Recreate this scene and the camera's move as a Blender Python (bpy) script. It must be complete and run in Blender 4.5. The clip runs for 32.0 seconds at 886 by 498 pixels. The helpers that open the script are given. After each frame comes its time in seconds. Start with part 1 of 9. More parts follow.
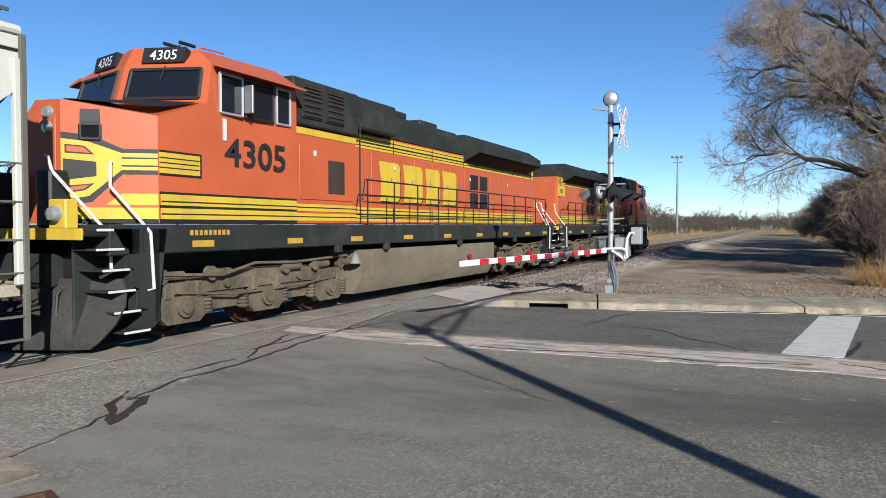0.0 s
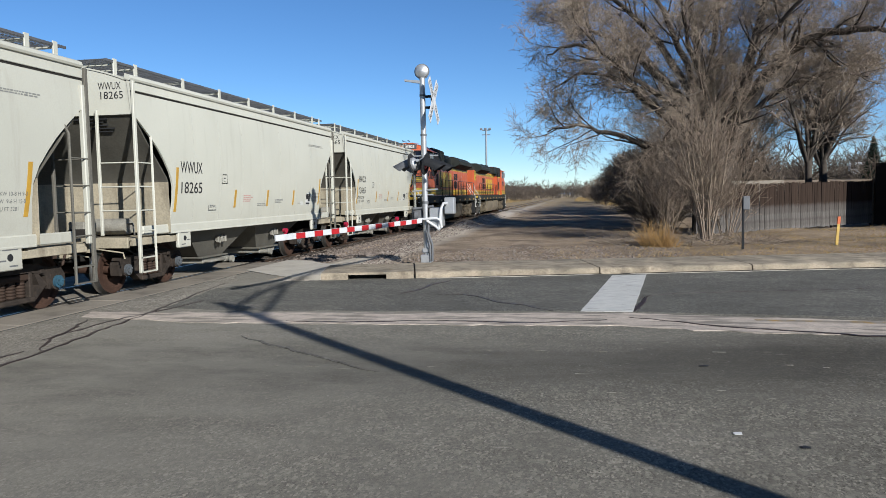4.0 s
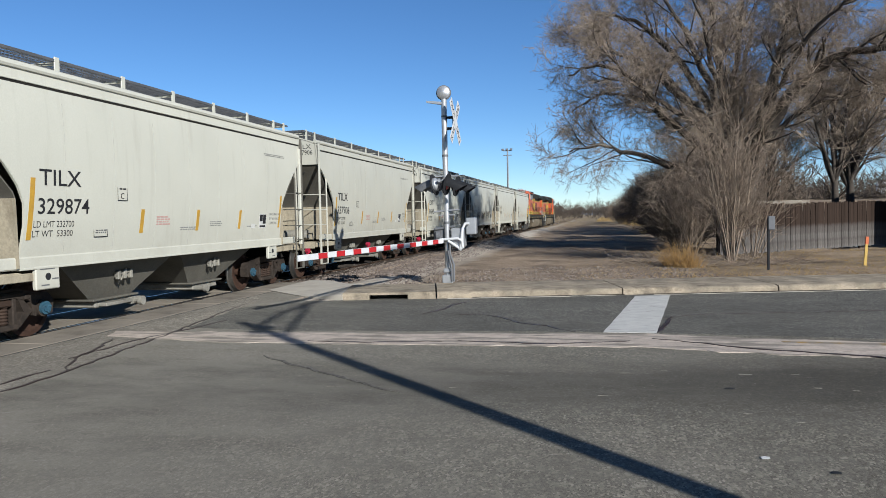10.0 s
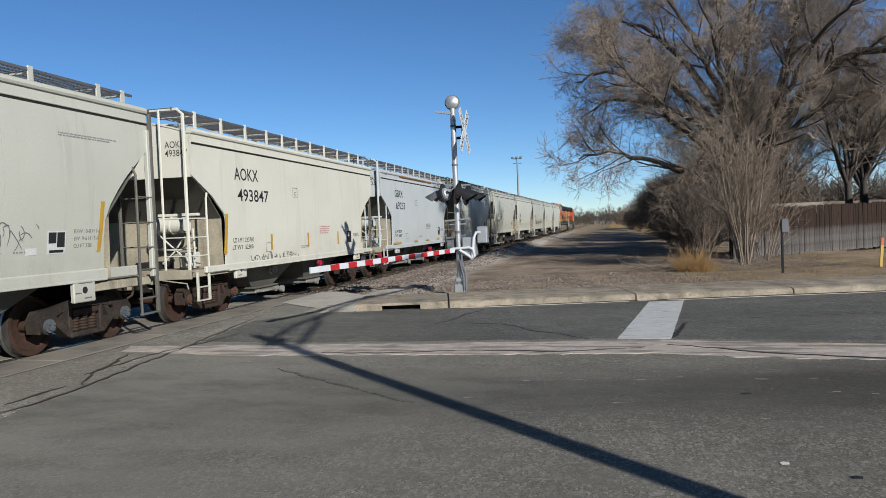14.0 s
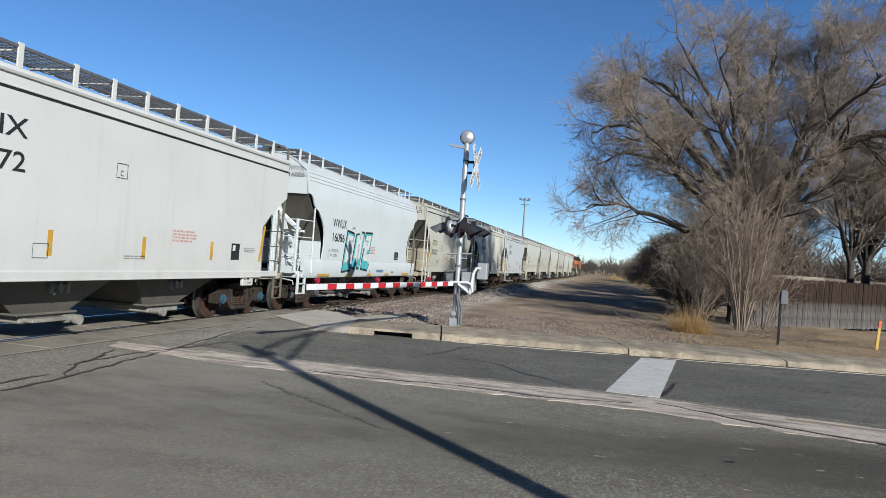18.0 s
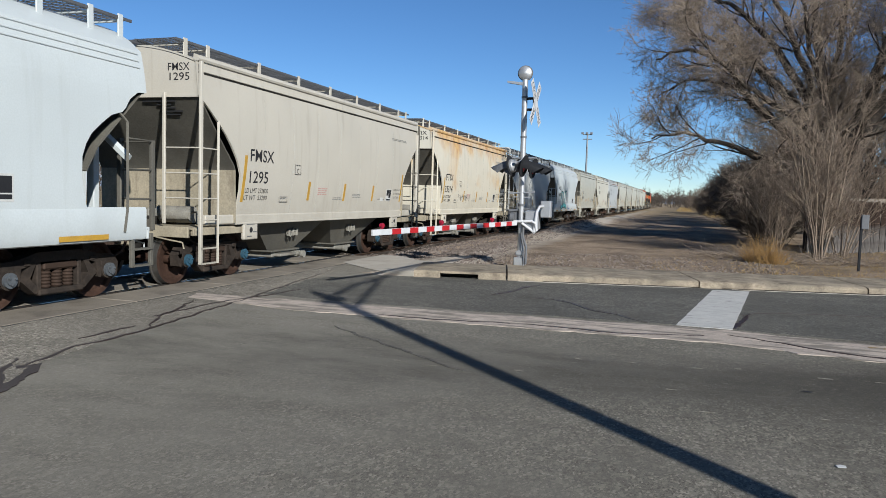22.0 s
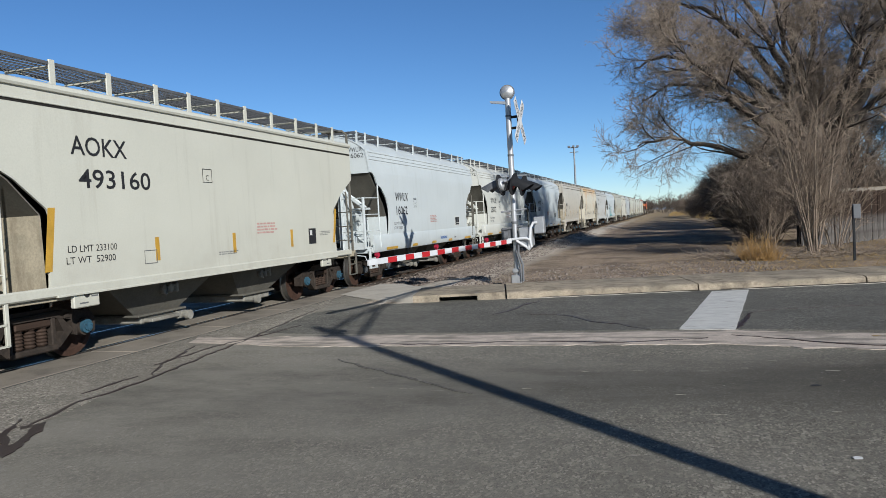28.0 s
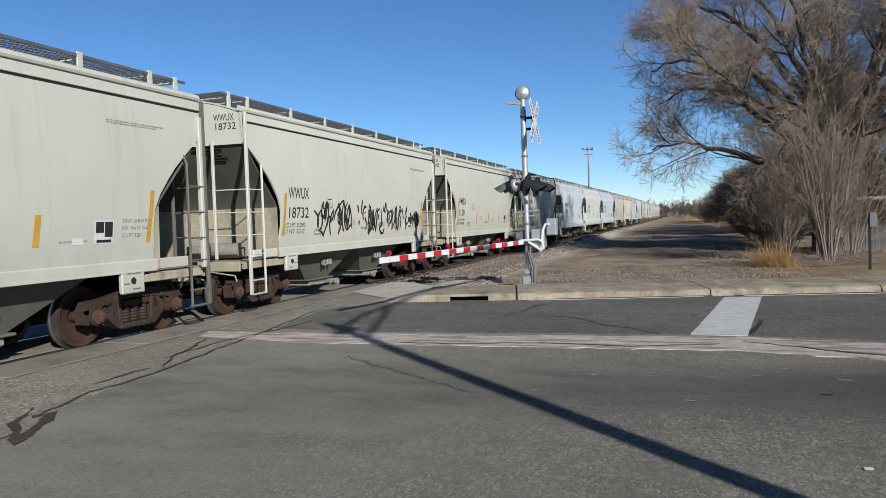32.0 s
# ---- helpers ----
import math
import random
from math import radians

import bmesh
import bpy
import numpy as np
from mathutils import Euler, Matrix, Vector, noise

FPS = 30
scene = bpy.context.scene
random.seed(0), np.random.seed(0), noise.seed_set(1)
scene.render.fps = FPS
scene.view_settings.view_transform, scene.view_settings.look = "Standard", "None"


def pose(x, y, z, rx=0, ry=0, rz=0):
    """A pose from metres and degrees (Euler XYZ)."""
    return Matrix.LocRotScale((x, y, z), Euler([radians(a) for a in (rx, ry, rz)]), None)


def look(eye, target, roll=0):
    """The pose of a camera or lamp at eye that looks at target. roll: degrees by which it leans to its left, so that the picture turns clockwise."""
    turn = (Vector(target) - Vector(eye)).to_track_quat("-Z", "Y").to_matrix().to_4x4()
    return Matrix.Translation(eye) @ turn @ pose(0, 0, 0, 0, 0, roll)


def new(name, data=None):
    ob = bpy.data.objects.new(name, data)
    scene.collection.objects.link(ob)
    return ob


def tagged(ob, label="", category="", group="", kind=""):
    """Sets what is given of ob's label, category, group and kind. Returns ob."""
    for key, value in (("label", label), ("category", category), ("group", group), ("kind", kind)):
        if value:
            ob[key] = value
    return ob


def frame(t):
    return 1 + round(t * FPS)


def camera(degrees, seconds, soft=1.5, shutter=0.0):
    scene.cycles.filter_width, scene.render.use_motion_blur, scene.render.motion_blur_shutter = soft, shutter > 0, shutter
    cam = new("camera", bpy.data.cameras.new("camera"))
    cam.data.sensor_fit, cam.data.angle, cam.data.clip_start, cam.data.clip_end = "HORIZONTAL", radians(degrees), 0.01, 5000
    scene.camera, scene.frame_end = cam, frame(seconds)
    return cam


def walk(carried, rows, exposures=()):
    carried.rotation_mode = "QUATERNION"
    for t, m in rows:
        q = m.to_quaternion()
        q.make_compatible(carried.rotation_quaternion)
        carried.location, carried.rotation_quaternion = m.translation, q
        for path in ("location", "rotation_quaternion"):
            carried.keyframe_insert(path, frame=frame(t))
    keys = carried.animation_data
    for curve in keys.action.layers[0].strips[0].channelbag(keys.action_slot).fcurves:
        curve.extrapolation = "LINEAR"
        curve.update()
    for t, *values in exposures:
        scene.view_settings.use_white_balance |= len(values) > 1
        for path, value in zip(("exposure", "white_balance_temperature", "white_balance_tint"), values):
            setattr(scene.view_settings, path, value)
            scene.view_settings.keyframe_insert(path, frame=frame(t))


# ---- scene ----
cam = camera(63.04, 32.0, soft=0.8)

EYE = (0.0, 0.0, 1.75)
PATH = [
    (0.0, 24.71, -1.87, -0.01), (0.5, 21.04, -3.09, 0.49), (1.0, 19.07, -2.07, -0.28), (1.5, 16.71, -1.95, 0.40),
    (2.0, 16.49, -1.71, 0.38), (2.5, 14.07, -2.45, 0.44), (3.0, 11.89, -2.71, 0.91), (3.5, 10.48, -4.07, 1.11),
    (5.5, 10.02, -4.37, 0.95), (6.0, 9.95, -4.60, 1.11), (6.5, 11.23, -3.33, 0.19), (7.0, 11.39, -3.28, 0.26),
    (7.5, 13.92, -4.07, -1.07), (8.0, 14.69, -3.60, -1.03), (8.5, 13.94, -2.79, -0.13), (9.0, 12.50, -3.04, 1.00),
    (9.5, 11.87, -2.44, 0.50), (10.0, 11.94, -2.57, 1.06), (10.5, 12.25, -2.38, 1.00), (11.0, 12.88, -2.08, 1.30),
    (11.5, 12.78, -2.21, 1.45), (12.0, 12.28, -2.39, 1.33), (12.5, 12.33, -2.21, 1.70), (13.0, 12.22, -2.17, 1.97),
    (13.5, 12.26, -2.13, 2.26), (14.0, 12.81, -1.80, 2.20), (14.5, 12.83, -1.79, 2.34), (16.5, 12.90, -1.58, 3.09),
    (16.8, 11.60, -0.40, 1.85), (16.9, 8.53, 0.24, 1.39), (17.0, 11.51, 1.80, 2.42), (17.1, 6.67, -0.59, 0.85),
    (17.2, 7.24, -1.06, 0.43), (17.5, 5.19, -2.67, -2.89), (18.0, 12.91, 0.74, -4.45), (18.5, 29.40, 2.49, -6.04),
    (19.0, 34.20, 2.17, -6.27), (19.5, 34.60, 1.39, -6.65), (20.0, 26.73, -0.16, -6.85), (20.5, 15.92, 2.22, -6.90),
    (21.0, 16.99, -3.36, -3.55), (21.2, 14.28, -4.04, -4.25), (21.5, 18.11, -3.77, -3.60), (22.0, 17.85, -4.18, -1.73),
    (22.5, 18.71, -3.50, -0.48), (23.0, 17.86, -4.34, -0.31), (23.5, 19.36, -4.29, 2.22), (24.0, 16.76, -3.82, 1.53),
    (24.5, 16.17, -3.48, 1.83), (25.0, 16.37, -3.31, 1.42), (25.5, 16.61, -4.48, 2.64), (27.5, 16.78, -2.85, 2.22),
    (28.0, 17.27, -2.29, 3.04), (28.5, 16.87, -2.42, 3.03), (29.0, 17.17, -2.26, 1.97), (29.5, 17.28, -2.05, 2.52),
    (30.0, 17.79, -2.19, 1.67), (30.5, 17.54, -2.22, 1.99), (31.0, 17.77, -2.20, 2.25), (31.5, 17.70, -2.46, 1.73),
    (32.0, 18.25, -2.29, 1.80),
]
EXPOSURE = [(0.0, 0.13), (1.0, -0.02), (3.0, -0.05), (6.0, -0.04), (9.0, -0.08), (11.0, -0.10), (14.0, -0.29), (16.5, -0.18), (17.5, -0.14), (18.0, -0.06), (18.6, -0.55), (20.4, -0.52), (21.2, -0.30), (23.0, -0.20), (25.0, -0.33), (28.0, -0.26), (30.0, -0.24), (32.0, -0.19)]
walk(cam, [(t, pose(*EYE, 90 + p, r, y)) for t, y, p, r in PATH], [(t, s + 0.82, 6300, 8) for t, s in EXPOSURE])

# ---- world and sun ----
world = bpy.data.worlds.new("sky")
scene.world = world
world.use_nodes = True
wn = world.node_tree
sky = wn.nodes.new("ShaderNodeTexSky")
sky.sky_type = "NISHITA"
sky.sun_disc = False
SUN_EL, SUN_AZ = 24.5, math.atan2(0.705, -0.709)   # azimuth clockwise from +y
sky.sun_elevation = radians(SUN_EL)
sky.sun_rotation = SUN_AZ
sky.altitude, sky.air_density, sky.dust_density, sky.ozone_density = 2600, 1.0, 0.10, 4.0
tone = wn.nodes.new("ShaderNodeHueSaturation")
tone.inputs["Hue"].default_value = 0.502
tone.inputs["Saturation"].default_value = 1.12
wn.links.new(sky.outputs[0], tone.inputs["Color"])
wn.links.new(tone.outputs[0], wn.nodes["Background"].inputs[0])
wn.nodes["Background"].inputs[1].default_value = 0.072
sun = new("sun", bpy.data.lights.new("sun", "SUN"))
sun.data.energy, sun.data.angle, sun.data.color = 5.0, radians(0.53), (1.0, 0.965, 0.915)
sun.matrix_basis = look((0.705 * 50, -0.709 * 50, 50 * math.tan(radians(SUN_EL))), (0, 0, 0))

# ---- node materials ----
class Nodes:
    """A small writer of node trees."""
    def __init__(self, name):
        self.m = bpy.data.materials.new(name)
        self.m.use_nodes = True
        self.t = self.m.node_tree
        self.b = self.t.nodes["Principled BSDF"]

    def put(self, sock, v):
        if isinstance(v, bpy.types.NodeSocket):
            self.t.links.new(v, sock)
        elif isinstance(v, (tuple, list)) and len(v) == 3 and sock.type == "RGBA":
            sock.default_value = (*v, 1)
        else:
            sock.default_value = v

    def n(self, kind, ins=None, **attrs):
        nd = self.t.nodes.new("ShaderNode" + kind)
        if "data_type" in attrs:
            nd.data_type, nd.blend_type = attrs["data_type"], attrs["blend_type"]
        if "operation" in attrs:
            nd.operation = attrs["operation"]
        for k, v in (ins or {}).items():
            self.put(nd.inputs[k], v)
        return nd

    def coord(self, scale=(1, 1, 1), which="Object"):
        c = self.n("TexCoord")
        mp = self.n("Mapping", {"Vector": c.outputs[which], "Scale": scale})
        return mp.outputs[0]

    def noise(self, vec, scale, detail=5, rough=0.55, dist=0.0):
        return self.n("TexNoise", {"Vector": vec, "Scale": scale, "Detail": detail, "Roughness": rough, "Distortion": dist}).outputs["Fac"]

    def ramp(self, fac, stops):
        r = self.n("ValToRGB", {"Fac": fac})
        e = r.color_ramp.elements
        while len(e) < len(stops):
            e.new(0.5)
        for el, (p, c) in zip(e, stops):
            el.position, el.color = p, (c, c, c, 1) if not isinstance(c, tuple) else (*c, 1)
        return r.outputs[0]

    def mix(self, fac, a, b, mode="MIX"):
        m = self.n("Mix", data_type="RGBA", blend_type=mode)
        self.put(m.inputs[0], fac), self.put(m.inputs[6], a), self.put(m.inputs[7], b)
        return m.outputs[2]

    def math(self, op, a, b=0.0):
        m = self.n("Math", operation=op)
        self.put(m.inputs[0], a), self.put(m.inputs[1], b)
        return m.outputs[0]

    def bump(self, h, strength, dist=0.01):
        self.put(self.b.inputs["Normal"], self.n("Bump", {"Height": h, "Strength": strength, "Distance": dist}).outputs[0])

    def done(self, col, rough=0.6, metal=0.0):
        self.put(self.b.inputs["Base Color"], self.mix(1.0, col, (0.61, 0.61, 0.61), "MULTIPLY"))
        self.put(self.b.inputs["Roughness"], rough)
        self.put(self.b.inputs["Metallic"], metal)
        self.b.inputs["Specular IOR Level"].default_value = 0.12 if isinstance(rough, float) and rough >= 0.7 else 0.4
        return self.m


def shade(c, k):
    return tuple(min(1.0, v * k) for v in c)


def surface(name, col, var=0.25, fine=30.0, coarse=1.2, rough=0.6, metal=0.0, bump=0.15, bscale=60.0, bdist=0.004,
            stain=None, amount=0.5, sscale=1.0, stretch=(1, 1, 1), rand=0.0, lo=0.5, hi=0.75):
    """A surface with fine grain, coarse patches, a stain of its own shape and small relief, in metres."""
    k = Nodes(name)
    v = k.coord()
    f = k.noise(v, fine, 6)
    c = k.noise(v, coarse, 4)
    a = k.mix(k.ramp(f, [(0.3, 0.0), (0.7, 1.0)]), shade(col, 1 - var * 0.5), shade(col, 1 + var * 0.5))
    a = k.mix(k.ramp(c, [(0.35, 0.0), (0.7, 1.0)]), a, k.mix(1.0, a, (1 - var, 1 - var * 0.95, 1 - var * 0.9), "MULTIPLY"))
    if stain:
        s = k.noise(k.coord(stretch), sscale, 7, 0.65, 0.3)
        sf = k.ramp(s, [(lo, 0.0), (hi, 1.0)])
        a = k.mix(k.math("MULTIPLY", sf, amount), a, stain)
    if rand:
        r = k.n("ObjectInfo").outputs["Random"]
        a = k.mix(1.0, a, k.ramp(r, [(0.0, 1 - rand), (1.0, 1.0)]), "MULTIPLY")
    if bump:
        k.bump(k.noise(v, bscale, 5), bump, bdist)
    return k.done(a, rough, metal)


def car_paint(name, col, rust=0.0, dirt=0.35, wave=0.15):
    """Sun-bleached wagon paint: streaks that run down, road film low on the sides, freckles and blooms of rust."""
    k = Nodes(name)
    v = k.coord()
    streak = k.noise(k.coord((2.2, 2.2, 0.18)), 2.5, 6, 0.6)
    patch = k.noise(v, 0.7, 4)
    grain = k.noise(v, 45, 4)
    a = k.mix(k.ramp(grain, [(0.35, 0.0), (0.65, 1.0)]), shade(col, 0.95), shade(col, 1.04))
    a = k.mix(k.ramp(patch, [(0.35, 0.0), (0.7, 0.5)]), a, shade(col, 0.86))
    a = k.mix(k.math("MULTIPLY", k.ramp(streak, [(0.56, 0.0), (0.88, 1.0)]), dirt), a, (0.30, 0.27, 0.21))
    z = k.n("SeparateXYZ", {"Vector": v}).outputs[2]
    low = k.n("MapRange", {"Value": z, "From Min": 1.9, "From Max": 0.7}).outputs[0]
    film = k.math("MULTIPLY", low, k.ramp(k.noise(v, 3.0, 5), [(0.3, 0.1), (0.75, 0.8)]))
    a = k.mix(k.math("MULTIPLY", film, dirt), a, (0.20, 0.16, 0.11))
    speck = k.ramp(k.noise(k.coord((1, 1, 0.5)), 9.0, 8, 0.7), [(0.70, 0.0), (0.76, 1.0)])
    a = k.mix(k.math("MULTIPLY", speck, 0.25 + 0.5 * rust), a, (0.22, 0.09, 0.03))
    if rust:
        hi = k.n("MapRange", {"Value": z, "From Min": 3.1, "From Max": 4.0}).outputs[0]
        bloom = k.noise(k.coord((1.0, 0.75, 0.75)), 0.62, 5, 0.60, 0.3)
        low = k.n("MapRange", {"Value": z, "From Min": 2.3, "From Max": 1.6}).outputs[0]
        bf = k.ramp(k.math("ADD", bloom, k.math("SUBTRACT", k.math("MULTIPLY", hi, 0.19), k.math("MULTIPLY", low, 0.10))), [(0.50, 0.0), (0.60, 0.5), (0.72, 1.0)])
        tone = k.mix(k.ramp(k.noise(k.coord((2, 2, 0.8)), 3, 6), [(0.42, 0.0), (0.66, 1.0)]), (0.80, 0.52, 0.20), (0.50, 0.22, 0.07))
        a = k.mix(k.math("MULTIPLY", bf, rust), a, tone)
    k.bump(k.noise(k.coord((1, 1, 0.3)), 1.6, 2), wave, 0.03)
    return k.done(a, k.ramp(grain, [(0.3, 0.38), (0.7, 0.55)]))


M = {}
def mats():
    M["asphalt"] = asphalt("asphalt", (0.220, 0.201, 0.163))
    M["asphalt_dark"] = asphalt("asphalt_dark", (0.165, 0.158, 0.138), 0.22, False)
    M["asphalt_brown"] = asphalt("asphalt_brown", (0.32, 0.29, 0.24), 0.5, False)
    M["tar"] = surface("tar", (0.045, 0.029, 0.028), 0.3, 40, 2, 0.5, bump=0.3)
    M["band"] = surface("worn_chip", (0.66, 0.56, 0.47), 0.35, 40, 4, 0.9, bump=0.8, stain=(0.24, 0.215, 0.18), amount=0.85, sscale=2.4, stretch=(0.35, 2.6, 1), lo=0.50, hi=0.58)
    M["fleck"] = surface("bare_stone_fleck", (0.36, 0.33, 0.28), 0.5, 40, 4, 0.9, bump=0.8, stain=(0.18, 0.165, 0.14), amount=0.9, sscale=14, lo=0.46, hi=0.56)
    M["line"] = surface("road_paint", (0.70, 0.685, 0.64), 0.2, 60, 3, 0.7, bump=0.3, stain=(0.20, 0.19, 0.18), amount=0.7, sscale=5, stretch=(0.5, 2.2, 1), lo=0.56, hi=0.66)
    M["yellow_line"] = surface("worn_yellow_paint", (0.42, 0.27, 0.09), 0.3, 50, 3, 0.8, stain=(0.30, 0.27, 0.23), amount=0.95, sscale=4, lo=0.40, hi=0.55)
    M["concrete"] = surface("concrete", (0.46, 0.385, 0.285), 0.45, 38, 1.8, 0.88, bump=0.6, stain=(0.16, 0.13, 0.10), amount=0.75, sscale=3.5, lo=0.48, hi=0.66)
    M["concrete_pale"] = surface("concrete_pale", (0.60, 0.55, 0.47), 0.15, 50, 1.3, 0.85, bump=0.3, stain=(0.28, 0.25, 0.22), amount=0.5, sscale=1.8)
    M["panel"] = surface("crossing_panel", (0.36, 0.315, 0.255), 0.25, 40, 1.5, 0.85, bump=0.35, stain=(0.12, 0.10, 0.085), amount=0.7, sscale=1.6, rand=0.15)
    # Concrete coloured dark for the shade inside the drain openings.
    M["dark_hole"] = surface("shaded_concrete", (0.09, 0.075, 0.06), 0.3, 20, 2, 0.95)
    M["dirt"] = dirt()
    M["stone"] = stones()
    M["tie"] = surface("creosoted_timber", (0.075, 0.060, 0.048), 0.4, 25, 2, 0.9, bump=0.6, stretch=(0.3, 3, 3), stain=(0.16, 0.14, 0.12), amount=0.5, rand=0.3)
    M["rail"] = surface("rusty_rail", (0.115, 0.072, 0.048), 0.3, 30, 2, 0.7, 0.4, stain=(0.06, 0.04, 0.03), amount=0.6)
    M["rail_top"] = surface("bright_rail_head", (0.42, 0.40, 0.38), 0.2, 40, 2, 0.28, 0.9, bump=0.05)
    # rolling stock
    M["wheel"] = surface("rusty_wheel", (0.088, 0.050, 0.036), 0.35, 22, 3, 0.75, 0.2, stain=(0.06, 0.035, 0.025), amount=0.7, sscale=5)
    M["tread"] = surface("polished_tread", (0.42, 0.40, 0.37), 0.15, 40, 3, 0.3, 0.9, bump=0.05)
    M["truck"] = surface("brown_cast_steel", (0.058, 0.046, 0.038), 0.4, 26, 2.5, 0.85, 0.15, bump=0.4, stain=(0.105, 0.080, 0.062), amount=0.7, sscale=3.5)
    M["truck_red"] = surface("rust_red_cast_steel", (0.078, 0.053, 0.041), 0.4, 26, 2.5, 0.85, 0.15, bump=0.4, stain=(0.07, 0.05, 0.04), amount=0.7, sscale=3.5)
    M["loco_truck"] = surface("dusty_cast_steel", (0.20, 0.163, 0.112), 0.5, 24, 2.0, 0.85, 0.1, bump=0.4, stain=(0.075, 0.058, 0.045), amount=0.75, sscale=2.6)
    M["spring"] = surface("spring_steel", (0.075, 0.050, 0.038), 0.3, 30, 3, 0.7, 0.3)
    M["cap_blue"] = surface("blue_bearing_cap", (0.055, 0.15, 0.22), 0.3, 30, 6, 0.5, 0.2, stain=(0.05, 0.05, 0.05), amount=0.6, sscale=9)
    M["cap_brown"] = surface("brown_bearing_cap", (0.16, 0.085, 0.055), 0.3, 30, 6, 0.6, 0.2)
    M["cap_grey"] = surface("grey_bearing_cap", (0.17, 0.185, 0.20), 0.3, 30, 6, 0.5, 0.3, stain=(0.05, 0.05, 0.05), amount=0.6, sscale=9)
    M["grating"] = surface("galvanised_grating", (0.15, 0.155, 0.165), 0.25, 30, 3, 0.65, 0.3)
    M["under"] = surface("underframe_grime_and_shadow", (0.032, 0.029, 0.026), 0.4, 20, 2, 0.9)
    M["dull"] = surface("dull_grey_casting", (0.36, 0.34, 0.29), 0.35, 30, 3, 0.7, 0.1, bump=0.3, stain=(0.14, 0.115, 0.09), amount=0.7, sscale=4)
    M["end_dirt"] = surface("dusty_tan_end_paint", (0.47, 0.41, 0.30), 0.3, 30, 2, 0.75, bump=0.15, stain=(0.16, 0.125, 0.09), amount=0.75, sscale=2.2, stretch=(2, 2, 0.5))
    # Seams a tone below the wagon paint, their shade put into the colour.
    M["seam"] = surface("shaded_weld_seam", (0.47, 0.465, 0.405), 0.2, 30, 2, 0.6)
    # Wagon paint with grime, darkened to carry the shade of ends and underside.
    M["shade_grime"] = surface("shaded_grimy_wagon_paint", (0.165, 0.155, 0.13), 0.3, 30, 1.3, 0.75, bump=0.1, stain=(0.12, 0.105, 0.085), amount=0.7, sscale=1.8, stretch=(2, 2, 0.4))
    M["hose"] = surface("black_rubber", (0.02, 0.02, 0.02), 0.3, 40, 3, 0.6)
    M["black"] = surface("black_lettering", (0.022, 0.022, 0.024), 0.3, 40, 4, 0.6, bump=0)
    M["grey_text"] = surface("faded_grey_lettering", (0.17, 0.17, 0.17), 0.2, 40, 4, 0.6, bump=0)
    M["faint_text"] = surface("worn_grey_lettering", (0.30, 0.30, 0.28), 0.2, 40, 4, 0.6, bump=0)
    M["red_text"] = surface("faded_red_lettering", (0.62, 0.36, 0.32), 0.2, 40, 4, 0.6, bump=0)
    M["white_text"] = surface("white_lettering", (0.72, 0.72, 0.68), 0.15, 40, 4, 0.6, bump=0)
    M["teal_paint"] = surface("turquoise_spray_paint", (0.10, 0.50, 0.52), 0.2, 30, 3, 0.5, bump=0)
    M["stripe"] = surface("yellow_reflective_tape", (0.62, 0.36, 0.05), 0.2, 60, 4, 0.45, stain=(0.28, 0.18, 0.07), amount=0.5, sscale=6)
    M["loco_orange"] = surface("orange_engine_paint", (0.60, 0.125, 0.045), 0.14, 40, 0.9, 0.42, bump=0.05, stain=(0.42, 0.12, 0.04), amount=0.35, sscale=1.6, stretch=(2, 2, 0.3))
    M["loco_yellow"] = surface("yellow_engine_paint", (0.74, 0.50, 0.045), 0.14, 40, 1.2, 0.45, bump=0.05, stain=(0.30, 0.20, 0.06), amount=0.4, sscale=2, stretch=(2, 2, 0.4))
    M["loco_green"] = surface("dark_green_engine_paint", (0.034, 0.038, 0.034), 0.3, 30, 1.2, 0.72, bump=0.06, stain=(0.10, 0.09, 0.075), amount=0.45, sscale=1.6)
    M["loco_black"] = surface("black_engine_paint", (0.018, 0.018, 0.019), 0.3, 30, 2, 0.5, bump=0.06)
    M["plough"] = surface("dusty_black_plough", (0.060, 0.055, 0.050), 0.4, 30, 1.5, 0.75, bump=0.15, stain=(0.14, 0.115, 0.09), amount=0.5, sscale=1.8)
    M["tank"] = surface("dusty_fuel_tank", (0.25, 0.208, 0.150), 0.25, 25, 1.0, 0.85, bump=0.2, stain=(0.12, 0.095, 0.07), amount=0.6, sscale=1.3, stretch=(1, 0.5, 1.5))
    M["glass"] = glass("cab_glass", (0.012, 0.014, 0.018))
    M["lens"] = surface("clear_lamp_lens", (0.62, 0.62, 0.58), 0.1, 40, 4, 0.12, 0.6, bump=0)
    # crossing signal
    M["silver"] = surface("aluminium_paint", (0.62, 0.63, 0.64), 0.14, 35, 2, 0.42, 0.55, bump=0.08, stain=(0.35, 0.34, 0.33), amount=0.4, sscale=3)
    M["hood"] = surface("matt_black_hood", (0.03, 0.031, 0.034), 0.25, 30, 3, 0.7)
    M["hood_grey"] = surface("weathered_grey_hood", (0.17, 0.175, 0.185), 0.25, 30, 3, 0.65)
    M["red_lens"] = surface("red_signal_lens", (0.42, 0.02, 0.05), 0.2, 40, 4, 0.2, bump=0)
    M["red_tape"] = surface("red_reflective_sheet", (0.52, 0.022, 0.028), 0.14, 60, 3, 0.4, bump=0.05)
    M["white_tape"] = surface("white_reflective_sheet", (0.74, 0.75, 0.76), 0.1, 60, 3, 0.4, bump=0.05, stain=(0.4, 0.38, 0.35), amount=0.4, sscale=4)
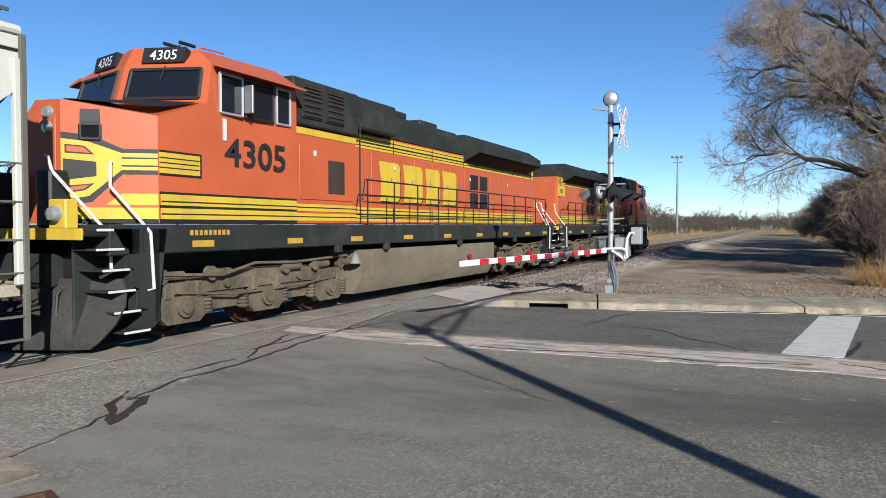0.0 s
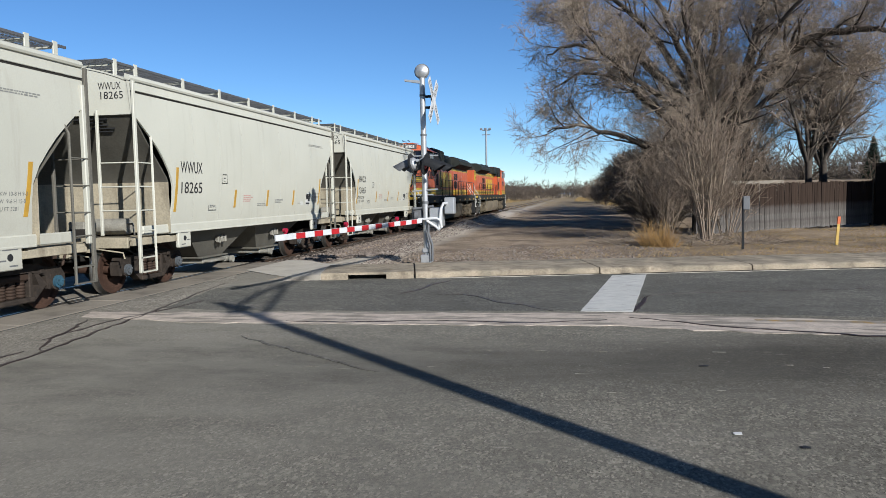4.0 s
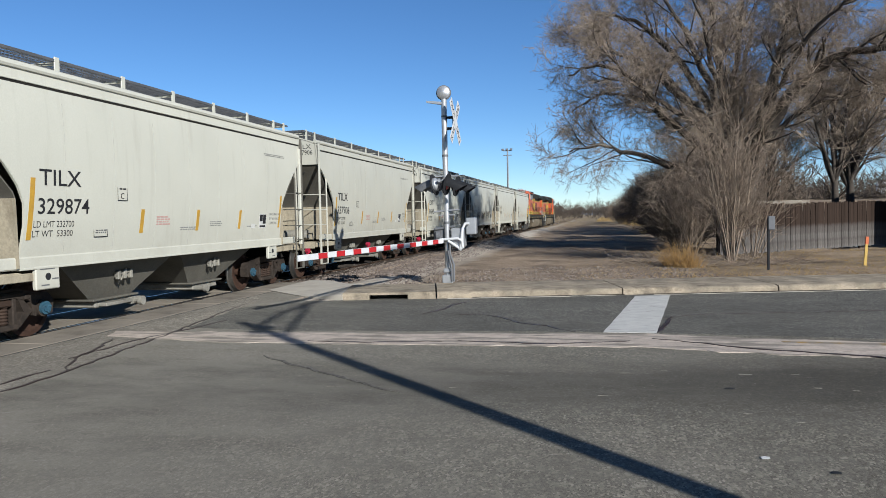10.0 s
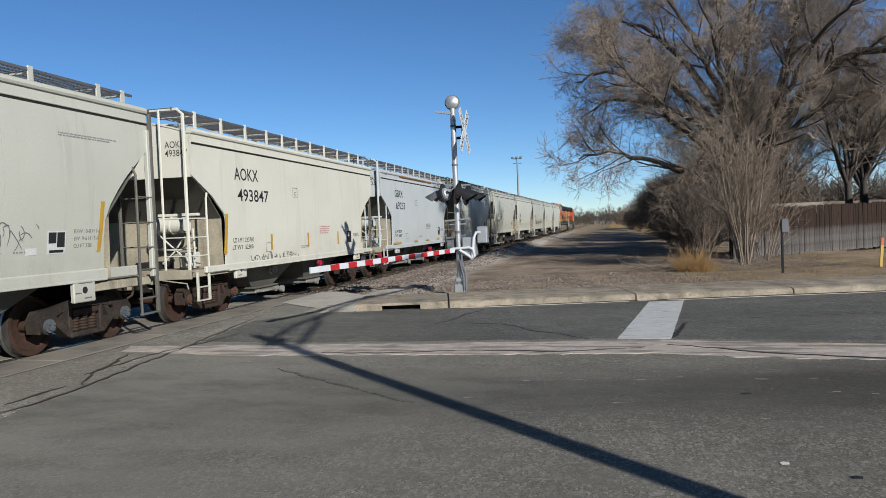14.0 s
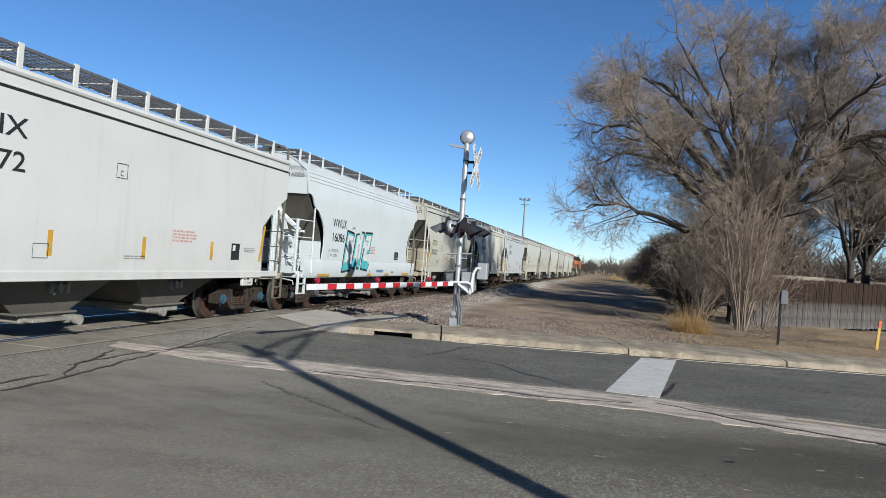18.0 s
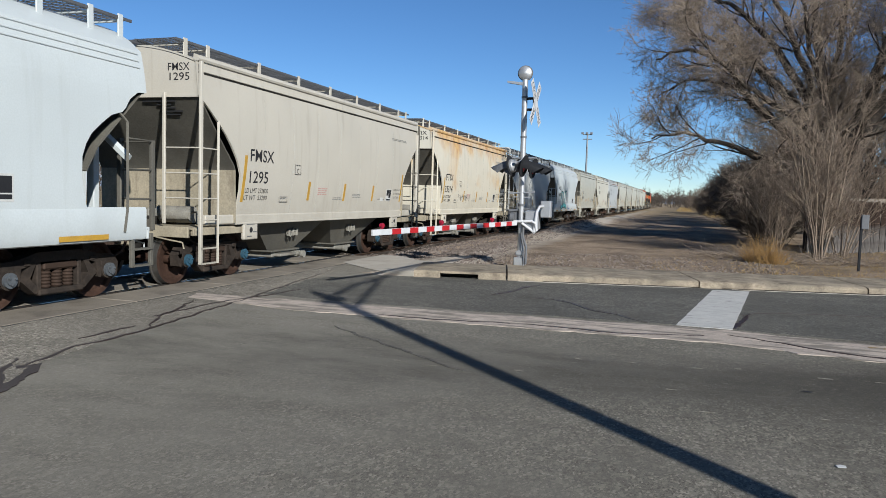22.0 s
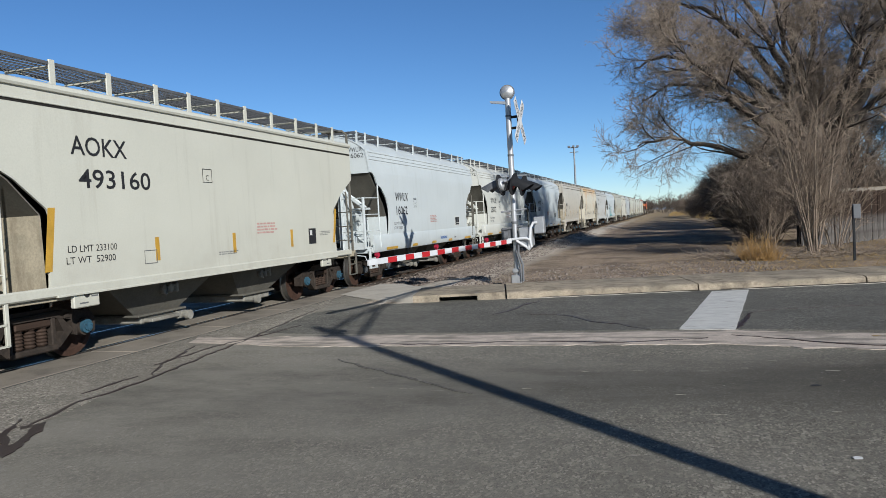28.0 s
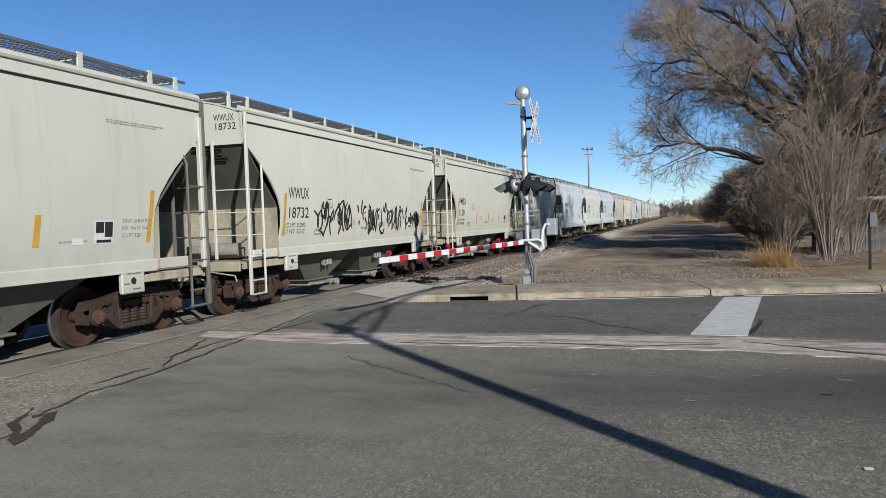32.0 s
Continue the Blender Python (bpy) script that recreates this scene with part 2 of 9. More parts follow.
    # plants and the far side
    M["bark"] = surface("grey_brown_bark", (0.118, 0.098, 0.082), 0.5, 18, 1.5, 0.95, bump=0.8, bscale=25, bdist=0.02, stain=(0.22, 0.185, 0.15), amount=0.5, stretch=(3, 3, 0.5), sscale=3)
    M["twig"] = twigs("twig_bark", (0.51, 0.412, 0.322), (0.21, 0.167, 0.13))
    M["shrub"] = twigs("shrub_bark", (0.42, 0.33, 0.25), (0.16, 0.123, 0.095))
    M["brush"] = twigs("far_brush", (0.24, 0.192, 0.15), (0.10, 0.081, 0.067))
    M["straw"] = twigs("dry_straw", (0.66, 0.46, 0.20), (0.36, 0.24, 0.10))
    M["broom"] = twigs("rusty_straw", (0.64, 0.40, 0.15), (0.34, 0.20, 0.085))
    M["needle"] = twigs("conifer_needles", (0.045, 0.060, 0.042), (0.020, 0.030, 0.022))
    M["fence"] = fence_wood()
    M["roof"] = surface("dark_shingle", (0.055, 0.050, 0.048), 0.35, 20, 1.5, 0.9, bump=0.5, rand=0.2)
    M["siding"] = surface("dark_stained_siding", (0.030, 0.023, 0.020), 0.3, 18, 1.5, 0.85, bump=0.3, rand=0.15)
    M["house_wall"] = surface("tan_siding", (0.115, 0.09, 0.075), 0.2, 18, 1.5, 0.85, bump=0.2, rand=0.1)
    M["pale_wall"] = surface("pale_wall", (0.48, 0.43, 0.36), 0.15, 18, 1.0, 0.85, bump=0.2)
    M["white_metal"] = surface("white_enamel", (0.70, 0.71, 0.72), 0.1, 30, 2, 0.4, bump=0.05)
    M["galv"] = surface("galvanised_tube", (0.42, 0.43, 0.44), 0.2, 30, 3, 0.45, 0.7)
    M["pole_wood"] = surface("weathered_pole", (0.16, 0.12, 0.085), 0.4, 15, 1, 0.95, bump=0.6, stretch=(4, 4, 0.3), stain=(0.08, 0.06, 0.045))
    M["stake"] = surface("yellow_plastic_post", (0.55, 0.36, 0.08), 0.2, 30, 3, 0.5)
    M["orange_cap"] = surface("orange_plastic_cap", (0.62, 0.14, 0.04), 0.15, 30, 3, 0.5)
    M["iron"] = surface("rusty_iron_grate", (0.16, 0.085, 0.055), 0.35, 25, 3, 0.8, 0.3)
    M["hill"] = surface("far_hills", (0.20, 0.24, 0.31), 0.2, 0.05, 0.004, 0.95, bump=0)
    M["snow"] = surface("far_snow", (0.60, 0.66, 0.76), 0.1, 0.05, 0.01, 0.95, bump=0)
    M["chip"] = surface("white_scrap", (0.75, 0.75, 0.74), 0.1, 30, 3, 0.7)


def asphalt(name, col, sand=0.4, oil=True):
    """Worn asphalt: salt-and-pepper stone, bald patches, flecks, and oil darkening along the middle of the lane."""
    k = Nodes(name)
    v = k.coord()
    agg = k.n("TexVoronoi", {"Vector": k.coord((1, 0.7, 1)), "Scale": 62.0}).outputs["Color"]
    agg2 = k.n("TexVoronoi", {"Vector": k.coord((1, 0.7, 1)), "Scale": 32.0}).outputs["Color"]
    grain = k.noise(v, 120, 4, 0.75)
    mid = k.noise(v, 9, 6, 0.75)
    wear = k.noise(k.coord((0.45, 1.5, 1)), 0.6, 7, 0.66, 0.5)
    big = k.noise(v, 0.28, 4)
    a = k.mix(k.ramp(grain, [(0.36, 0.0), (0.64, 1.0)]), shade(col, 0.36), shade(col, 1.55))
    a = k.mix(k.ramp(agg, [(0.66, 0.0), (0.84, 0.9)]), a, shade(col, 2.5))
    a = k.mix(k.ramp(agg, [(0.14, 0.85), (0.26, 0.0)]), a, shade(col, 0.28))
    a = k.mix(k.ramp(agg2, [(0.80, 0.0), (0.93, 0.45)]), a, shade(col, 1.9))
    pit = k.n("TexVoronoi", {"Vector": k.coord((1.0, 0.65, 1)), "Scale": 33.0})
    a = k.mix(k.ramp(pit.outputs["Distance"], [(0.15, 1.0), (0.26, 0.0)]), a, shade(col, 0.22))
    a = k.mix(k.ramp(pit.outputs["Color"], [(0.72, 0.0), (0.82, 0.65)]), a, shade(col, 2.0))
    big_pit = k.n("TexVoronoi", {"Vector": k.coord((1.0, 0.7, 1)), "Scale": 10.5})
    a = k.mix(k.ramp(big_pit.outputs["Distance"], [(0.08, 0.7), (0.13, 0.0)]), a, shade(col, 0.25))
    a = k.mix(k.ramp(big_pit.outputs["Color"], [(0.78, 0.0), (0.90, 0.12)]), a, shade(col, 1.4))
    mott = k.noise(k.coord((0.9, 1.0, 1)), 1.7, 6, 0.7)
    a = k.mix(k.ramp(mott, [(0.36, 0.5), (0.52, 0.0)]), a, shade(col, 0.55))
    a = k.mix(k.ramp(mid, [(0.36, 0.45), (0.66, 0.0)]), a, shade(col, 0.58))
    a = k.mix(k.math("MULTIPLY", k.ramp(wear, [(0.45, 0.0), (0.70, 1.0)]), sand), a, shade((0.34, 0.31, 0.26), 1.0))
    a = k.mix(k.ramp(big, [(0.38, 0.40), (0.58, 0.0)]), a, shade(col, 0.60))
    if oil:
        s = k.n("SeparateXYZ", {"Vector": v})
        across = k.math("ADD", k.math("MULTIPLY", s.outputs[1], 0.974), k.math("MULTIPLY", s.outputs[0], -0.13))
        across = k.math("ADD", across, k.math("MULTIPLY", k.noise(k.coord((0.5, 1.2, 1)), 1.3, 5), 1.1))
        off = k.math("ABSOLUTE", k.math("SUBTRACT", across, 7.9))
        band = k.n("MapRange", {"Value": off, "From Min": 1.5, "From Max": 0.5}).outputs[0]
        spread = k.ramp(k.noise(k.coord((0.25, 1.0, 1)), 1.0, 5, 0.65), [(0.26, 0.25), (0.52, 0.95)])
        a = k.mix(k.math("MULTIPLY", band, spread), a, k.mix(0.80, a, shade(col, 0.30)))
        near = k.n("MapRange", {"Value": s.outputs[0], "From Min": 2.5, "From Max": -5.0}).outputs[0]
        dust = k.math("MULTIPLY", near, k.ramp(k.noise(k.coord((0.5, 1.0, 1)), 1.6, 6, 0.7), [(0.28, 0.18), (0.60, 0.75)]))
        a = k.mix(dust, a, k.mix(grain, (0.225, 0.209, 0.172), (0.45, 0.418, 0.354)))
    fleck = k.ramp(k.noise(k.coord((0.22, 2.6, 1)), 5.5, 6, 0.78), [(0.645, 0.0), (0.70, 0.75)])
    a = k.mix(fleck, a, (0.52, 0.48, 0.41))
    chipd = k.ramp(k.noise(k.coord((1.0, 0.7, 1)), 29, 4, 0.75), [(0.64, 0.0), (0.70, 0.45)])
    a = k.mix(chipd, a, (0.66, 0.61, 0.52))
    h = k.math("ADD", grain, k.math("MULTIPLY", agg, 0.6))
    k.bump(h, 0.75, 0.009)
    return k.done(a, 0.86)


def dirt():
    """Trodden soil, gravel and dead grass, by place: the lane, the verges and the far fields."""
    k = Nodes("soil")
    v = k.coord()
    g = k.noise(v, 45, 6, 0.75)
    m = k.noise(v, 1.5, 7, 0.7)
    rut = k.noise(k.coord((1.5, 0.10, 1)), 0.9, 6, 0.65)
    a = k.mix(k.ramp(g, [(0.36, 0.0), (0.64, 1.0)]), (0.125, 0.092, 0.064), (0.56, 0.425, 0.305))
    a = k.mix(k.ramp(m, [(0.44, 0.0), (0.60, 0.75)]), a, k.mix(g, (0.20, 0.155, 0.112), (0.70, 0.55, 0.40)))
    a = k.mix(k.ramp(k.noise(v, 0.5, 5, 0.6), [(0.40, 0.6), (0.56, 0.0)]), a, (0.13, 0.098, 0.072))
    s = k.n("SeparateXYZ", {"Vector": v})
    x, y = s.outputs[0], s.outputs[1]
    # pale gravel tracks beside the rails
    lane = k.n("MapRange", {"Value": k.math("ABSOLUTE", k.math("ADD", x, 5.5)), "From Min": 1.3, "From Max": 0.5}).outputs[0]
    tracks = k.math("MULTIPLY", lane, k.ramp(rut, [(0.34, 0.3), (0.50, 1.0)]))
    a = k.mix(tracks, a, k.mix(g, (0.38, 0.33, 0.27), (0.82, 0.73, 0.61)))
    far = k.n("MapRange", {"Value": y, "From Min": 70.0, "From Max": 130.0}).outputs[0]
    side = k.n("MapRange", {"Value": x, "From Min": 2.5, "From Max": 5.0}).outputs[0]
    grass = k.math("MAXIMUM", k.math("MULTIPLY", far, k.ramp(k.noise(v, 0.12, 3), [(0.35, 0.2), (0.6, 1.0)])), k.math("MULTIPLY", side, k.ramp(k.noise(v, 0.8, 5), [(0.42, 0.0), (0.64, 0.35)])))
    left = k.n("MapRange", {"Value": x, "From Min": -13.5, "From Max": -17.0}).outputs[0]
    grass = k.math("MAXIMUM", grass, k.math("MULTIPLY", left, 0.9))
    straw = k.mix(k.noise(v, 14, 5), (0.18, 0.135, 0.075), (0.48, 0.37, 0.21))
    a = k.mix(grass, a, straw)
    k.bump(k.math("ADD", g, k.math("MULTIPLY", m, 3.0)), 0.8, 0.03)
    return k.done(a, 0.95)


def stones():
    k = Nodes("ballast_stone")
    r = k.n("NewGeometry").outputs["Random Per Island"]
    g = k.noise(k.coord(), 40, 4)
    a = k.mix(r, (0.10, 0.078, 0.066), (0.34, 0.29, 0.25))
    a = k.mix(k.ramp(g, [(0.4, 0.0), (0.7, 0.5)]), a, (0.17, 0.13, 0.11))
    return k.done(a, 0.92)


def twigs(name, hi, lo):
    k = Nodes(name)
    r = k.n("NewGeometry").outputs["Random Per Island"]
    g = k.noise(k.coord(), 8, 3)
    a = k.mix(r, lo, hi)
    a = k.mix(k.ramp(g, [(0.4, 0.0), (0.65, 0.4)]), a, shade(lo, 0.8))
    return k.done(a, 0.9)


def fence_wood():
    k = Nodes("weathered_fence_board")
    v = k.coord()
    r = k.n("ObjectInfo").outputs["Random"]
    g = k.noise(k.coord((14, 14, 0.7)), 3, 6, 0.65)
    a = k.mix(g, (0.020, 0.013, 0.010), (0.070, 0.046, 0.034))
    z = k.n("SeparateXYZ", {"Vector": v}).outputs[2]
    edge = k.math("ADD", z, k.math("MULTIPLY", k.noise(k.coord((4, 4, 0.3)), 2.0, 4), -0.5))
    worn = k.n("MapRange", {"Value": edge, "From Min": 0.80, "From Max": 0.45}).outputs[0]
    grey = k.mix(g, (0.10, 0.095, 0.088), (0.52, 0.51, 0.49))
    worn = k.math("MULTIPLY", worn, k.ramp(k.noise(k.coord((0.9, 0.9, 0.6)), 0.8, 4), [(0.40, 0.05), (0.54, 1.0)]))
    a = k.mix(k.math("MULTIPLY", worn, 0.72), a, grey)
    a = k.mix(1.0, a, k.ramp(r, [(0.0, 0.7), (1.0, 1.0)]), "MULTIPLY")
    k.bump(g, 0.5, 0.004)
    return k.done(a, 0.9)


def glass(name, col):
    k = Nodes(name)
    m = k.done(col, 0.06)
    k.b.inputs["Specular IOR Level"].default_value = 0.6
    return m


mats()
# ---- mesh writing ----
def link_mesh(name, me, mat, parent=None, label=""):
    ob = new(name, me)
    if mat is not None and not me.materials:
        me.materials.append(mat)
    elif mat is not None and me.materials[0] is not mat:
        ob.material_slots[0].link = "OBJECT"
        ob.material_slots[0].material = mat
    if parent is not None:
        ob.parent = parent
    if label:
        ob["label"] = label
    return ob


class G:
    """Gathers boxes, tubes and sheets into one mesh."""
    def __init__(self):
        self.v, self.f = [], []

    def add(self, vs, fs):
        o = len(self.v)
        self.v.extend(vs)
        self.f.extend([tuple(i + o for i in f) for f in fs])
        return self

    def box(self, x0, x1, y0, y1, z0, z1, b=0.0):
        if x0 > x1: x0, x1 = x1, x0
        if y0 > y1: y0, y1 = y1, y0
        if z0 > z1: z0, z1 = z1, z0
        b = min(b, (x1 - x0) * 0.45, (y1 - y0) * 0.45, (z1 - z0) * 0.45)
        if b <= 0:
            vs = [(x, y, z) for x in (x0, x1) for y in (y0, y1) for z in (z0, z1)]
            fs = [(0, 1, 3, 2), (4, 6, 7, 5), (0, 4, 5, 1), (2, 3, 7, 6), (0, 2, 6, 4), (1, 5, 7, 3)]
            return self.add(vs, fs)
        lo, hi = (x0, y0, z0), (x1, y1, z1)
        vs, idx = [], {}
        for sx in (0, 1):
            for sy in (0, 1):
                for sz in (0, 1):
                    s = (sx, sy, sz)
                    for a in range(3):
                        p = [(hi[i] - b if s[i] else lo[i] + b) for i in range(3)]
                        p[a] = hi[a] if s[a] else lo[a]
                        idx[s, a] = len(vs)
                        vs.append(tuple(p))
        fs = []
        for a in range(3):
            u, w = (a + 1) % 3, (a + 2) % 3
            for s in (0, 1):
                q = []
                for su, sw in ((0, 0), (1, 0), (1, 1), (0, 1)):
                    c = [0, 0, 0]
                    c[a], c[u], c[w] = s, su, sw
                    q.append(idx[tuple(c), a])
                fs.append(tuple(q if s else q[::-1]))
        for a in range(3):
            u, w = (a + 1) % 3, (a + 2) % 3
            for su in (0, 1):
                for sw in (0, 1):
                    c0, c1 = [0, 0, 0], [0, 0, 0]
                    c0[a], c1[a] = 0, 1
                    c0[u] = c1[u] = su
                    c0[w] = c1[w] = sw
                    q = [idx[tuple(c0), u], idx[tuple(c1), u], idx[tuple(c1), w], idx[tuple(c0), w]]
                    fs.append(tuple(q if su != sw else q[::-1]))
        for s in [(a, c, d) for a in (0, 1) for c in (0, 1) for d in (0, 1)]:
            q = [idx[s, 0], idx[s, 1], idx[s, 2]]
            fs.append(tuple(q if sum(s) % 2 else q[::-1]))
        return self.add(vs, fs)

    def tube(self, pts, r, n=6, cap=True, r1=None):
        """A round bar along points; r1: the radius at the far end."""
        pts = [Vector(p) for p in pts]
        m = len(pts)
        vs, fs = [], []
        up = None
        for i, p in enumerate(pts):
            d = (pts[min(i + 1, m - 1)] - pts[max(i - 1, 0)]).normalized()
            if up is None:
                up = Vector((0, 0, 1)) if abs(d.z) < 0.9 else Vector((1, 0, 0))
            s = d.cross(up).normalized()
            up = s.cross(d).normalized()
            rr = r if r1 is None else r + (r1 - r) * i / (m - 1)
            for j in range(n):
                a = 2 * math.pi * (j + 0.5) / n
                vs.append(tuple(p + (s * math.cos(a) + up * math.sin(a)) * rr))
        for i in range(m - 1):
            for j in range(n):
                a, b = i * n + j, i * n + (j + 1) % n
                fs.append((a, a + n, b + n, b))
        if cap:
            fs.append(tuple(range(n)))
            fs.append(tuple(range((m - 1) * n, m * n))[::-1])
        return self.add(vs, fs)

    def prism(self, poly, axis, a0, a1):
        """A flat outline drawn out along an axis; the outline's two numbers are the other axes in order."""
        def at(p, q):
            c = list(p)
            c.insert(axis, q)
            return tuple(c)
        n = len(poly)
        vs = [at(p, a0) for p in poly] + [at(p, a1) for p in poly]
        fs = [tuple(range(n)), tuple(range(n, 2 * n))[::-1]]
        fs += [(i, i + n, (i + 1) % n + n, (i + 1) % n) for i in range(n)]
        return self.add(vs, fs)

    def disc(self, c, axis, r, depth, n=20, rin=0.0):
        """A wheel-like solid about an axis; c is its middle."""
        rings = [(r, -depth / 2), (r, depth / 2)]
        if rin:
            rings += [(rin, depth / 2), (rin, -depth / 2)]
        vs, fs = [], []
        u, w = (axis + 1) % 3, (axis + 2) % 3
        for rr, d in rings:
            for j in range(n):
                a = 2 * math.pi * j / n
                p = list(c)
                p[axis] += d
                p[u] += rr * math.cos(a)
                p[w] += rr * math.sin(a)
                vs.append(tuple(p))
        m = len(rings)
        for i in range(m if rin else 1):
            for j in range(n):
                a, b = i * n + j, i * n + (j + 1) % n
                c2, d2 = ((i + 1) % m) * n + j, ((i + 1) % m) * n + (j + 1) % n
                fs.append((a, b, d2, c2))
        if not rin:
            fs += [tuple(range(n))[::-1], tuple(range(n, 2 * n))]
        return self.add(vs, fs)

    def lathe(self, prof, c, axis, n=20):
        """Turns an outline of (radius, along) about an axis through c."""
        u, w = (axis + 1) % 3, (axis + 2) % 3
        vs, fs = [], []
        for rr, d in prof:
            for j in range(n):
                a = 2 * math.pi * j / n
                p = list(c)
                p[axis] += d
                p[u] += rr * math.cos(a)
                p[w] += rr * math.sin(a)
                vs.append(tuple(p))
        for i in range(len(prof) - 1):
            for j in range(n):
                a, b = i * n + j, i * n + (j + 1) % n
                fs.append((a, b, b + n, a + n))
        return self.add(vs, fs)

    def sheet(self, rows, thick=0.0, out=(1, 0, 0)):
        """A net of points, with a back at some depth along -out and a closed rim."""
        nr, nc = len(rows), len(rows[0])
        vs = [tuple(p) for r in rows for p in r]
        fs = [(i * nc + j, i * nc + j + 1, (i + 1) * nc + j + 1, (i + 1) * nc + j) for i in range(nr - 1) for j in range(nc - 1)]
        if thick:
            k = nr * nc
            vs += [tuple(p[a] - out[a] * thick for a in range(3)) for r in rows for p in r]
            fs += [tuple(i + k for i in f[::-1]) for f in fs]
            rim = [j for j in range(nc)] + [i * nc + nc - 1 for i in range(1, nr)] + [(nr - 1) * nc + j for j in range(nc - 2, -1, -1)] + [i * nc for i in range(nr - 2, 0, -1)]
            fs += [(rim[(i + 1) % len(rim)], rim[i], rim[i] + k, rim[(i + 1) % len(rim)] + k) for i in range(len(rim))]
        return self.add(vs, fs)

    def mirror_x(self):
        o = len(self.v)
        self.v += [(-x, y, z) for x, y, z in self.v]
        self.f += [tuple(i + o for i in f[::-1]) for f in list(self.f)]
        return self

    def mesh(self, name, smooth=35, fix=True):
        me = bpy.data.meshes.new(name)
        me.from_pydata(self.v, [], self.f)
        if fix:
            bm = bmesh.new()
            bm.from_mesh(me)
            bmesh.ops.recalc_face_normals(bm, faces=bm.faces)
            bm.to_mesh(me)
            bm.free()
        if smooth:
            me.polygons.foreach_set("use_smooth", [True] * len(me.polygons))
            me.set_sharp_from_angle(angle=radians(smooth))
        me.update()
        return me


CACHE = {}
def cached(key, make, smooth=35):
    """The mesh of that key, made once."""
    if key not in CACHE:
        g = make()
        CACHE[key] = g.mesh(str(key if isinstance(key, str) else key[0]), smooth)
    return CACHE[key]


SPLIT = {"livery_stripe", "livery_line", "sill_lug", "tank_strap", "mast_band", "air_tank", "grab_post", "roof_horn"}
def islands(g):
    """The loose pieces of a gathered mesh."""
    up = list(range(len(g.v)))
    def root(i):
        while up[i] != i:
            up[i] = up[up[i]]
            i = up[i]
        return i
    for f in g.f:
        for j in f[1:]:
            up[root(f[0])] = root(j)
    sets = {}
    for f in g.f:
        sets.setdefault(root(f[0]), []).append(f)
    out = []
    for fs in sets.values():
        ids = sorted({i for f in fs for i in f})
        back = {i: n for n, i in enumerate(ids)}
        out.append(G().add([g.v[i] for i in ids], [tuple(back[i] for i in f) for f in fs]))
    return out


def part(name, g, mat, parent, label="", smooth=35):
    if name in SPLIT and isinstance(g, G):
        for piece in islands(g):
            ob = link_mesh(name, piece.mesh(name, smooth), mat, parent, label)
        return ob
    return link_mesh(name, g.mesh(name, smooth) if isinstance(g, G) else g, mat, parent, label)


def shared(name, key, make, mat, parent, label="", at=None):
    ob = link_mesh(name, cached(key, make), mat, parent, label)
    if at is not None:
        ob.matrix_basis = at
    return ob


def thing(name, label, category, group="", at=None):
    e = new(name)
    e.empty_display_size = 0.2
    tagged(e, label, category, group)
    if at is not None:
        e.matrix_basis = at
    return e


LETTERS = {}
def letters(s, size, bold=0.0):
    """Flat letters of the built-in font: points (along, up) and faces, with the left foot at 0, 0."""
    key = (s, bold)
    if key not in LETTERS:
        cu = bpy.data.curves.new("letters", "FONT")
        cu.body, cu.size, cu.resolution_u = s, 1.0, 3
        cu.offset = bold
        ob = bpy.data.objects.new("letters", cu)
        me = bpy.data.meshes.new_from_object(ob)
        LETTERS[key] = ([(p.co.x, p.co.y) for p in me.vertices], [tuple(p.vertices) for p in me.polygons])
        bpy.data.objects.remove(ob)
        bpy.data.meshes.remove(me)
        bpy.data.curves.remove(cu)
    vs, fs = LETTERS[key]
    return [(a * size, b * size) for a, b in vs], fs
# ---- ground, road, track ----
TX = -9.52                      # middle of the track
RAIL_TOP = 0.0
def kerb_y(x): return 15.8 + 0.232 * x
RD = Vector((0.974, 0.226, 0))  # the road's way along its kerb


def smooth_step(a, b, v):
    t = max(0.0, min(1.0, (v - a) / (b - a)))
    return t * t * (3 - 2 * t)


def bend(y):
    """How far the line swings off its first course."""
    return 1.15 * smooth_step(12, 150, y)


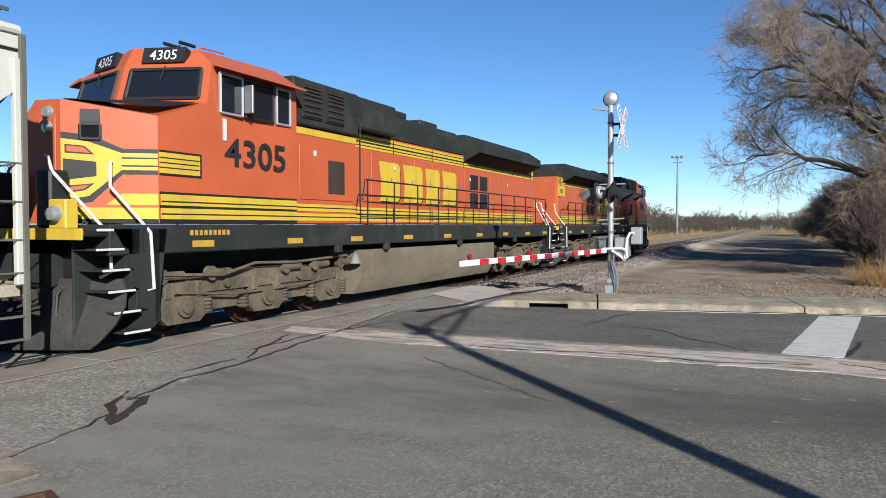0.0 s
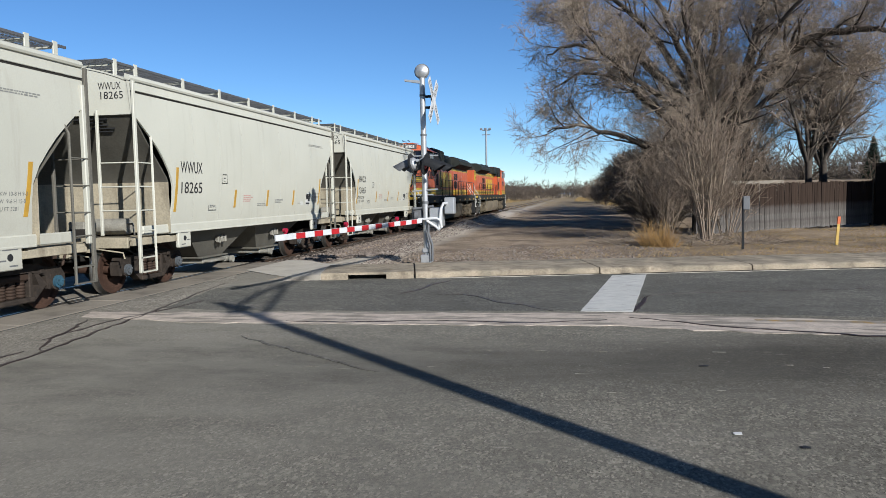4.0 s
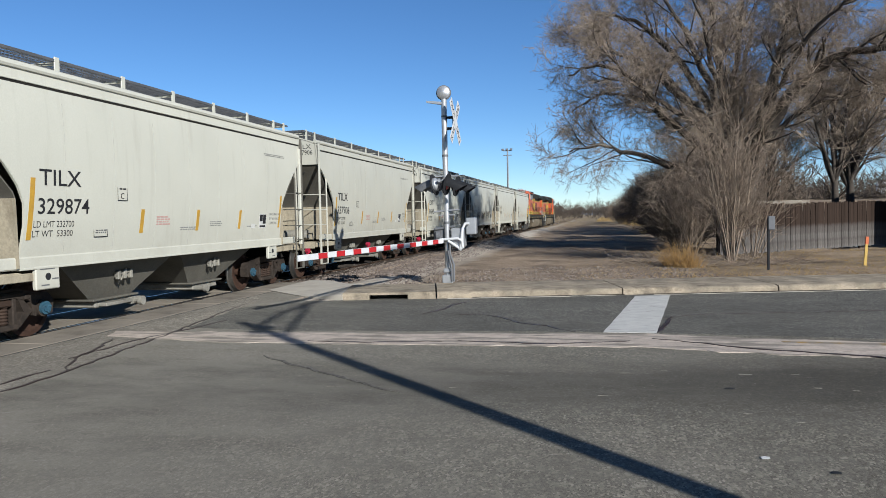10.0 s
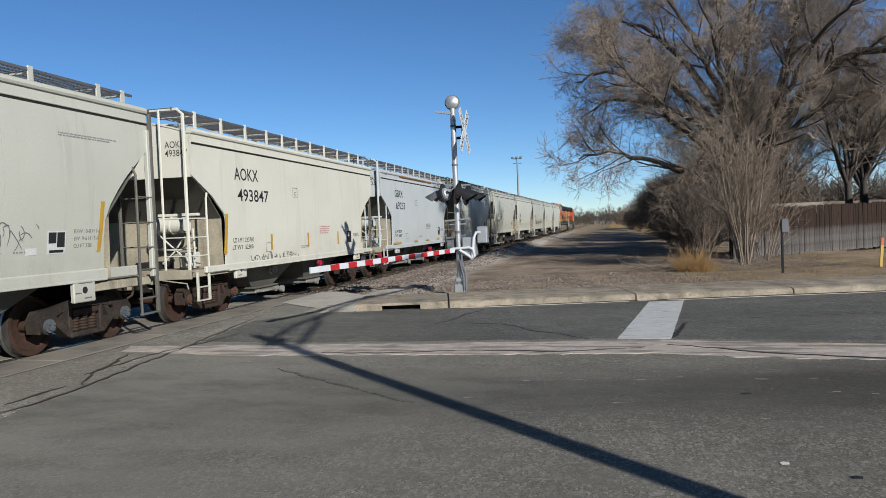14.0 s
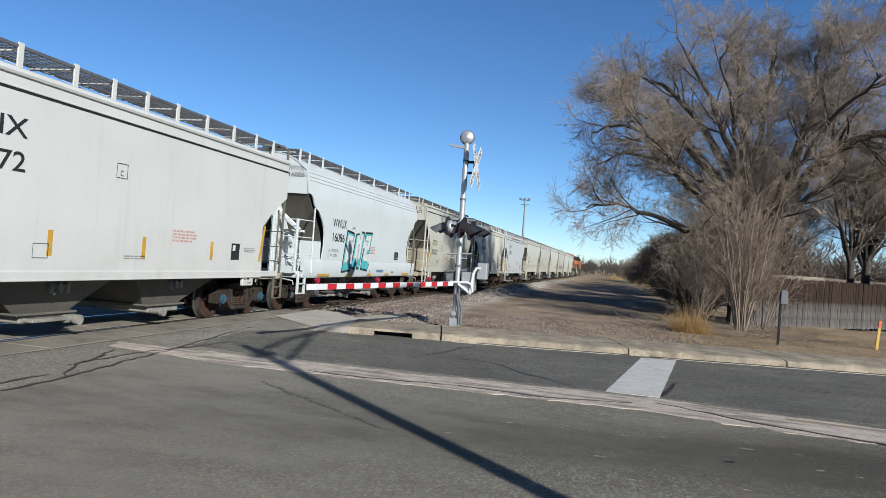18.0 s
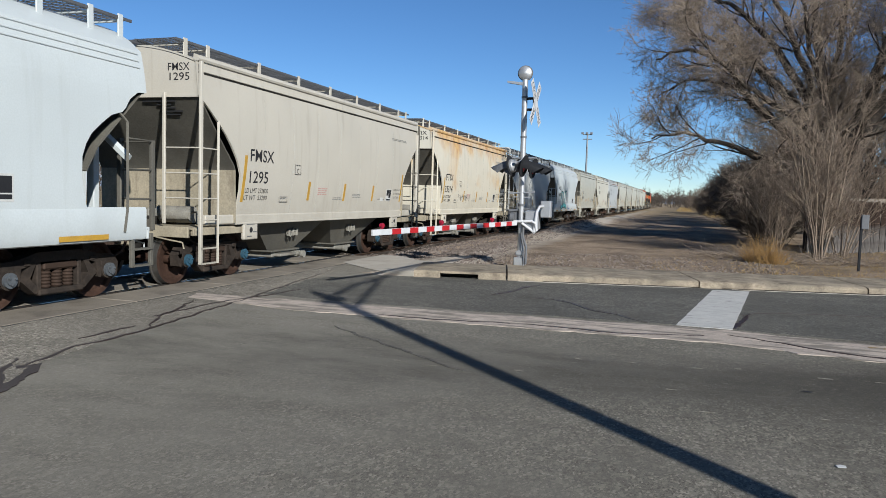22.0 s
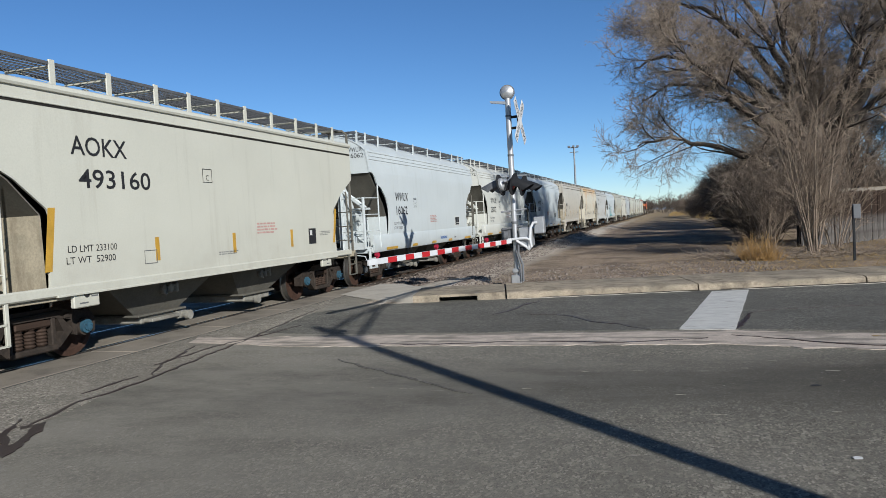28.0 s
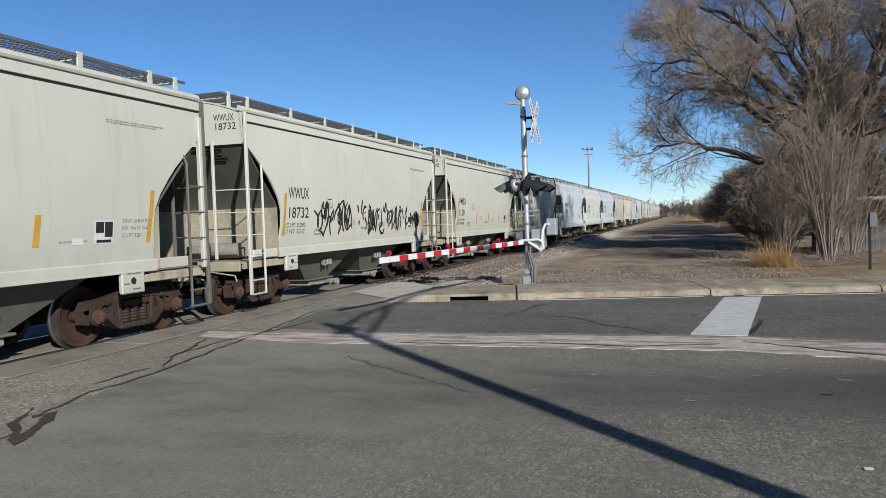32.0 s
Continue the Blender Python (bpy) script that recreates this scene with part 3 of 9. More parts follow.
def ground_z(x, y):
    """The lie of the land: a sunken road bed, a verge a kerb higher, a low bank under the rails."""
    z = -0.06
    if y > kerb_y(x) + 0.25:
        u = smooth_step(kerb_y(x) + 0.25, kerb_y(x) + 0.5, y)
        z = -0.06 + u * (0.16 + 0.05 * noise.noise((x * 0.35, y * 0.25, 0)) + 0.025 * noise.noise((x * 1.1, y * 0.8, 5)))
        z += u * smooth_step(-6.6, -5.4, x) * smooth_step(21.5, 25.0, y) * (0.10 * noise.noise((x * 0.30, y * 0.55, 9)) + 0.05 * noise.noise((x * 0.8, y * 1.3, 4)))
        d = abs(x - TX - bend(y))
        bank = 1 - smooth_step(1.9, 3.9, d)
        z += u * (bank * (-0.24) + smooth_step(4.2, 6.0, d) * 0.06 * noise.noise((x * 0.9, y * 0.25, 3)))
        if y > 27:
            z += smooth_step(27, 40, y) * 0.40 * math.exp(-((x + 5.9 - bend(y)) / 0.75) ** 2) * (0.75 + 0.5 * noise.noise((y * 0.16, 2, 0)))
        if y > 55:
            z += smooth_step(55, 300, y) * (0.12 * noise.noise((x * 0.08, y * 0.02, 7)) - 0.10)
        if x < -14:
            z += smooth_step(14, 30, -x) * 0.9
        if x > 16:
            z += smooth_step(16, 60, x) * 1.2
    else:
        d = abs(x - TX)
        if y < 1.0:
            z += 0.04 * noise.noise((x * 0.4, y * 0.4, 1))
        if d < 3 and y < 1:
            z -= 0.16
    return z


def spaced(stops):
    out = []
    for a, b, s in stops:
        n = max(1, round((b - a) / s))
        out += [a + (b - a) * i / n for i in range(n)]
    return out + [stops[-1][1]]


def build_ground():
    xs = spaced([(-3000, -400, 650), (-400, -60, 40), (-60, -16, 4), (-16, 16, 0.8), (16, 60, 4), (60, 400, 40), (400, 3000, 650)])
    ys = spaced([(-600, -60, 90), (-60, -6, 9), (-6, 60, 0.8), (60, 160, 5), (160, 500, 34), (500, 4000, 500)])
    vs = [(x, y, ground_z(x, y)) for y in ys for x in xs]
    n = len(xs)
    fs = [(j * n + i, j * n + i + 1, (j + 1) * n + i + 1, (j + 1) * n + i) for j in range(len(ys) - 1) for i in range(n - 1)]
    g = G()
    g.v, g.f = vs, fs
    ob = part("ground", g, M["dirt"], None, smooth=60)
    tagged(ob, "brown dirt verge with gravel and dead grass", "ground", kind="structure")


def strip(name, pts, z, mat, label, thick=0.05, kind="structure", category="road"):
    """A flat slab over an outline given anticlockwise."""
    g = G().prism([(p[0], p[1]) for p in pts], 2, z - thick, z)
    ob = part(name, g, mat, None, smooth=0)
    tagged(ob, label, category, kind=kind)
    return ob


def ragged(pts, amp, step=0.12, seed=1, closed=True):
    """The outline with small irregular jogs."""
    out = []
    m = len(pts)
    for i in range(m if closed else m - 1):
        a, b = Vector((*pts[i], 0)), Vector((*pts[(i + 1) % m], 0))
        d = b - a
        n = max(1, int(d.length / step))
        s = Vector((-d.y, d.x, 0)).normalized()
        for j in range(n):
            p = a + d * j / n
            k = noise.noise((p.x * 3.1, p.y * 3.1, seed)) + 0.6 * noise.noise((p.x * 9, p.y * 9, seed + 5))
            p = p + s * amp * k
            out.append((p.x, p.y))
    return out


def crack(name, pts, width, z, label, seed, mat="tar"):
    """A tarred joint: a narrow uneven ribbon."""
    left, right = [], []
    fine = []
    for i in range(len(pts) - 1):
        a, b = Vector((*pts[i], 0)), Vector((*pts[i + 1], 0))
        n = max(1, int((b - a).length / 0.1))
        fine += [a + (b - a) * j / n for j in range(n)]
    fine.append(Vector((*pts[-1], 0)))
    for i, p in enumerate(fine):
        d = (fine[min(i + 1, len(fine) - 1)] - fine[max(i - 1, 0)]).normalized()
        s = Vector((-d.y, d.x, 0))
        k = noise.noise((p.x * 4, p.y * 4, seed))
        w = width * (0.55 + 0.9 * abs(noise.noise((p.x * 7, p.y * 7, seed + 9)))) * min(1, 0.15 + 4 * min(i, len(fine) - 1 - i) / len(fine))
        q = p + s * k * 0.06
        left.append((q.x + s.x * w, q.y + s.y * w, z))
        right.append((q.x - s.x * w, q.y - s.y * w, z))
    g = G().sheet([left, right], 0.008, (0, 0, 1))
    tagged(part(name, g, M[mat], None, smooth=0), label, "road", kind="structure")


def build_road():
    # main carriageway as one slab; patches of other mixes lie a few millimetres above it
    strip("road", [(-60, kerb_y(-60) - 2.0 + 12), (-60, -16), (60, -4), (60, kerb_y(60)), (-3.2, kerb_y(-3.2)), (-5.5, kerb_y(-5.5) + 0.4), (-8.0, 17.6), (-12, 18.2)], -0.004, M["asphalt"], "worn grey asphalt carriageway", 0.3)
    far_lane = [(-7.6, 10.9), (-5.2, 10.55), (0.2, 10.9), (4.6, 10.6), (9, 11.2), (40, 18.4), (40, kerb_y(40)), (-3.2, kerb_y(-3.2)), (-5.6, 14.9), (-7.0, 13.2)]
    strip("road_lane", ragged(far_lane, 0.05, 0.35, 3), 0.000, M["asphalt_dark"], "darker smooth asphalt lane beside the kerb", 0.02)
    brown = [(-7.73, 2.2), (-7.73, 15.6), (-7.2, 14.6), (-6.6, 10.6), (-6.32, 8.4), (-6.1, 6.5), (-5.8, 5.2), (-5.3, 4.05), (-5.2, 3.3), (-5.4, 2.2)]
    strip("road_patch", ragged(brown, 0.05, 0.3, 6), 0.001, M["asphalt_brown"], "brownish asphalt apron beside the rails", 0.02)
    band = [(-7.4, 9.75), (-5.3, 9.45), (-2.5, 9.55), (0.65, 9.68), (2.2, 9.35), (3.7, 9.28), (6.0, 9.2), (14, 10.6), (14, 11.5), (6.0, 10.2), (4.0, 10.3), (0.72, 10.72), (-2.5, 10.5), (-5.8, 10.3), (-7.6, 10.25)]
    strip("road_seam", ragged(band, 0.09, 0.14, 11), 0.005, M["band"], "pale worn chip-seal band along the middle of the road", 0.02)
    strip("road_seam", ragged([(2.4, 10.30), (2.4, 10.17), (6, 9.96), (12, 10.95), (12, 11.15), (6, 10.12)], 0.02, 0.2, 13), 0.008, M["yellow_line"], "worn yellow centre line", 0.01)
    # thin white stop line and small marks
    stop = [(0.82 * 0.98, 15.70), (0.09, 10.85), (0.85, 10.85), (1.52, 15.85)]
    strip("road_marking", ragged([stop[0], stop[1], stop[2], stop[3]], 0.012, 0.12, 21), 0.004, M["line"], "scuffed white stop line across the lane", 0.01)
    crack("road_crack", [(-5.22, 3.45), (-5.29, 3.72), (-5.37, 4.19), (-5.62, 4.8), (-5.86, 5.28), (-6.13, 6.17), (-6.12, 7.08), (-6.34, 8.59), (-6.52, 10.03), (-6.75, 11.2), (-7.0, 12.6), (-7.2, 14.0)], 0.028, 0.006, "tarred joint in old asphalt", 2)
    crack("road_crack", [(-6.2, 7.4), (-6.6, 8.1), (-6.85, 8.9), (-7.2, 9.6)], 0.03, 0.007, "tarred crack in asphalt", 4)
    blob = [(-5.90, 4.95), (-5.58, 4.74), (-5.28, 4.46), (-5.40, 4.80), (-5.60, 5.16), (-5.84, 5.46), (-5.95, 5.28), (-6.20, 5.52), (-6.08, 5.25)]
    strip("road_patch", ragged(blob, 0.07, 0.06, 41), 0.007, M["tar"], "dark tar repair in asphalt", 0.006)
    strip("road_patch", ragged([(p[0] * 0.5 + -5.72 * 0.5, p[1] * 0.5 + 5.02 * 0.5) for p in blob], 0.05, 0.06, 43), 0.010, M["asphalt_brown"], "worn grey core of a tar repair", 0.006)
    crack("road_crack", [(-3.11, 12.64), (-2.88, 13.11), (-2.76, 14.0), (-2.52, 14.7)], 0.040, 0.006, "thin crack in asphalt", 8)
    crack("road_crack", [(-2.39, 12.58), (-1.93, 12.56), (-1.58, 12.29), (-1.29, 11.74), (-0.77, 11.41), (-0.32, 10.85)], 0.022, 0.006, "thin crack in asphalt", 9)
    crack("road_crack", [(1.11, 12.28), (1.3, 12.62), (1.72, 12.9), (2.29, 13.04), (5.08, 13.72), (12, 15.5)], 0.024, 0.006, "thin crack in asphalt", 10)
    crack("road_crack", [(0.76, 10.35), (1.26, 10.1), (1.65, 9.84), (2.17, 9.61), (2.68, 9.48), (3.44, 9.24), (5.0, 9.0)], 0.030, 0.012, "tarred seam beside the pale band", 12)
    crack("road_crack", [(-4.06, 9.63), (-3.15, 9.62), (-2.12, 9.82)], 0.022, 0.012, "dark joint along the pale band", 15)
    crack("road_crack", [(-1.91, 9.86), (-1.19, 9.82), (-0.66, 9.75), (0.45, 10.1)], 0.022, 0.012, "dark joint along the pale band", 16)
    crack("road_crack", [(0.86, 10.87), (0.98, 11.36), (1.21, 12.49)], 0.045, 0.006, "tarred edge beside the stop line", 17)
    crack("road_crack", [(-6.70, 8.07), (-6.69, 9.4), (-6.5, 10.47), (-6.33, 11.53)], 0.026, 0.007, "tarred joint in old asphalt", 18)
    crack("road_crack", [(-6.41, 6.5), (-6.44, 7.16), (-6.41, 7.4)], 0.03, 0.008, "short tarred crack in asphalt", 19)
    crack("road_crack", [(-4.22, 8.58), (-3.29, 7.86), (-2.45, 7.27), (-1.95, 6.89)], 0.035, 0.004, "faint dark crack in asphalt", 14, "asphalt_dark")
    # small bare flecks where pale stone shows through
    rnd = random.Random(71)
    for px, py in [(0.31, 8.1), (0.72, 8.26), (1.55, 8.18), (2.06, 8.23), (2.12, 7.63), (2.44, 7.56), (0.05, 7.05), (0.34, 6.4), (1.27, 6.58), (1.64, 6.37), (-3.11, 7.07), (-2.7, 7.06), (-2.34, 7.0), (-4.63, 7.09), (-0.94, 7.99), (-0.38, 8.07), (1.04, 8.66), (-1.44, 7.18), (2.44, 6.87)]:
        l, d = rnd.uniform(0.06, 0.15), rnd.uniform(0.012, 0.028)
        strip("road_marking", ragged([(px - l / 2, py - d / 2), (px + l / 2, py - d / 2), (px + l / 2, py + d / 2), (px - l / 2, py + d / 2)], 0.012, 0.012, 80 + int(px * 7)), 0.002, M["fleck"], "pale bare fleck in the asphalt", 0.004)
    for nm, x, y, l, a, m in (("paper_scrap", 1.16, 5.40, 0.07, 20, "chip"), ("rubber_scrap", 1.28, 7.50, 0.10, 5, "hose"), ("rubber_scrap", 1.55, 5.16, 0.07, 10, "hose")):
        g = G().prism([(-l / 2, -0.02), (l * 0.3, -0.025), (l / 2, 0.008), (l * 0.1, 0.03), (-l * 0.4, 0.02)], 2, 0, 0.004)
        o = part(nm, g, M[m], None, smooth=0)
        o.matrix_basis = pose(x, y, 0.0, 0, 0, a)
        tagged(o, "small white paper scrap on the asphalt" if m == "chip" else "small black rubber scrap on the asphalt", "litter")


def build_kerb():
    # pavement slabs with kerb face, joint by joint
    n = Vector((-RD.y, RD.x, 0))
    walkway = new("pavement")
    tagged(walkway, "tan concrete pavement with a chipped kerb", "pavement", kind="structure")
    cuts = [-3.35, 0.55, 3.85, 7.3, 10.9, 14.4, 18, 21.5, 25, 28.5, 32, 36, 40]
    rnd = random.Random(5)
    for a, b in zip(cuts[:-1], cuts[1:]):
        def at(x, off): return (x + n.x * off, kerb_y(x) + n.y * off)
        a2, b2 = a + 0.014, b - 0.014
        prof = [(0.0, -0.06), (0.015, 0.118), (0.05, 0.142), (0.16, 0.146), (1.95, 0.162), (1.97, -0.05)]
        rows = []
        m = 26
        for i in range(m + 1):
            x = a2 + (b2 - a2) * i / m
            jag = 0.035 * noise.noise((x * 5, 0, 2))
            chip = max(0.0, noise.noise((x * 2.3, 4, 2)) - 0.05) * 0.16
            rows.append([(*at(x, o + (jag if j in (1, 2) else 0)), z - (chip if j in (1, 2) else 0)) for j, (o, z) in enumerate(prof)])
        g = G().sheet(rows)
        g.f += [tuple(range(6)), tuple(range(m * 6, m * 6 + 6))[::-1]]
        part("kerb_slab", g, M["concrete"], walkway, smooth=40)
    for nm, x0, x1, off, wd, mt, lab, sd in (("gutter_dirt", -2.6, 0.6, -0.03, 0.09, "tie", "dark wet grit along the kerb foot", 31), ("gutter_dirt", 1.0, 14.0, -0.03, 0.06, "tie", "dark grit along the kerb foot", 32), ("gutter_lip", -3.1, 0.4, -0.12, 0.05, "concrete_pale", "broken pale gutter edge", 33), ("gutter_lip", 1.2, 7.5, -0.16, 0.035, "concrete_pale", "broken pale gutter edge", 34)):
        pts = [(x0 + (x1 - x0) * i / 12, kerb_y(x0 + (x1 - x0) * i / 12) + off) for i in range(13)]
        crack(nm, pts, wd, 0.016 if mt == "tie" else 0.012, lab, sd, mt)
    # kerb inlet: a box with a dark slot, and an apron that runs out towards the rails
    inlet = new("drain_inlet")
    tagged(inlet, "concrete kerb inlet with a dark slot", "drain", kind="structure")
    def at(x, off): return (x + n.x * off, kerb_y(x) + n.y * off)
    x0, x1 = -4.75, -3.95
    g = G()
    for (u0, u1, z0, z1, o0, o1) in ((x0 - 0.55, x0, -0.06, 0.15, 0.0, 0.5), (x1, x1 + 0.58, -0.06, 0.15, 0.0, 0.5), (x0, x1, 0.10, 0.15, 0.0, 0.5), (x0 - 0.55, x1 + 0.58, -0.06, 0.152, 0.5, 1.9)):
        a, b, c, d = at(u0, o0), at(u1, o0), at(u1, o1), at(u0, o1)
        g.prism([a, b, c, d], 2, z0, z1)
    part("inlet_body", g, M["concrete"], inlet, smooth=0)
    a, b, c, d = at(x0, 0.42), at(x1, 0.42), at(x1, 0.49), at(x0, 0.49)
    part("inlet_back", G().prism([a, b, c, d], 2, -0.05, 0.10), M["dark_hole"], inlet, smooth=0)
    apron = [at(-5.32, 0.0), at(-5.32, 1.9), (-7.2, 18.6), (-7.95, 19.2), (-7.97, 17.3), (-6.6, 14.9)]
    rows = [[(-5.30, kerb_y(-5.3) - 0.02, 0.13), (-5.42, kerb_y(-5.3) + 1.9, 0.15)], [(-6.0, 14.72, 0.05), (-6.3, 17.4, 0.11)], [(-6.9, 15.6, 0.012), (-7.1, 18.8, 0.04)], [(-7.98, 16.6, 0.008), (-7.99, 19.35, 0.012)]]
    g = G().sheet(rows, 0.12, (0, 0, 1))
    tagged(part("pavement_apron", g, M["concrete_pale"], None, smooth=50), "pale concrete ramp from pavement to rails", "pavement", kind="structure")
    # near corner: pale slab, kerb strip and drain grate
    strip("pavement_corner", [(-12.0, 1.2), (-4.72, 0.9), (-4.68, 3.02), (-7.35, 3.48), (-7.9, 3.45), (-7.9, 2.9)], 0.03, M["concrete_pale"], "pale concrete pavement corner", 0.2, category="pavement")
    strip("pavement_corner", [(-7.36, 3.50), (-4.70, 3.04), (-4.66, 3.36), (-5.6, 3.62), (-7.92, 4.10), (-7.94, 3.5)], 0.012, M["concrete"], "concrete gutter beside the corner", 0.1, category="pavement")
    strip("pavement_corner", [(-4.62, 0.6), (-3.2, 0.6), (-3.4, 2.4), (-4.64, 3.0)], 0.022, M["concrete"], "concrete gutter pan beside the grate", 0.1, category="pavement")
    grate = thing("drain_grate", "rusty iron drain grate set in concrete", "drain grate", at=pose(-3.95, 2.72, 0.03, 0, 0, -25))
    part("grate_frame", G().box(-0.44, 0.44, -0.26, -0.21, -0.02, 0.012, 0.004).box(-0.44, 0.44, 0.21, 0.26, -0.02, 0.012, 0.004).box(-0.44, -0.39, -0.21, 0.21, -0.02, 0.012, 0.004).box(0.39, 0.44, -0.21, 0.21, -0.02, 0.012, 0.004), M["iron"], grate)
    for i in range(13):
        shared("grate_bar", "grate_bar", lambda: G().box(-0.014, 0.014, -0.21, 0.21, -0.02, 0.008, 0.003), M["iron"], grate, at=pose(-0.36 + i * 0.06, 0, 0))
    part("grate_pit", G().box(-0.39, 0.39, -0.21, 0.21, -0.03, -0.02), M["dark_hole"], grate)


def build_track():
    prof = [(-0.075, -0.17), (-0.075, -0.155), (-0.012, -0.135), (-0.010, -0.045), (-0.036, -0.030), (-0.036, -0.004), (-0.030, 0.0), (0.030, 0.0), (0.036, -0.004), (0.036, -0.030), (0.010, -0.045), (0.012, -0.135), (0.075, -0.155), (0.075, -0.17)]
    ys = [-320, -40, 0, 12] + list(range(20, 165, 8)) + [400, 1500]
    for sx in (-0.7535, 0.7535):
        g = G()
        n = len(prof)
        for y in ys:
            g.v += [(TX + bend(y) + sx + a, y, b) for a, b in prof]
        for i in range(len(ys) - 1):
            for j in range(n):
                a, b = i * n + j, i * n + (j + 1) % n
                g.f.append((a, b, b + n, a + n))
        ob = part("rail", g, M["rail"], None, smooth=0)
        tagged(ob, "rusty steel running rail", "rail", kind="structure")
        head = G().sheet([[(TX + bend(y) + sx + a, y, 0.003) for y in ys] for a in (-0.027, 0.027)], 0.005, (0, 0, 1))
        part("rail_head", head, M["rail_top"], ob, "polished running surface", smooth=0)
    # ballast bed beyond the road
    for y0, y1 in ((18.9, 1500), (-320, 1.6)):
        poly = [(TX - 3.6, -0.42), (TX - 1.9, -0.09), (TX + 1.9, -0.09), (TX + 3.6, -0.42)]
        yb = [y0] + [y for y in ys if y0 + 1 < y < y1] + [y1]
        g = G().sheet([[(a + bend(y), y, b) for y in yb] for a, b in poly], 0.3, (0, 0, 1))
        tagged(part("ballast_bed", g, M["dirt"], None, smooth=0), "grey-brown ballast bank under the rails", "ballast", kind="structure")
    ties = new("track_bed")
    tagged(ties, "dark creosoted timber sleepers in ballast", "track", kind="structure")
    for i in range(130):
        shared("sleeper", "sleeper", lambda: G().box(-1.28, 1.28, -0.11, 0.11, -0.25, -0.052, 0.012), M["tie"], ties, at=pose(TX + bend(19.3 + i * 0.52), 19.3 + i * 0.52, 0, 0, 0, 1.5 * noise.noise((i * 1.7, 0, 0))))
    # concrete crossing panels, between the rails and outside them
    deck = new("crossing_deck")
    tagged(deck, "worn concrete crossing panels between rails", "crossing panels", kind="structure")
    L0, n = 2.42, 7
    for i in range(n):
        y0 = 1.75 + i * L0
        for key, x0, x1 in (("g", -0.655, 0.655), ("a", 0.845, 1.74), ("b", -1.74, -0.845)):
            shared("deck_panel", ("deck_panel", key), lambda x0=x0, x1=x1: G().box(x0, x1, 0.012, L0 - 0.012, -0.2, 0.004, 0.014), M["panel"], deck, at=pose(TX, y0, 0))


def build_gaps():
    """Dark flangeways beside the rails and the open joint along the outer panels."""
    for x0, x1 in ((0.657, 0.716), (0.791, 0.843), (1.742, 1.785)):
        for s in (1, -1):
            xa, xb = TX + s * x0, TX + s * x1
            strip("track_gap", [(min(xa, xb), 1.9), (max(xa, xb), 1.9), (max(xa, xb), 18.6), (min(xa, xb), 18.6)], -0.001, M["hose"], "dark open joint beside the rail", 0.002, category="crossing joint")


def build_stones():
    """Loose ballast: small faceted stones on the shoulder by the crossing."""
    rnd = random.Random(11)
    base = [(-0.5, -0.4, -0.3), (0.55, -0.45, -0.25), (0.4, 0.5, -0.3), (-0.45, 0.45, -0.35), (-0.3, -0.35, 0.35), (0.35, -0.25, 0.4), (0.3, 0.35, 0.3), (-0.35, 0.3, 0.38)]
    fs = [(0, 3, 2, 1), (4, 5, 6, 7), (0, 1, 5, 4), (1, 2, 6, 5), (2, 3, 7, 6), (3, 0, 4, 7)]
    g = G()
    for i in range(17000):
        u = rnd.random()
        y = 17.6 + 34 * u * u
        if rnd.random() < 0.70:
            x = TX + bend(y) + rnd.uniform(0.8, 4.6)
        elif rnd.random() < 0.5:
            x = TX + rnd.uniform(-2.5, 2.5)
        else:
            x = rnd.uniform(-6, 3.0)
            y = kerb_y(x) + 2.2 + 5 * rnd.random() ** 2
        if y < kerb_y(x) + 2.0 or (y < 19.3 and x < -5.2):
            continue
        d = abs(x - TX)
        zb = max(ground_z(x, y), -0.09 if d < 1.9 else (-0.09 - 0.194 * (d - 1.9) if d < 3.6 else -9))
        s = rnd.uniform(0.03, 0.075) * (0.75 if x > -5.6 else 1.0)
        a = rnd.random() * 6.28
        ca, sa = math.cos(a) * s, math.sin(a) * s
        kz = s * rnd.uniform(0.6, 1.1)
        j = [rnd.uniform(0.7, 1.25) for _ in range(8)]
        g.add([(x + (p[0] * ca - p[1] * sa) * q, y + (p[0] * sa + p[1] * ca) * q, zb + kz * 0.25 + p[2] * kz * q) for p, q in zip(base, j)], fs)
    ob = link_mesh("gravel", g.mesh("gravel", 0, False), M["stone"])
    tagged(ob, "loose grey and brown ballast stones", "gravel", kind="stuff")


build_ground()
build_road()
build_kerb()
build_track()
build_gaps()
build_stones()
# ---- covered hopper wagons ----
LB = 11.12          # body length
PITCH = 12.4       # from coupler to coupler
WR = 0.457         # wheel radius

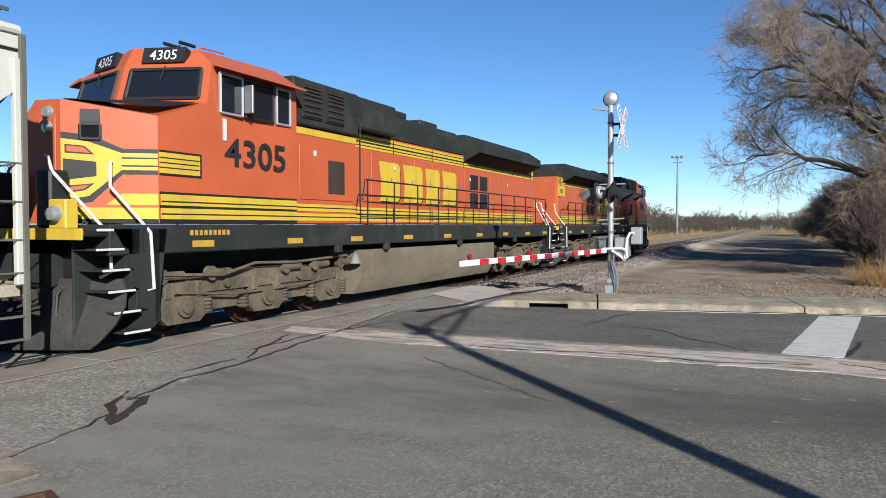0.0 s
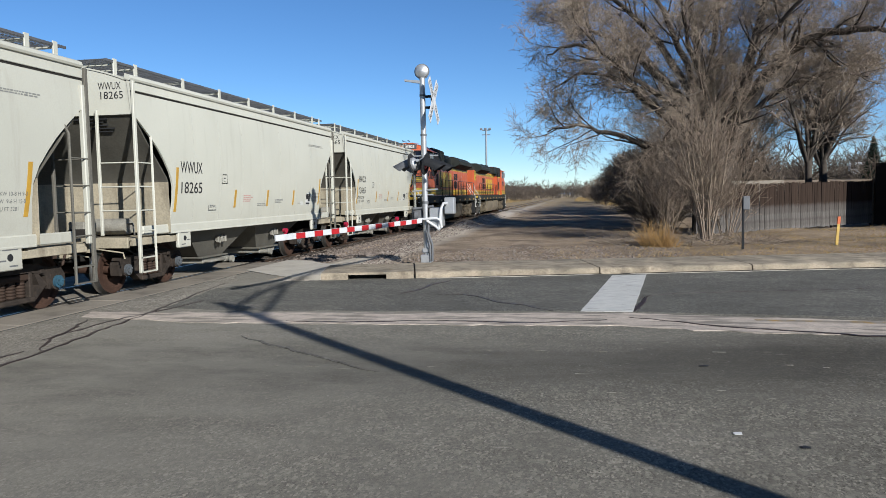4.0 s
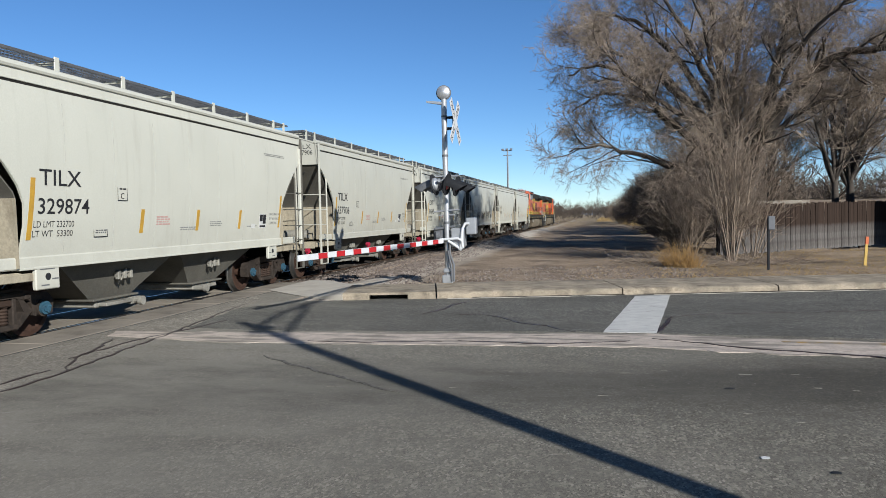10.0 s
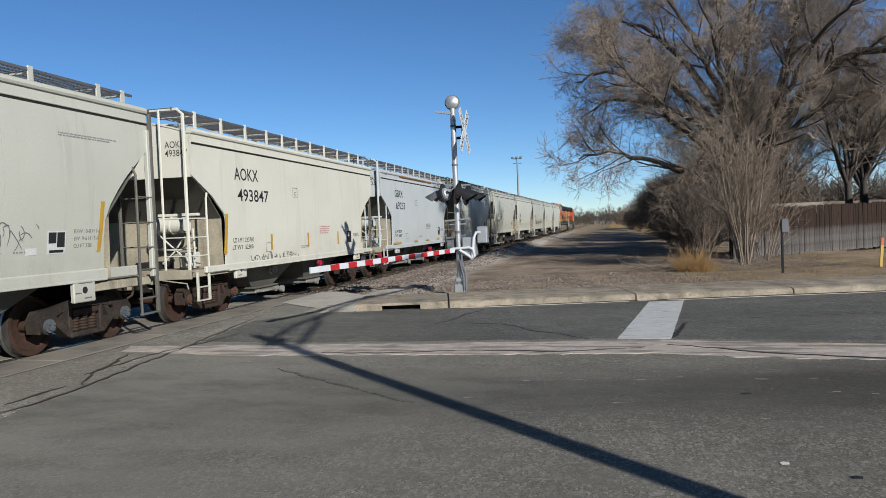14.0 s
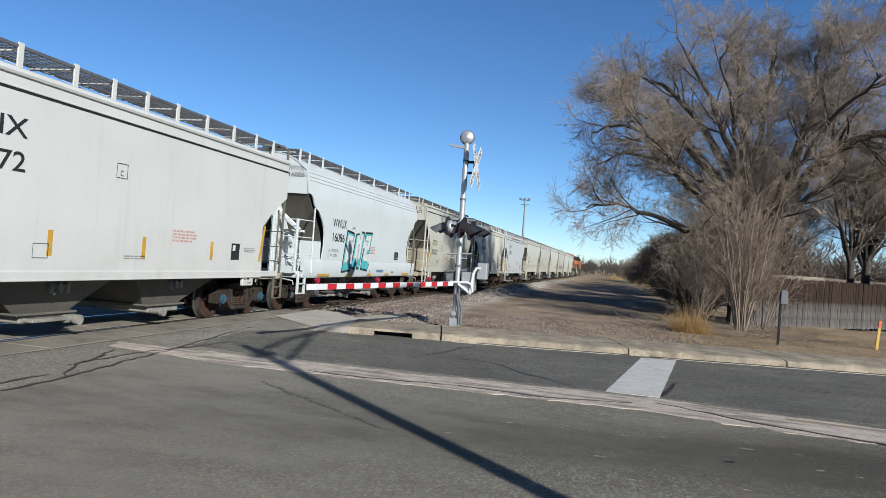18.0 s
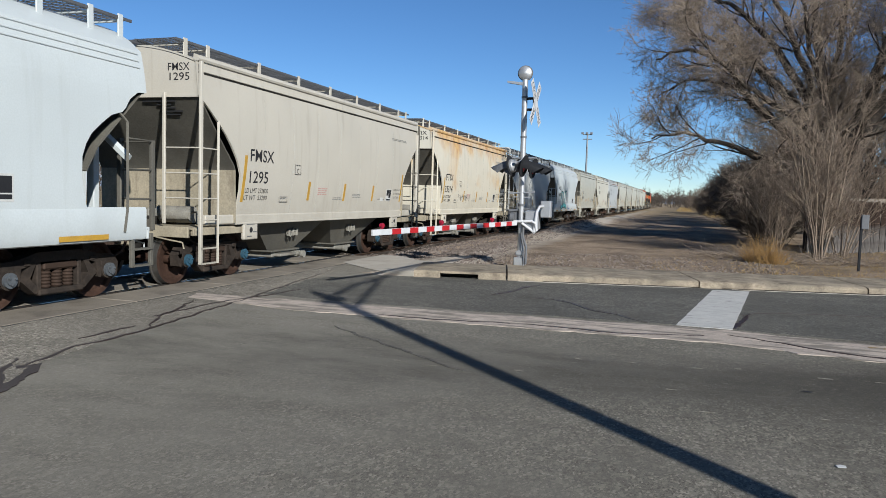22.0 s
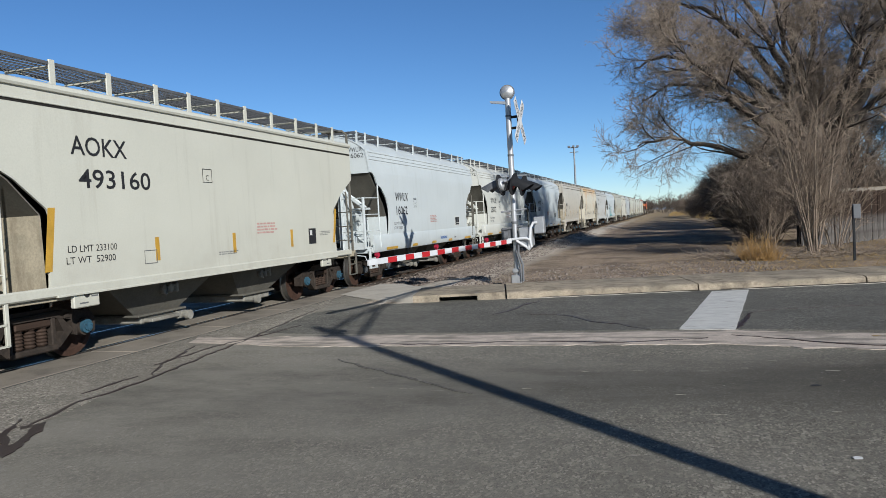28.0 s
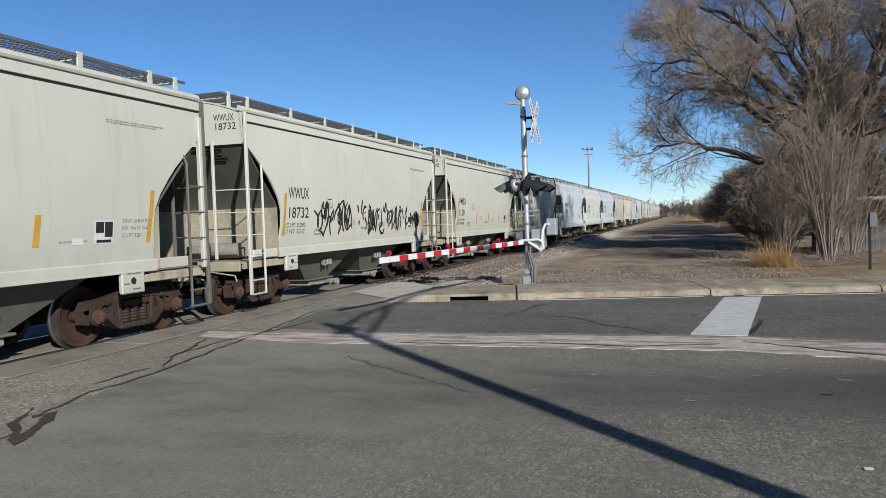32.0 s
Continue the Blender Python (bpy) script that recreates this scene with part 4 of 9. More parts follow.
KINDS = {
    "round": dict(z0=1.26, eave=3.96, crown=4.28, sill=(1.10, 1.28), cut=[(1.26, 1.24), (1.46, 1.26), (1.75, 1.29), (2.05, 1.27), (2.30, 1.15), (2.56, 0.94), (2.76, 0.75), (2.95, 0.53), (3.18, 0.24), (3.36, 0.0), (4.00, 0.0)],
                  posts=[0.14, 0.78, 2.50, 4.14, 5.72, 7.30, 8.88, 10.35, 10.98], rb=4.34),
    "flat": dict(z0=1.10, eave=3.80, crown=4.10, sill=(0.98, 1.12), cut=[(1.10, 1.13), (2.10, 1.20), (2.18, 1.17), (2.57, 0.68), (2.93, 0.02), (2.95, 0.0), (3.86, 0.0)],
                 posts=[0.7, 1.75, 2.85, 3.95, 4.85, 5.75, 6.7, 7.75, 8.85, 9.9, 10.8], rb=4.30),
    "smooth": dict(z0=1.40, eave=3.84, crown=4.32, sill=(0.92, 1.42), cut=[(1.40, 1.20), (1.50, 1.23), (1.85, 1.30), (2.16, 1.29), (2.34, 1.22), (2.49, 1.12), (2.66, 0.92), (2.79, 0.74), (2.86, 0.52), (2.93, 0.45), (3.07, 0.36), (3.19, 0.19), (3.21, 0.0), (3.90, 0.0)],
                   posts=[0.12, 0.74, 1.70, 3.28, 4.84, 6.40, 7.96, 9.50, 10.40, 11.0], rb=4.37),
}


def half_width(kind, z):
    if kind == "round":
        return 1.626 - 0.056 * (z - 2.75) ** 2
    if kind == "flat":
        return 1.535 - 0.012 * max(0, z - 2.0)
    return 1.60 if z < 3.1 else 1.60 - 0.18 * (z - 3.1) ** 1.6


def side_sheet(kind):
    k = KINDS[kind]
    zs = sorted(set([c[0] for c in k["cut"]] + [k["z0"] + (k["eave"] - k["z0"]) * i / 12 for i in range(13)]))
    zs = [z for z in zs if z <= k["eave"] + 1e-6]
    cz, cy = [c[0] for c in k["cut"]], [c[1] for c in k["cut"]]
    rows = []
    for z in zs:
        y0 = float(np.interp(z, cz, cy))
        rows.append([(half_width(kind, z), y0 + (LB - 2 * y0) * i / 8, z) for i in range(9)])
    return G().sheet(rows, 0.035, (1, 0, 0))


def roof_points(kind, n=10):
    k = KINDS[kind]
    w = half_width(kind, k["eave"])
    out = []
    for i in range(n + 1):
        t = -1 + 2 * i / n
        p = 2.0 if kind != "smooth" else 3.0
        out.append((w * t, k["eave"] + (k["crown"] - k["eave"]) * (1 - abs(t) ** p)))
    return out


def roof_sheet(kind):
    pts = roof_points(kind, 14)
    rows = [[(x, y, z) for x, z in pts] for y in (0.0, LB * 0.25, LB * 0.5, LB * 0.75, LB)]
    return G().sheet(rows, 0.03, (0, 0, 1))


def end_wall(kind):
    k = KINDS[kind]
    zb = [c[0] for c in k["cut"] if c[1] == 0.0][0] - 0.02
    pts = [(half_width(kind, zb) - 0.036, zb), (half_width(kind, (zb + k["eave"]) / 2) - 0.036, (zb + k["eave"]) / 2)]
    pts += [(x * 0.975, z - 0.03) for x, z in roof_points(kind, 14)[::-1]]
    pts += [(-pts[1][0], pts[1][1]), (-pts[0][0], pts[0][1])]
    return G().prism(pts, 1, 0.015, 0.045), zb


def slope_sheet(kind, lower=False):
    """The sloping floor over the end platform, and the upright sheet under it."""
    zb = end_wall(kind)[1]
    w = half_width(kind, 2.3) - 0.05
    if kind == "smooth":
        path = [(0.05, zb), (0.95, 2.30), (1.16, 1.95), (1.20, 0.98)]
    elif kind == "flat":
        path = [(0.05, zb), (0.62, 2.55), (1.08, 2.10), (1.10, 1.0)]
    else:
        path = [(0.05, zb), (0.60, 2.72), (1.10, 2.20), (1.14, 2.12), (1.16, 1.12)]
    path = path[-2:] if lower else path[:-1]
    rows = [[(-w, y, z), (-w * 0.33, y, z), (w * 0.33, y, z), (w, y, z)] for y, z in path]
    return G().sheet(rows, 0.02, (0, -0.7, -0.7) if not lower else (0, -1, 0))


def end_rigging():
    """Draft gear, brake levers and pipes under the end platform."""
    g = G().box(-0.34, 0.34, -0.10, 1.9, 0.62, 1.04, 0.02).box(-1.15, 1.15, 0.62, 0.82, 0.78, 1.02, 0.02)
    g.tube([(-1.2, 0.35, 0.92), (1.2, 0.35, 0.92)], 0.03, 6).tube([(0.5, 0.2, 0.70), (0.9, 0.9, 0.62), (1.0, 2.3, 0.60)], 0.028, 6)
    g.tube([(-0.5, 0.1, 0.66), (-0.7, 1.4, 0.60), (-0.6, 2.6, 0.6)], 0.028, 6)
    return g.box(0.55, 1.0, 0.30, 0.62, 0.66, 0.98, 0.03).tube([(1.1, 0.05, 0.98), (1.15, 0.6, 0.72), (1.1, 1.7, 0.74)], 0.022, 6)


def chute():
    """One of two discharge hoppers, about its own middle."""
    g = G()
    top = [(-1.34, -1.95, 1.24), (1.34, -1.95, 1.24), (1.34, 1.6, 1.24), (-1.34, 1.6, 1.24)]
    bot = [(-0.88, -0.58, 0.42), (0.88, -0.58, 0.42), (0.88, 0.58, 0.42), (-0.88, 0.58, 0.42)]
    g.add(top + bot, [(0, 1, 5, 4), (1, 2, 6, 5), (2, 3, 7, 6), (3, 0, 4, 7), (4, 5, 6, 7), (3, 2, 1, 0)])
    g.box(-1.02, 1.02, -0.63, 0.63, 0.385, 0.425, 0.01)
    return g


def outlet():
    g = G().box(-0.95, 0.95, -0.50, 0.50, 0.26, 0.385, 0.02)
    g.tube([(-1.25, 0.42, 0.30), (1.25, 0.42, 0.30)], 0.055, 10)
    g.disc((1.22, 0.42, 0.30), 0, 0.085, 0.08, 12).disc((-1.22, 0.42, 0.30), 0, 0.085, 0.08, 12)
    g.box(0.75, 1.12, -0.42, 0.30, 0.285, 0.345, 0.01).box(1.02, 1.09, 0.30, 0.55, 0.24, 0.37, 0.01)
    return g


def bracket():
    """Vibrator bracket: a small iron casting with lugs."""
    g = G().box(0, 0.04, -0.20, 0.20, -0.07, 0.05, 0.01)
    for y in (-0.17, 0.0, 0.17):
        g.box(0.02, 0.10, y - 0.035, y + 0.035, -0.10, 0.06, 0.012)
    g.tube([(0.07, -0.22, -0.02), (0.07, 0.22, 0.03)], 0.018, 6).tube([(0.09, -0.14, -0.12), (0.07, 0.05, 0.09)], 0.014, 6)
    return g


def running_board(kind):
    z = KINDS[kind]["rb"]
    g = G()
    for xx in (0.36, 1.20, -0.36, -1.20):
        g.box(xx - 0.012, xx + 0.012, -0.12, LB + 0.12, z - 0.045, z)
    for xx in (0.50, 0.64, 0.78, 0.92, 1.06):
        for s in (1, -1):
            g.box(s * xx - 0.005, s * xx + 0.005, -0.12, LB + 0.12, z - 0.016, z - 0.004)
    n = 150
    for i in range(n + 1):
        y = -0.1 + (LB + 0.2) * i / n
        for s in (1, -1):
            g.box(s * 0.37, s * 1.19, y - 0.010, y + 0.010, z - 0.016, z - 0.004)
    for y in (0.15, LB - 0.15):
        for j in range(6):
            g.box(-0.36, 0.36, y + 0.09 * (j - 2.5) - 0.012, y + 0.09 * (j - 2.5) + 0.012, z - 0.03, z - 0.006)
    return g


def board_post(kind):
    k = KINDS[kind]
    zr = k["eave"] + 0.10
    return G().box(1.19, 1.215, -0.055, 0.055, zr - 0.06, k["rb"] + 0.035, 0.006).box(0.36, 1.19, -0.02, 0.02, k["rb"] - 0.085, k["rb"] - 0.047).prism([(1.17, k["rb"] - 0.30), (1.19, k["rb"] - 0.30), (0.52, k["rb"] - 0.05), (0.48, k["rb"] - 0.05)], 1, -0.012, 0.012)


def hatch():
    g = G().lathe([(0.0, 0.13), (0.20, 0.125), (0.31, 0.09), (0.33, 0.05), (0.30, 0.05), (0.30, -0.12)], (0, 0, 0), 2, 18)
    return g.box(-0.36, -0.30, -0.05, 0.05, 0.0, 0.12, 0.01).box(0.30, 0.36, -0.05, 0.05, 0.0, 0.12, 0.01)


def trough():
    return G().prism([(-0.36, 0.0), (0.36, 0.0), (0.36, 0.12), (0.25, 0.20), (-0.25, 0.20), (-0.36, 0.12)], 1, 0.35, LB - 0.35)


def ladder(kind):
    """Corner ladder by its pieces, the main stile first: stiles, rungs and sill steps."""
    k = KINDS[kind]
    w = half_width(kind, 3.0)
    out = []
    def stile(g): out.append(("stile", g))
    def rung(*pts): out.append(("rung", G().tube(list(pts), 0.013, 6)))
    def step(g): out.append(("sill_step", g))
    if kind == "round":
        stile(G().box(w - 0.02, w + 0.03, -0.02, 0.055, 0.42, k["eave"] - 0.02, 0.008))
        stile(G().tube([(w - 0.02, 0.55, 2.98), (w + 0.02, 0.50, 2.84), (w + 0.02, 0.50, 0.42)], 0.024, 6))
        for z in (2.46, 2.02, 1.58, 1.20):
            rung((w + 0.01, 0.0, z), (w + 0.01, 0.50, z))
        for z in (0.43, 0.70):
            step(G().box(w - 0.03, w + 0.03, 0.0, 0.50, z - 0.012, z + 0.012))
        stile(G().box(0.88, 0.93, -0.06, -0.01, 1.12, 3.42, 0.006))
        for z in (2.46, 2.02, 1.58):
            rung((0.9, -0.04, z), (w, -0.02, z))
    elif kind == "flat":
        top = k["rb"] - 0.04
        stile(G().tube([(1.42, -0.08, 0.98), (1.42, -0.08, top - 0.10), (1.30, -0.08, top), (0.70, -0.08, top)], 0.036, 6))
        stile(G().tube([(0.90, -0.10, 1.0), (0.90, -0.10, top)], 0.026, 6))
        stile(G().tube([(w + 0.02, 0.46, 2.62), (w + 0.02, 0.42, 2.50), (w + 0.02, 0.42, 1.0)], 0.022, 6))
        for z in (2.10, 1.72, 1.35):
            rung((1.44, -0.08, z), (w + 0.02, 0.42, z))
            rung((0.90, -0.10, z), (1.42, -0.08, z))
        for y in (0.0, 0.42):
            step(G().box(w - 0.01, w + 0.03, y - 0.03, y + 0.03, 0.44, 1.02, 0.006))
        for z in (0.45, 0.72):
            step(G().box(w - 0.03, w + 0.03, 0.0, 0.42, z - 0.012, z + 0.012))
        stile(G().tube([(0.62, -0.08, 2.62), (0.62, -0.06, 2.9)], 0.02, 6))
    else:
        stile(G().box(1.44, 1.50, -0.32, -0.24, 1.06, 2.50, 0.008))
        stile(G().box(0.76, 0.84, -0.38, -0.28, 1.06, 2.54, 0.008))
        stile(G().tube([(w - 0.03, 0.56, 2.86), (w + 0.02, 0.44, 2.72), (w + 0.02, 0.44, 1.40), (w + 0.02, 0.50, 1.06)], 0.022, 6))
        for z in (2.48, 2.02, 1.56):
            rung((0.80, -0.33, z), (1.47, -0.28, z), (w - 0.02, 0.0, z), (w + 0.02, 0.44, z))
        out.append(("toe_plate", G().box(0.80, 1.47, -0.30, -0.28, 1.05, 1.24).box(1.45, 1.47, -0.30, 0.30, 1.05, 1.10)))
        for y in (-0.16, 0.26):
            step(G().box(w - 0.09, w - 0.03, y - 0.035, y + 0.035, 0.50, 1.02, 0.006))
        for z in (0.52, 0.78):
            step(G().box(w - 0.12, w - 0.01, -0.16, 0.26, z - 0.014, z + 0.014))
    return out


def corner_ladder(kind, side, paint, car, at):
    """A ladder whose rungs, steps and further stiles hang from its main stile."""
    pieces = ladder(kind)
    top = None
    for n, (name, g) in enumerate(pieces):
        key = ("ladder", kind, side, n)
        ob = shared("ladder" if top is None else name, key, lambda: g if side > 0 else mirrored(g), paint, top or car, "", at if top is None else None)
        top = top or ob


def jacking_pad(kind):
    """Pressed plate under the sill with a lifting eye."""
    w = half_width(kind, 1.4)
    return G().box(w - 0.06, w + 0.015, 1.50, 1.98, 0.78, 1.13, 0.015)


def pad_eye(kind):
    w = half_width(kind, 1.4)
    return G().disc((w + 0.016, 1.74, 0.97), 0, 0.055, 0.008, 14)


def pad_print(kind):
    w = half_width(kind, 1.4) + 0.0165
    g = G()
    for y, z, l in ((1.58, 1.085, 0.30), (1.82, 0.93, 0.13), (1.60, 0.845, 0.16)):
        g.box(w - 0.002, w, y, y + l, z - 0.011, z + 0.011)
    return g


def corner_plate(kind):
    """Broad folded post at the brake end's corner."""
    w = half_width(kind, 2.9)
    return G().box(w - 0.07, w + 0.01, -0.03, 0.125, 1.06, KINDS[kind]["eave"] - 0.30, 0.012)


def slope_print(kind):
    """Lines of stencil on the shade-dark slope."""
    g = G()
    for j, (a, b) in enumerate(((0.35, 1.05), (0.62, 0.92), (0.66, 0.98), (0.60, 1.10), (0.68, 1.02))):
        t = 0.10 + 0.085 * j
        y, z = 0.05 + 0.55 * t, 3.34 - 0.62 * t
        g.box(a, b, y - 0.030, y - 0.024, z - 0.012, z + 0.012)
    return g


def platform(kind):
    k = KINDS[kind]
    w = half_width(kind, 1.5) - 0.06
    zt = 1.06 if kind != "smooth" else 1.10
    g = G().box(-w, w, -0.10, 1.30, zt - 0.035, zt, 0.006)
    g.box(-w, w, -0.14, -0.08, zt - 0.17, zt + 0.02, 0.008)
    g.box(-0.32, 0.32, -0.20, 1.6, 0.70, zt - 0.04, 0.02)
    for s in (1, -1):
        g.box(s * (w - 0.05), s * (w + 0.02), 0.0, 1.55, zt - 0.14, zt - 0.02, 0.008)
        g.tube([(s * 0.5, -0.16, zt - 0.12), (s * 1.05, -0.2, zt - 0.2), (s * 1.4, -0.17, zt - 0.25), (s * 1.42, -0.16, zt - 0.36)], 0.014, 5)
    return g


def brake_gear(kind):
    """Reservoir, valve and pipes on the platform of one end."""
    g = G()
    if kind == "round":
        g.disc((0.55, 0.75, 1.26), 0, 0.16, 0.75, 14).box(-0.3, 0.05, 0.6, 0.9, 1.07, 1.36, 0.02)
        g.tube([(1.2, 0.5, 1.1), (1.15, 0.55, 1.32), (0.9, 0.7, 1.3), (0.1, 0.8, 1.22)], 0.02, 6)
    else:
        g.disc((0.75, 0.45, 1.98), 0, 0.17, 0.62, 14).disc((0.75, 0.45, 1.98), 0, 0.19, 0.04, 14)
        g.box(0.95, 1.25, 0.30, 0.62, 1.10, 1.42, 0.03)
        for a, b in (((0.5, 0.3, 1.8), (1.3, 0.25, 1.15)), ((1.1, 0.3, 1.75), (0.6, 0.25, 1.2)), ((1.35, 0.2, 1.9), (1.35, 0.2, 1.1)), ((0.4, 0.3, 1.5), (1.4, 0.22, 1.5))):
            g.tube([a, ((a[0] + b[0]) / 2 + 0.05, (a[1] + b[1]) / 2 - 0.04, (a[2] + b[2]) / 2 - 0.03), b], 0.018, 6)
        g.box(0.42, 1.35, 0.4, 0.5, 2.16, 2.22, 0.01)
    return g


def brake_wheel():
    g = G().disc((0, 0, 0), 1, 0.27, 0.035, 20, 0.235)
    for i in range(4):
        a = math.pi * i / 4
        g.tube([(0.24 * math.cos(a), 0, 0.24 * math.sin(a)), (-0.24 * math.cos(a), 0, -0.24 * math.sin(a))], 0.012, 5)
    return g.box(-0.12, 0.12, 0.03, 0.2, -0.18, 0.2, 0.02)


def end_frame():
    """Open bracing of the smooth-sided wagon's end: posts and raking struts."""
    g = G().box(0.55, 0.70, 0.02, 0.14, 1.10, 3.26, 0.01).box(-0.70, -0.55, 0.02, 0.14, 1.10, 3.26, 0.01)
    g.prism([(0.10, 3.15), (0.14, 1.12), (1.15, 1.12), (1.15, 2.0), (0.40, 2.9)], 0, 0.60, 0.64)
    g.tube([(0.2, 0.10, 3.1), (1.35, 0.12, 2.2)], 0.07, 6).tube([(-0.2, 0.10, 3.1), (-1.35, 0.12, 2.2)], 0.07, 6)
    return g


def coupler():
    g = G().box(-0.10, 0.10, -0.45, 0.3, 0.80, 0.95, 0.02)
    g.prism([(-0.17, -0.62), (0.04, -0.64), (0.10, -0.52), (0.17, -0.50), (0.17, -0.34), (-0.17, -0.34)], 2, 0.73, 1.02)
    g.tube([(0.25, -0.2, 0.85), (0.28, -0.35, 0.62), (0.18, -0.55, 0.50), (0.05, -0.62, 0.56)], 0.025, 6)
    return g


def side_frame():
    """One cast side of a two-axle truck: chord, pedestals, raking legs and spring seat."""
    g = G()
    g.prism([(-1.12, 0.56), (-1.02, 0.69), (-0.72, 0.71), (-0.40, 0.80), (0.40, 0.80), (0.72, 0.71), (1.02, 0.69), (1.12, 0.56), (1.08, 0.50), (0.70, 0.58), (0.36, 0.66), (-0.36, 0.66), (-0.70, 0.58), (-1.08, 0.50)], 0, -0.09, 0.09)
    for s in (-1, 1):
        g.prism([(s * 0.42, 0.64), (s * 0.52, 0.62), (s * 0.70, 0.44), (s * 0.44, 0.22), (s * 0.34, 0.24), (s * 0.52, 0.44)], 0, -0.085, 0.085)
        g.prism([(s * 0.66, 0.62), (s * 0.70, 0.36), (s * 0.76, 0.34), (s * 0.78, 0.58)], 0, -0.09, 0.09)
        g.prism([(s * 1.12, 0.56), (s * 1.10, 0.36), (s * 1.02, 0.34), (s * 1.00, 0.58)], 0, -0.09, 0.09)
        g.box(-0.08, 0.08, s * 0.36 - 0.04, s * 0.36 + 0.04, 0.26, 0.68, 0.015)
        g.disc((0.0, s * 0.889, 0.457), 0, 0.135, 0.24, 16)
        g.box(-0.10, 0.10, s * 0.889 - 0.13, s * 0.889 + 0.13, 0.50, 0.60, 0.02)
        g.box(0.085, 0.11, s * 0.58 - 0.05, s * 0.58 + 0.05, 0.62, 0.70, 0.01)
    g.box(-0.12, 0.12, -0.40, 0.40, 0.19, 0.275, 0.02)
    return g


def spring_nest():
    g = G()
    for y in (-0.20, 0.0, 0.20):
        prof = []
        for i in range(13):
            prof.append((0.085 if i % 2 else 0.068, 0.28 + 0.285 * i / 12))
        g.lathe(prof, (0.0, y, 0.0), 2, 10)
    return g.box(-0.1, 0.1, -0.30, 0.30, 0.545, 0.64, 0.02)


def wheel_pair():
    g = G().tube([(-0.98, 0, 0), (0.98, 0, 0)], 0.085, 12)
    for s in (-1, 1):
        prof = [(0.10, -0.09), (0.15, -0.07), (0.18, -0.015), (0.36, 0.02), (0.385, 0.065), (0.452, 0.068), (0.457, 0.05), (0.460, -0.045), (0.486, -0.055), (0.484, -0.085), (0.40, -0.085), (0.37, -0.03), (0.18, -0.05), (0.10, -0.09)]
        g.lathe([(r, s * d) for r, d in prof], (s * 0.765, 0, 0), 0, 28)
    return g


def cap():
    g = G().disc((0, 0, 0), 0, 0.105, 0.06, 18).disc((0.035, 0, 0), 0, 0.065, 0.03, 14)
    for i in range(3):
        a = 2.094 * i + 0.4
        g.disc((0.055, 0.055 * math.cos(a), 0.055 * math.sin(a)), 0, 0.018, 0.025, 6)
    return g


def bolster():
    return G().prism([(-0.95, 0.60), (-0.5, 0.42), (0.5, 0.42), (0.95, 0.60), (0.95, 0.74), (0.4, 0.80), (-0.4, 0.80), (-0.95, 0.74)], 1, -0.2, 0.2).box(-0.3, 0.3, -0.25, 0.25, 0.75, 0.86, 0.02)


WHEELS = []
def truck(parent, y, mats3, spin):
    """A two-axle truck; its wheel pairs are remembered for keying."""
    cast, cap_a, cap_b = mats3
    t = shared("truck", "bolster", bolster, M[cast], parent, "cast steel two-axle truck", pose(0, y, 0))
    for s in (1, -1):
        shared("side_frame", "side_frame", side_frame, M[cast], t, at=pose(s * 1.02, 0, 0))
        shared("spring_nest", "spring_nest", spring_nest, M["spring"], t, "rusty coil springs", at=pose(s * 1.02, 0, 0))
        for j, yy in enumerate((-0.889, 0.889)):
            shared("bearing_cap", "cap", cap, M[cap_a if j == 0 else cap_b], t, "", pose(s * 1.155, yy, 0.457, 0, 0, 0 if s > 0 else 180))
    for yy in (-0.889, 0.889):
        wp = shared("wheelset", "wheel_pair", wheel_pair, M["wheel"], t, "rust-brown wheel pair with bright treads", at=pose(0, yy, WR))
        if len(wp.data.materials) < 2:
            wp.data.materials.append(M["tread"])
            for p in wp.data.polygons:
                if math.hypot(p.center.y, p.center.z) > 0.425:
                    p.material_index = 1
        if spin is not None:
            WHEELS.append((wp, pose(0, yy, WR), spin))
    return t


def lettering(parent, kind, s, y, z, size, mat="black", bold=0.0, narrow=1.0, name="lettering", lift=0.004, label="", width=0.0):
    """Letters laid on the near side of a wagon; width: how far they run along it."""
    vs, fs = letters(s, size, bold)
    if width:
        narrow = width / max(a for a, b in vs)
    g = G().add([(half_width(kind, z + b) + lift, y + a * narrow, z + b) for a, b in vs], fs)
    ob = link_mesh(name, g.mesh(name, 0, False), M[mat], parent, label)
    if size < 0.2:
        tagged(ob, kind="stuff")
    return ob


def flat_bar(parent, kind, y0, y1, z0, z1, mat, name="marking", lift=0.004, slant=0.0, label=""):
    rows = []
    n = 4 if z1 - z0 > 0.3 else 1
    for i in range(n + 1):
        z = z0 + (z1 - z0) * i / n
        d = slant * i / n
        rows.append([(half_width(kind, z) + lift, y0 + d, z), (half_width(kind, z) + lift, y1 + d, z)])
    return part(name, G().sheet(rows, 0.003), M[mat], parent, label, 0)


def small_print(parent, kind, y, z, lines, w, h, mat="grey_text", seed=0):
    """Unreadable small print: rows of short bars, in one mark."""
    rnd = random.Random(seed)
    g = G()
    for i in range(lines):
        zz = z - i * h * 1.75
        yy = y
        while yy < y + w * rnd.uniform(0.8, 1.0):
            l = rnd.uniform(0.04, 0.13) * (h / 0.03)
            x = half_width(kind, zz) + 0.004
            g.add([(x, yy, zz), (x, yy + l, zz), (x, yy + l, zz + h), (x, yy, zz + h)], [(0, 1, 2, 3)])
            yy += l + h * 0.8
    return link_mesh("small_print", g.mesh("small_print", 0, False), M[mat], parent)


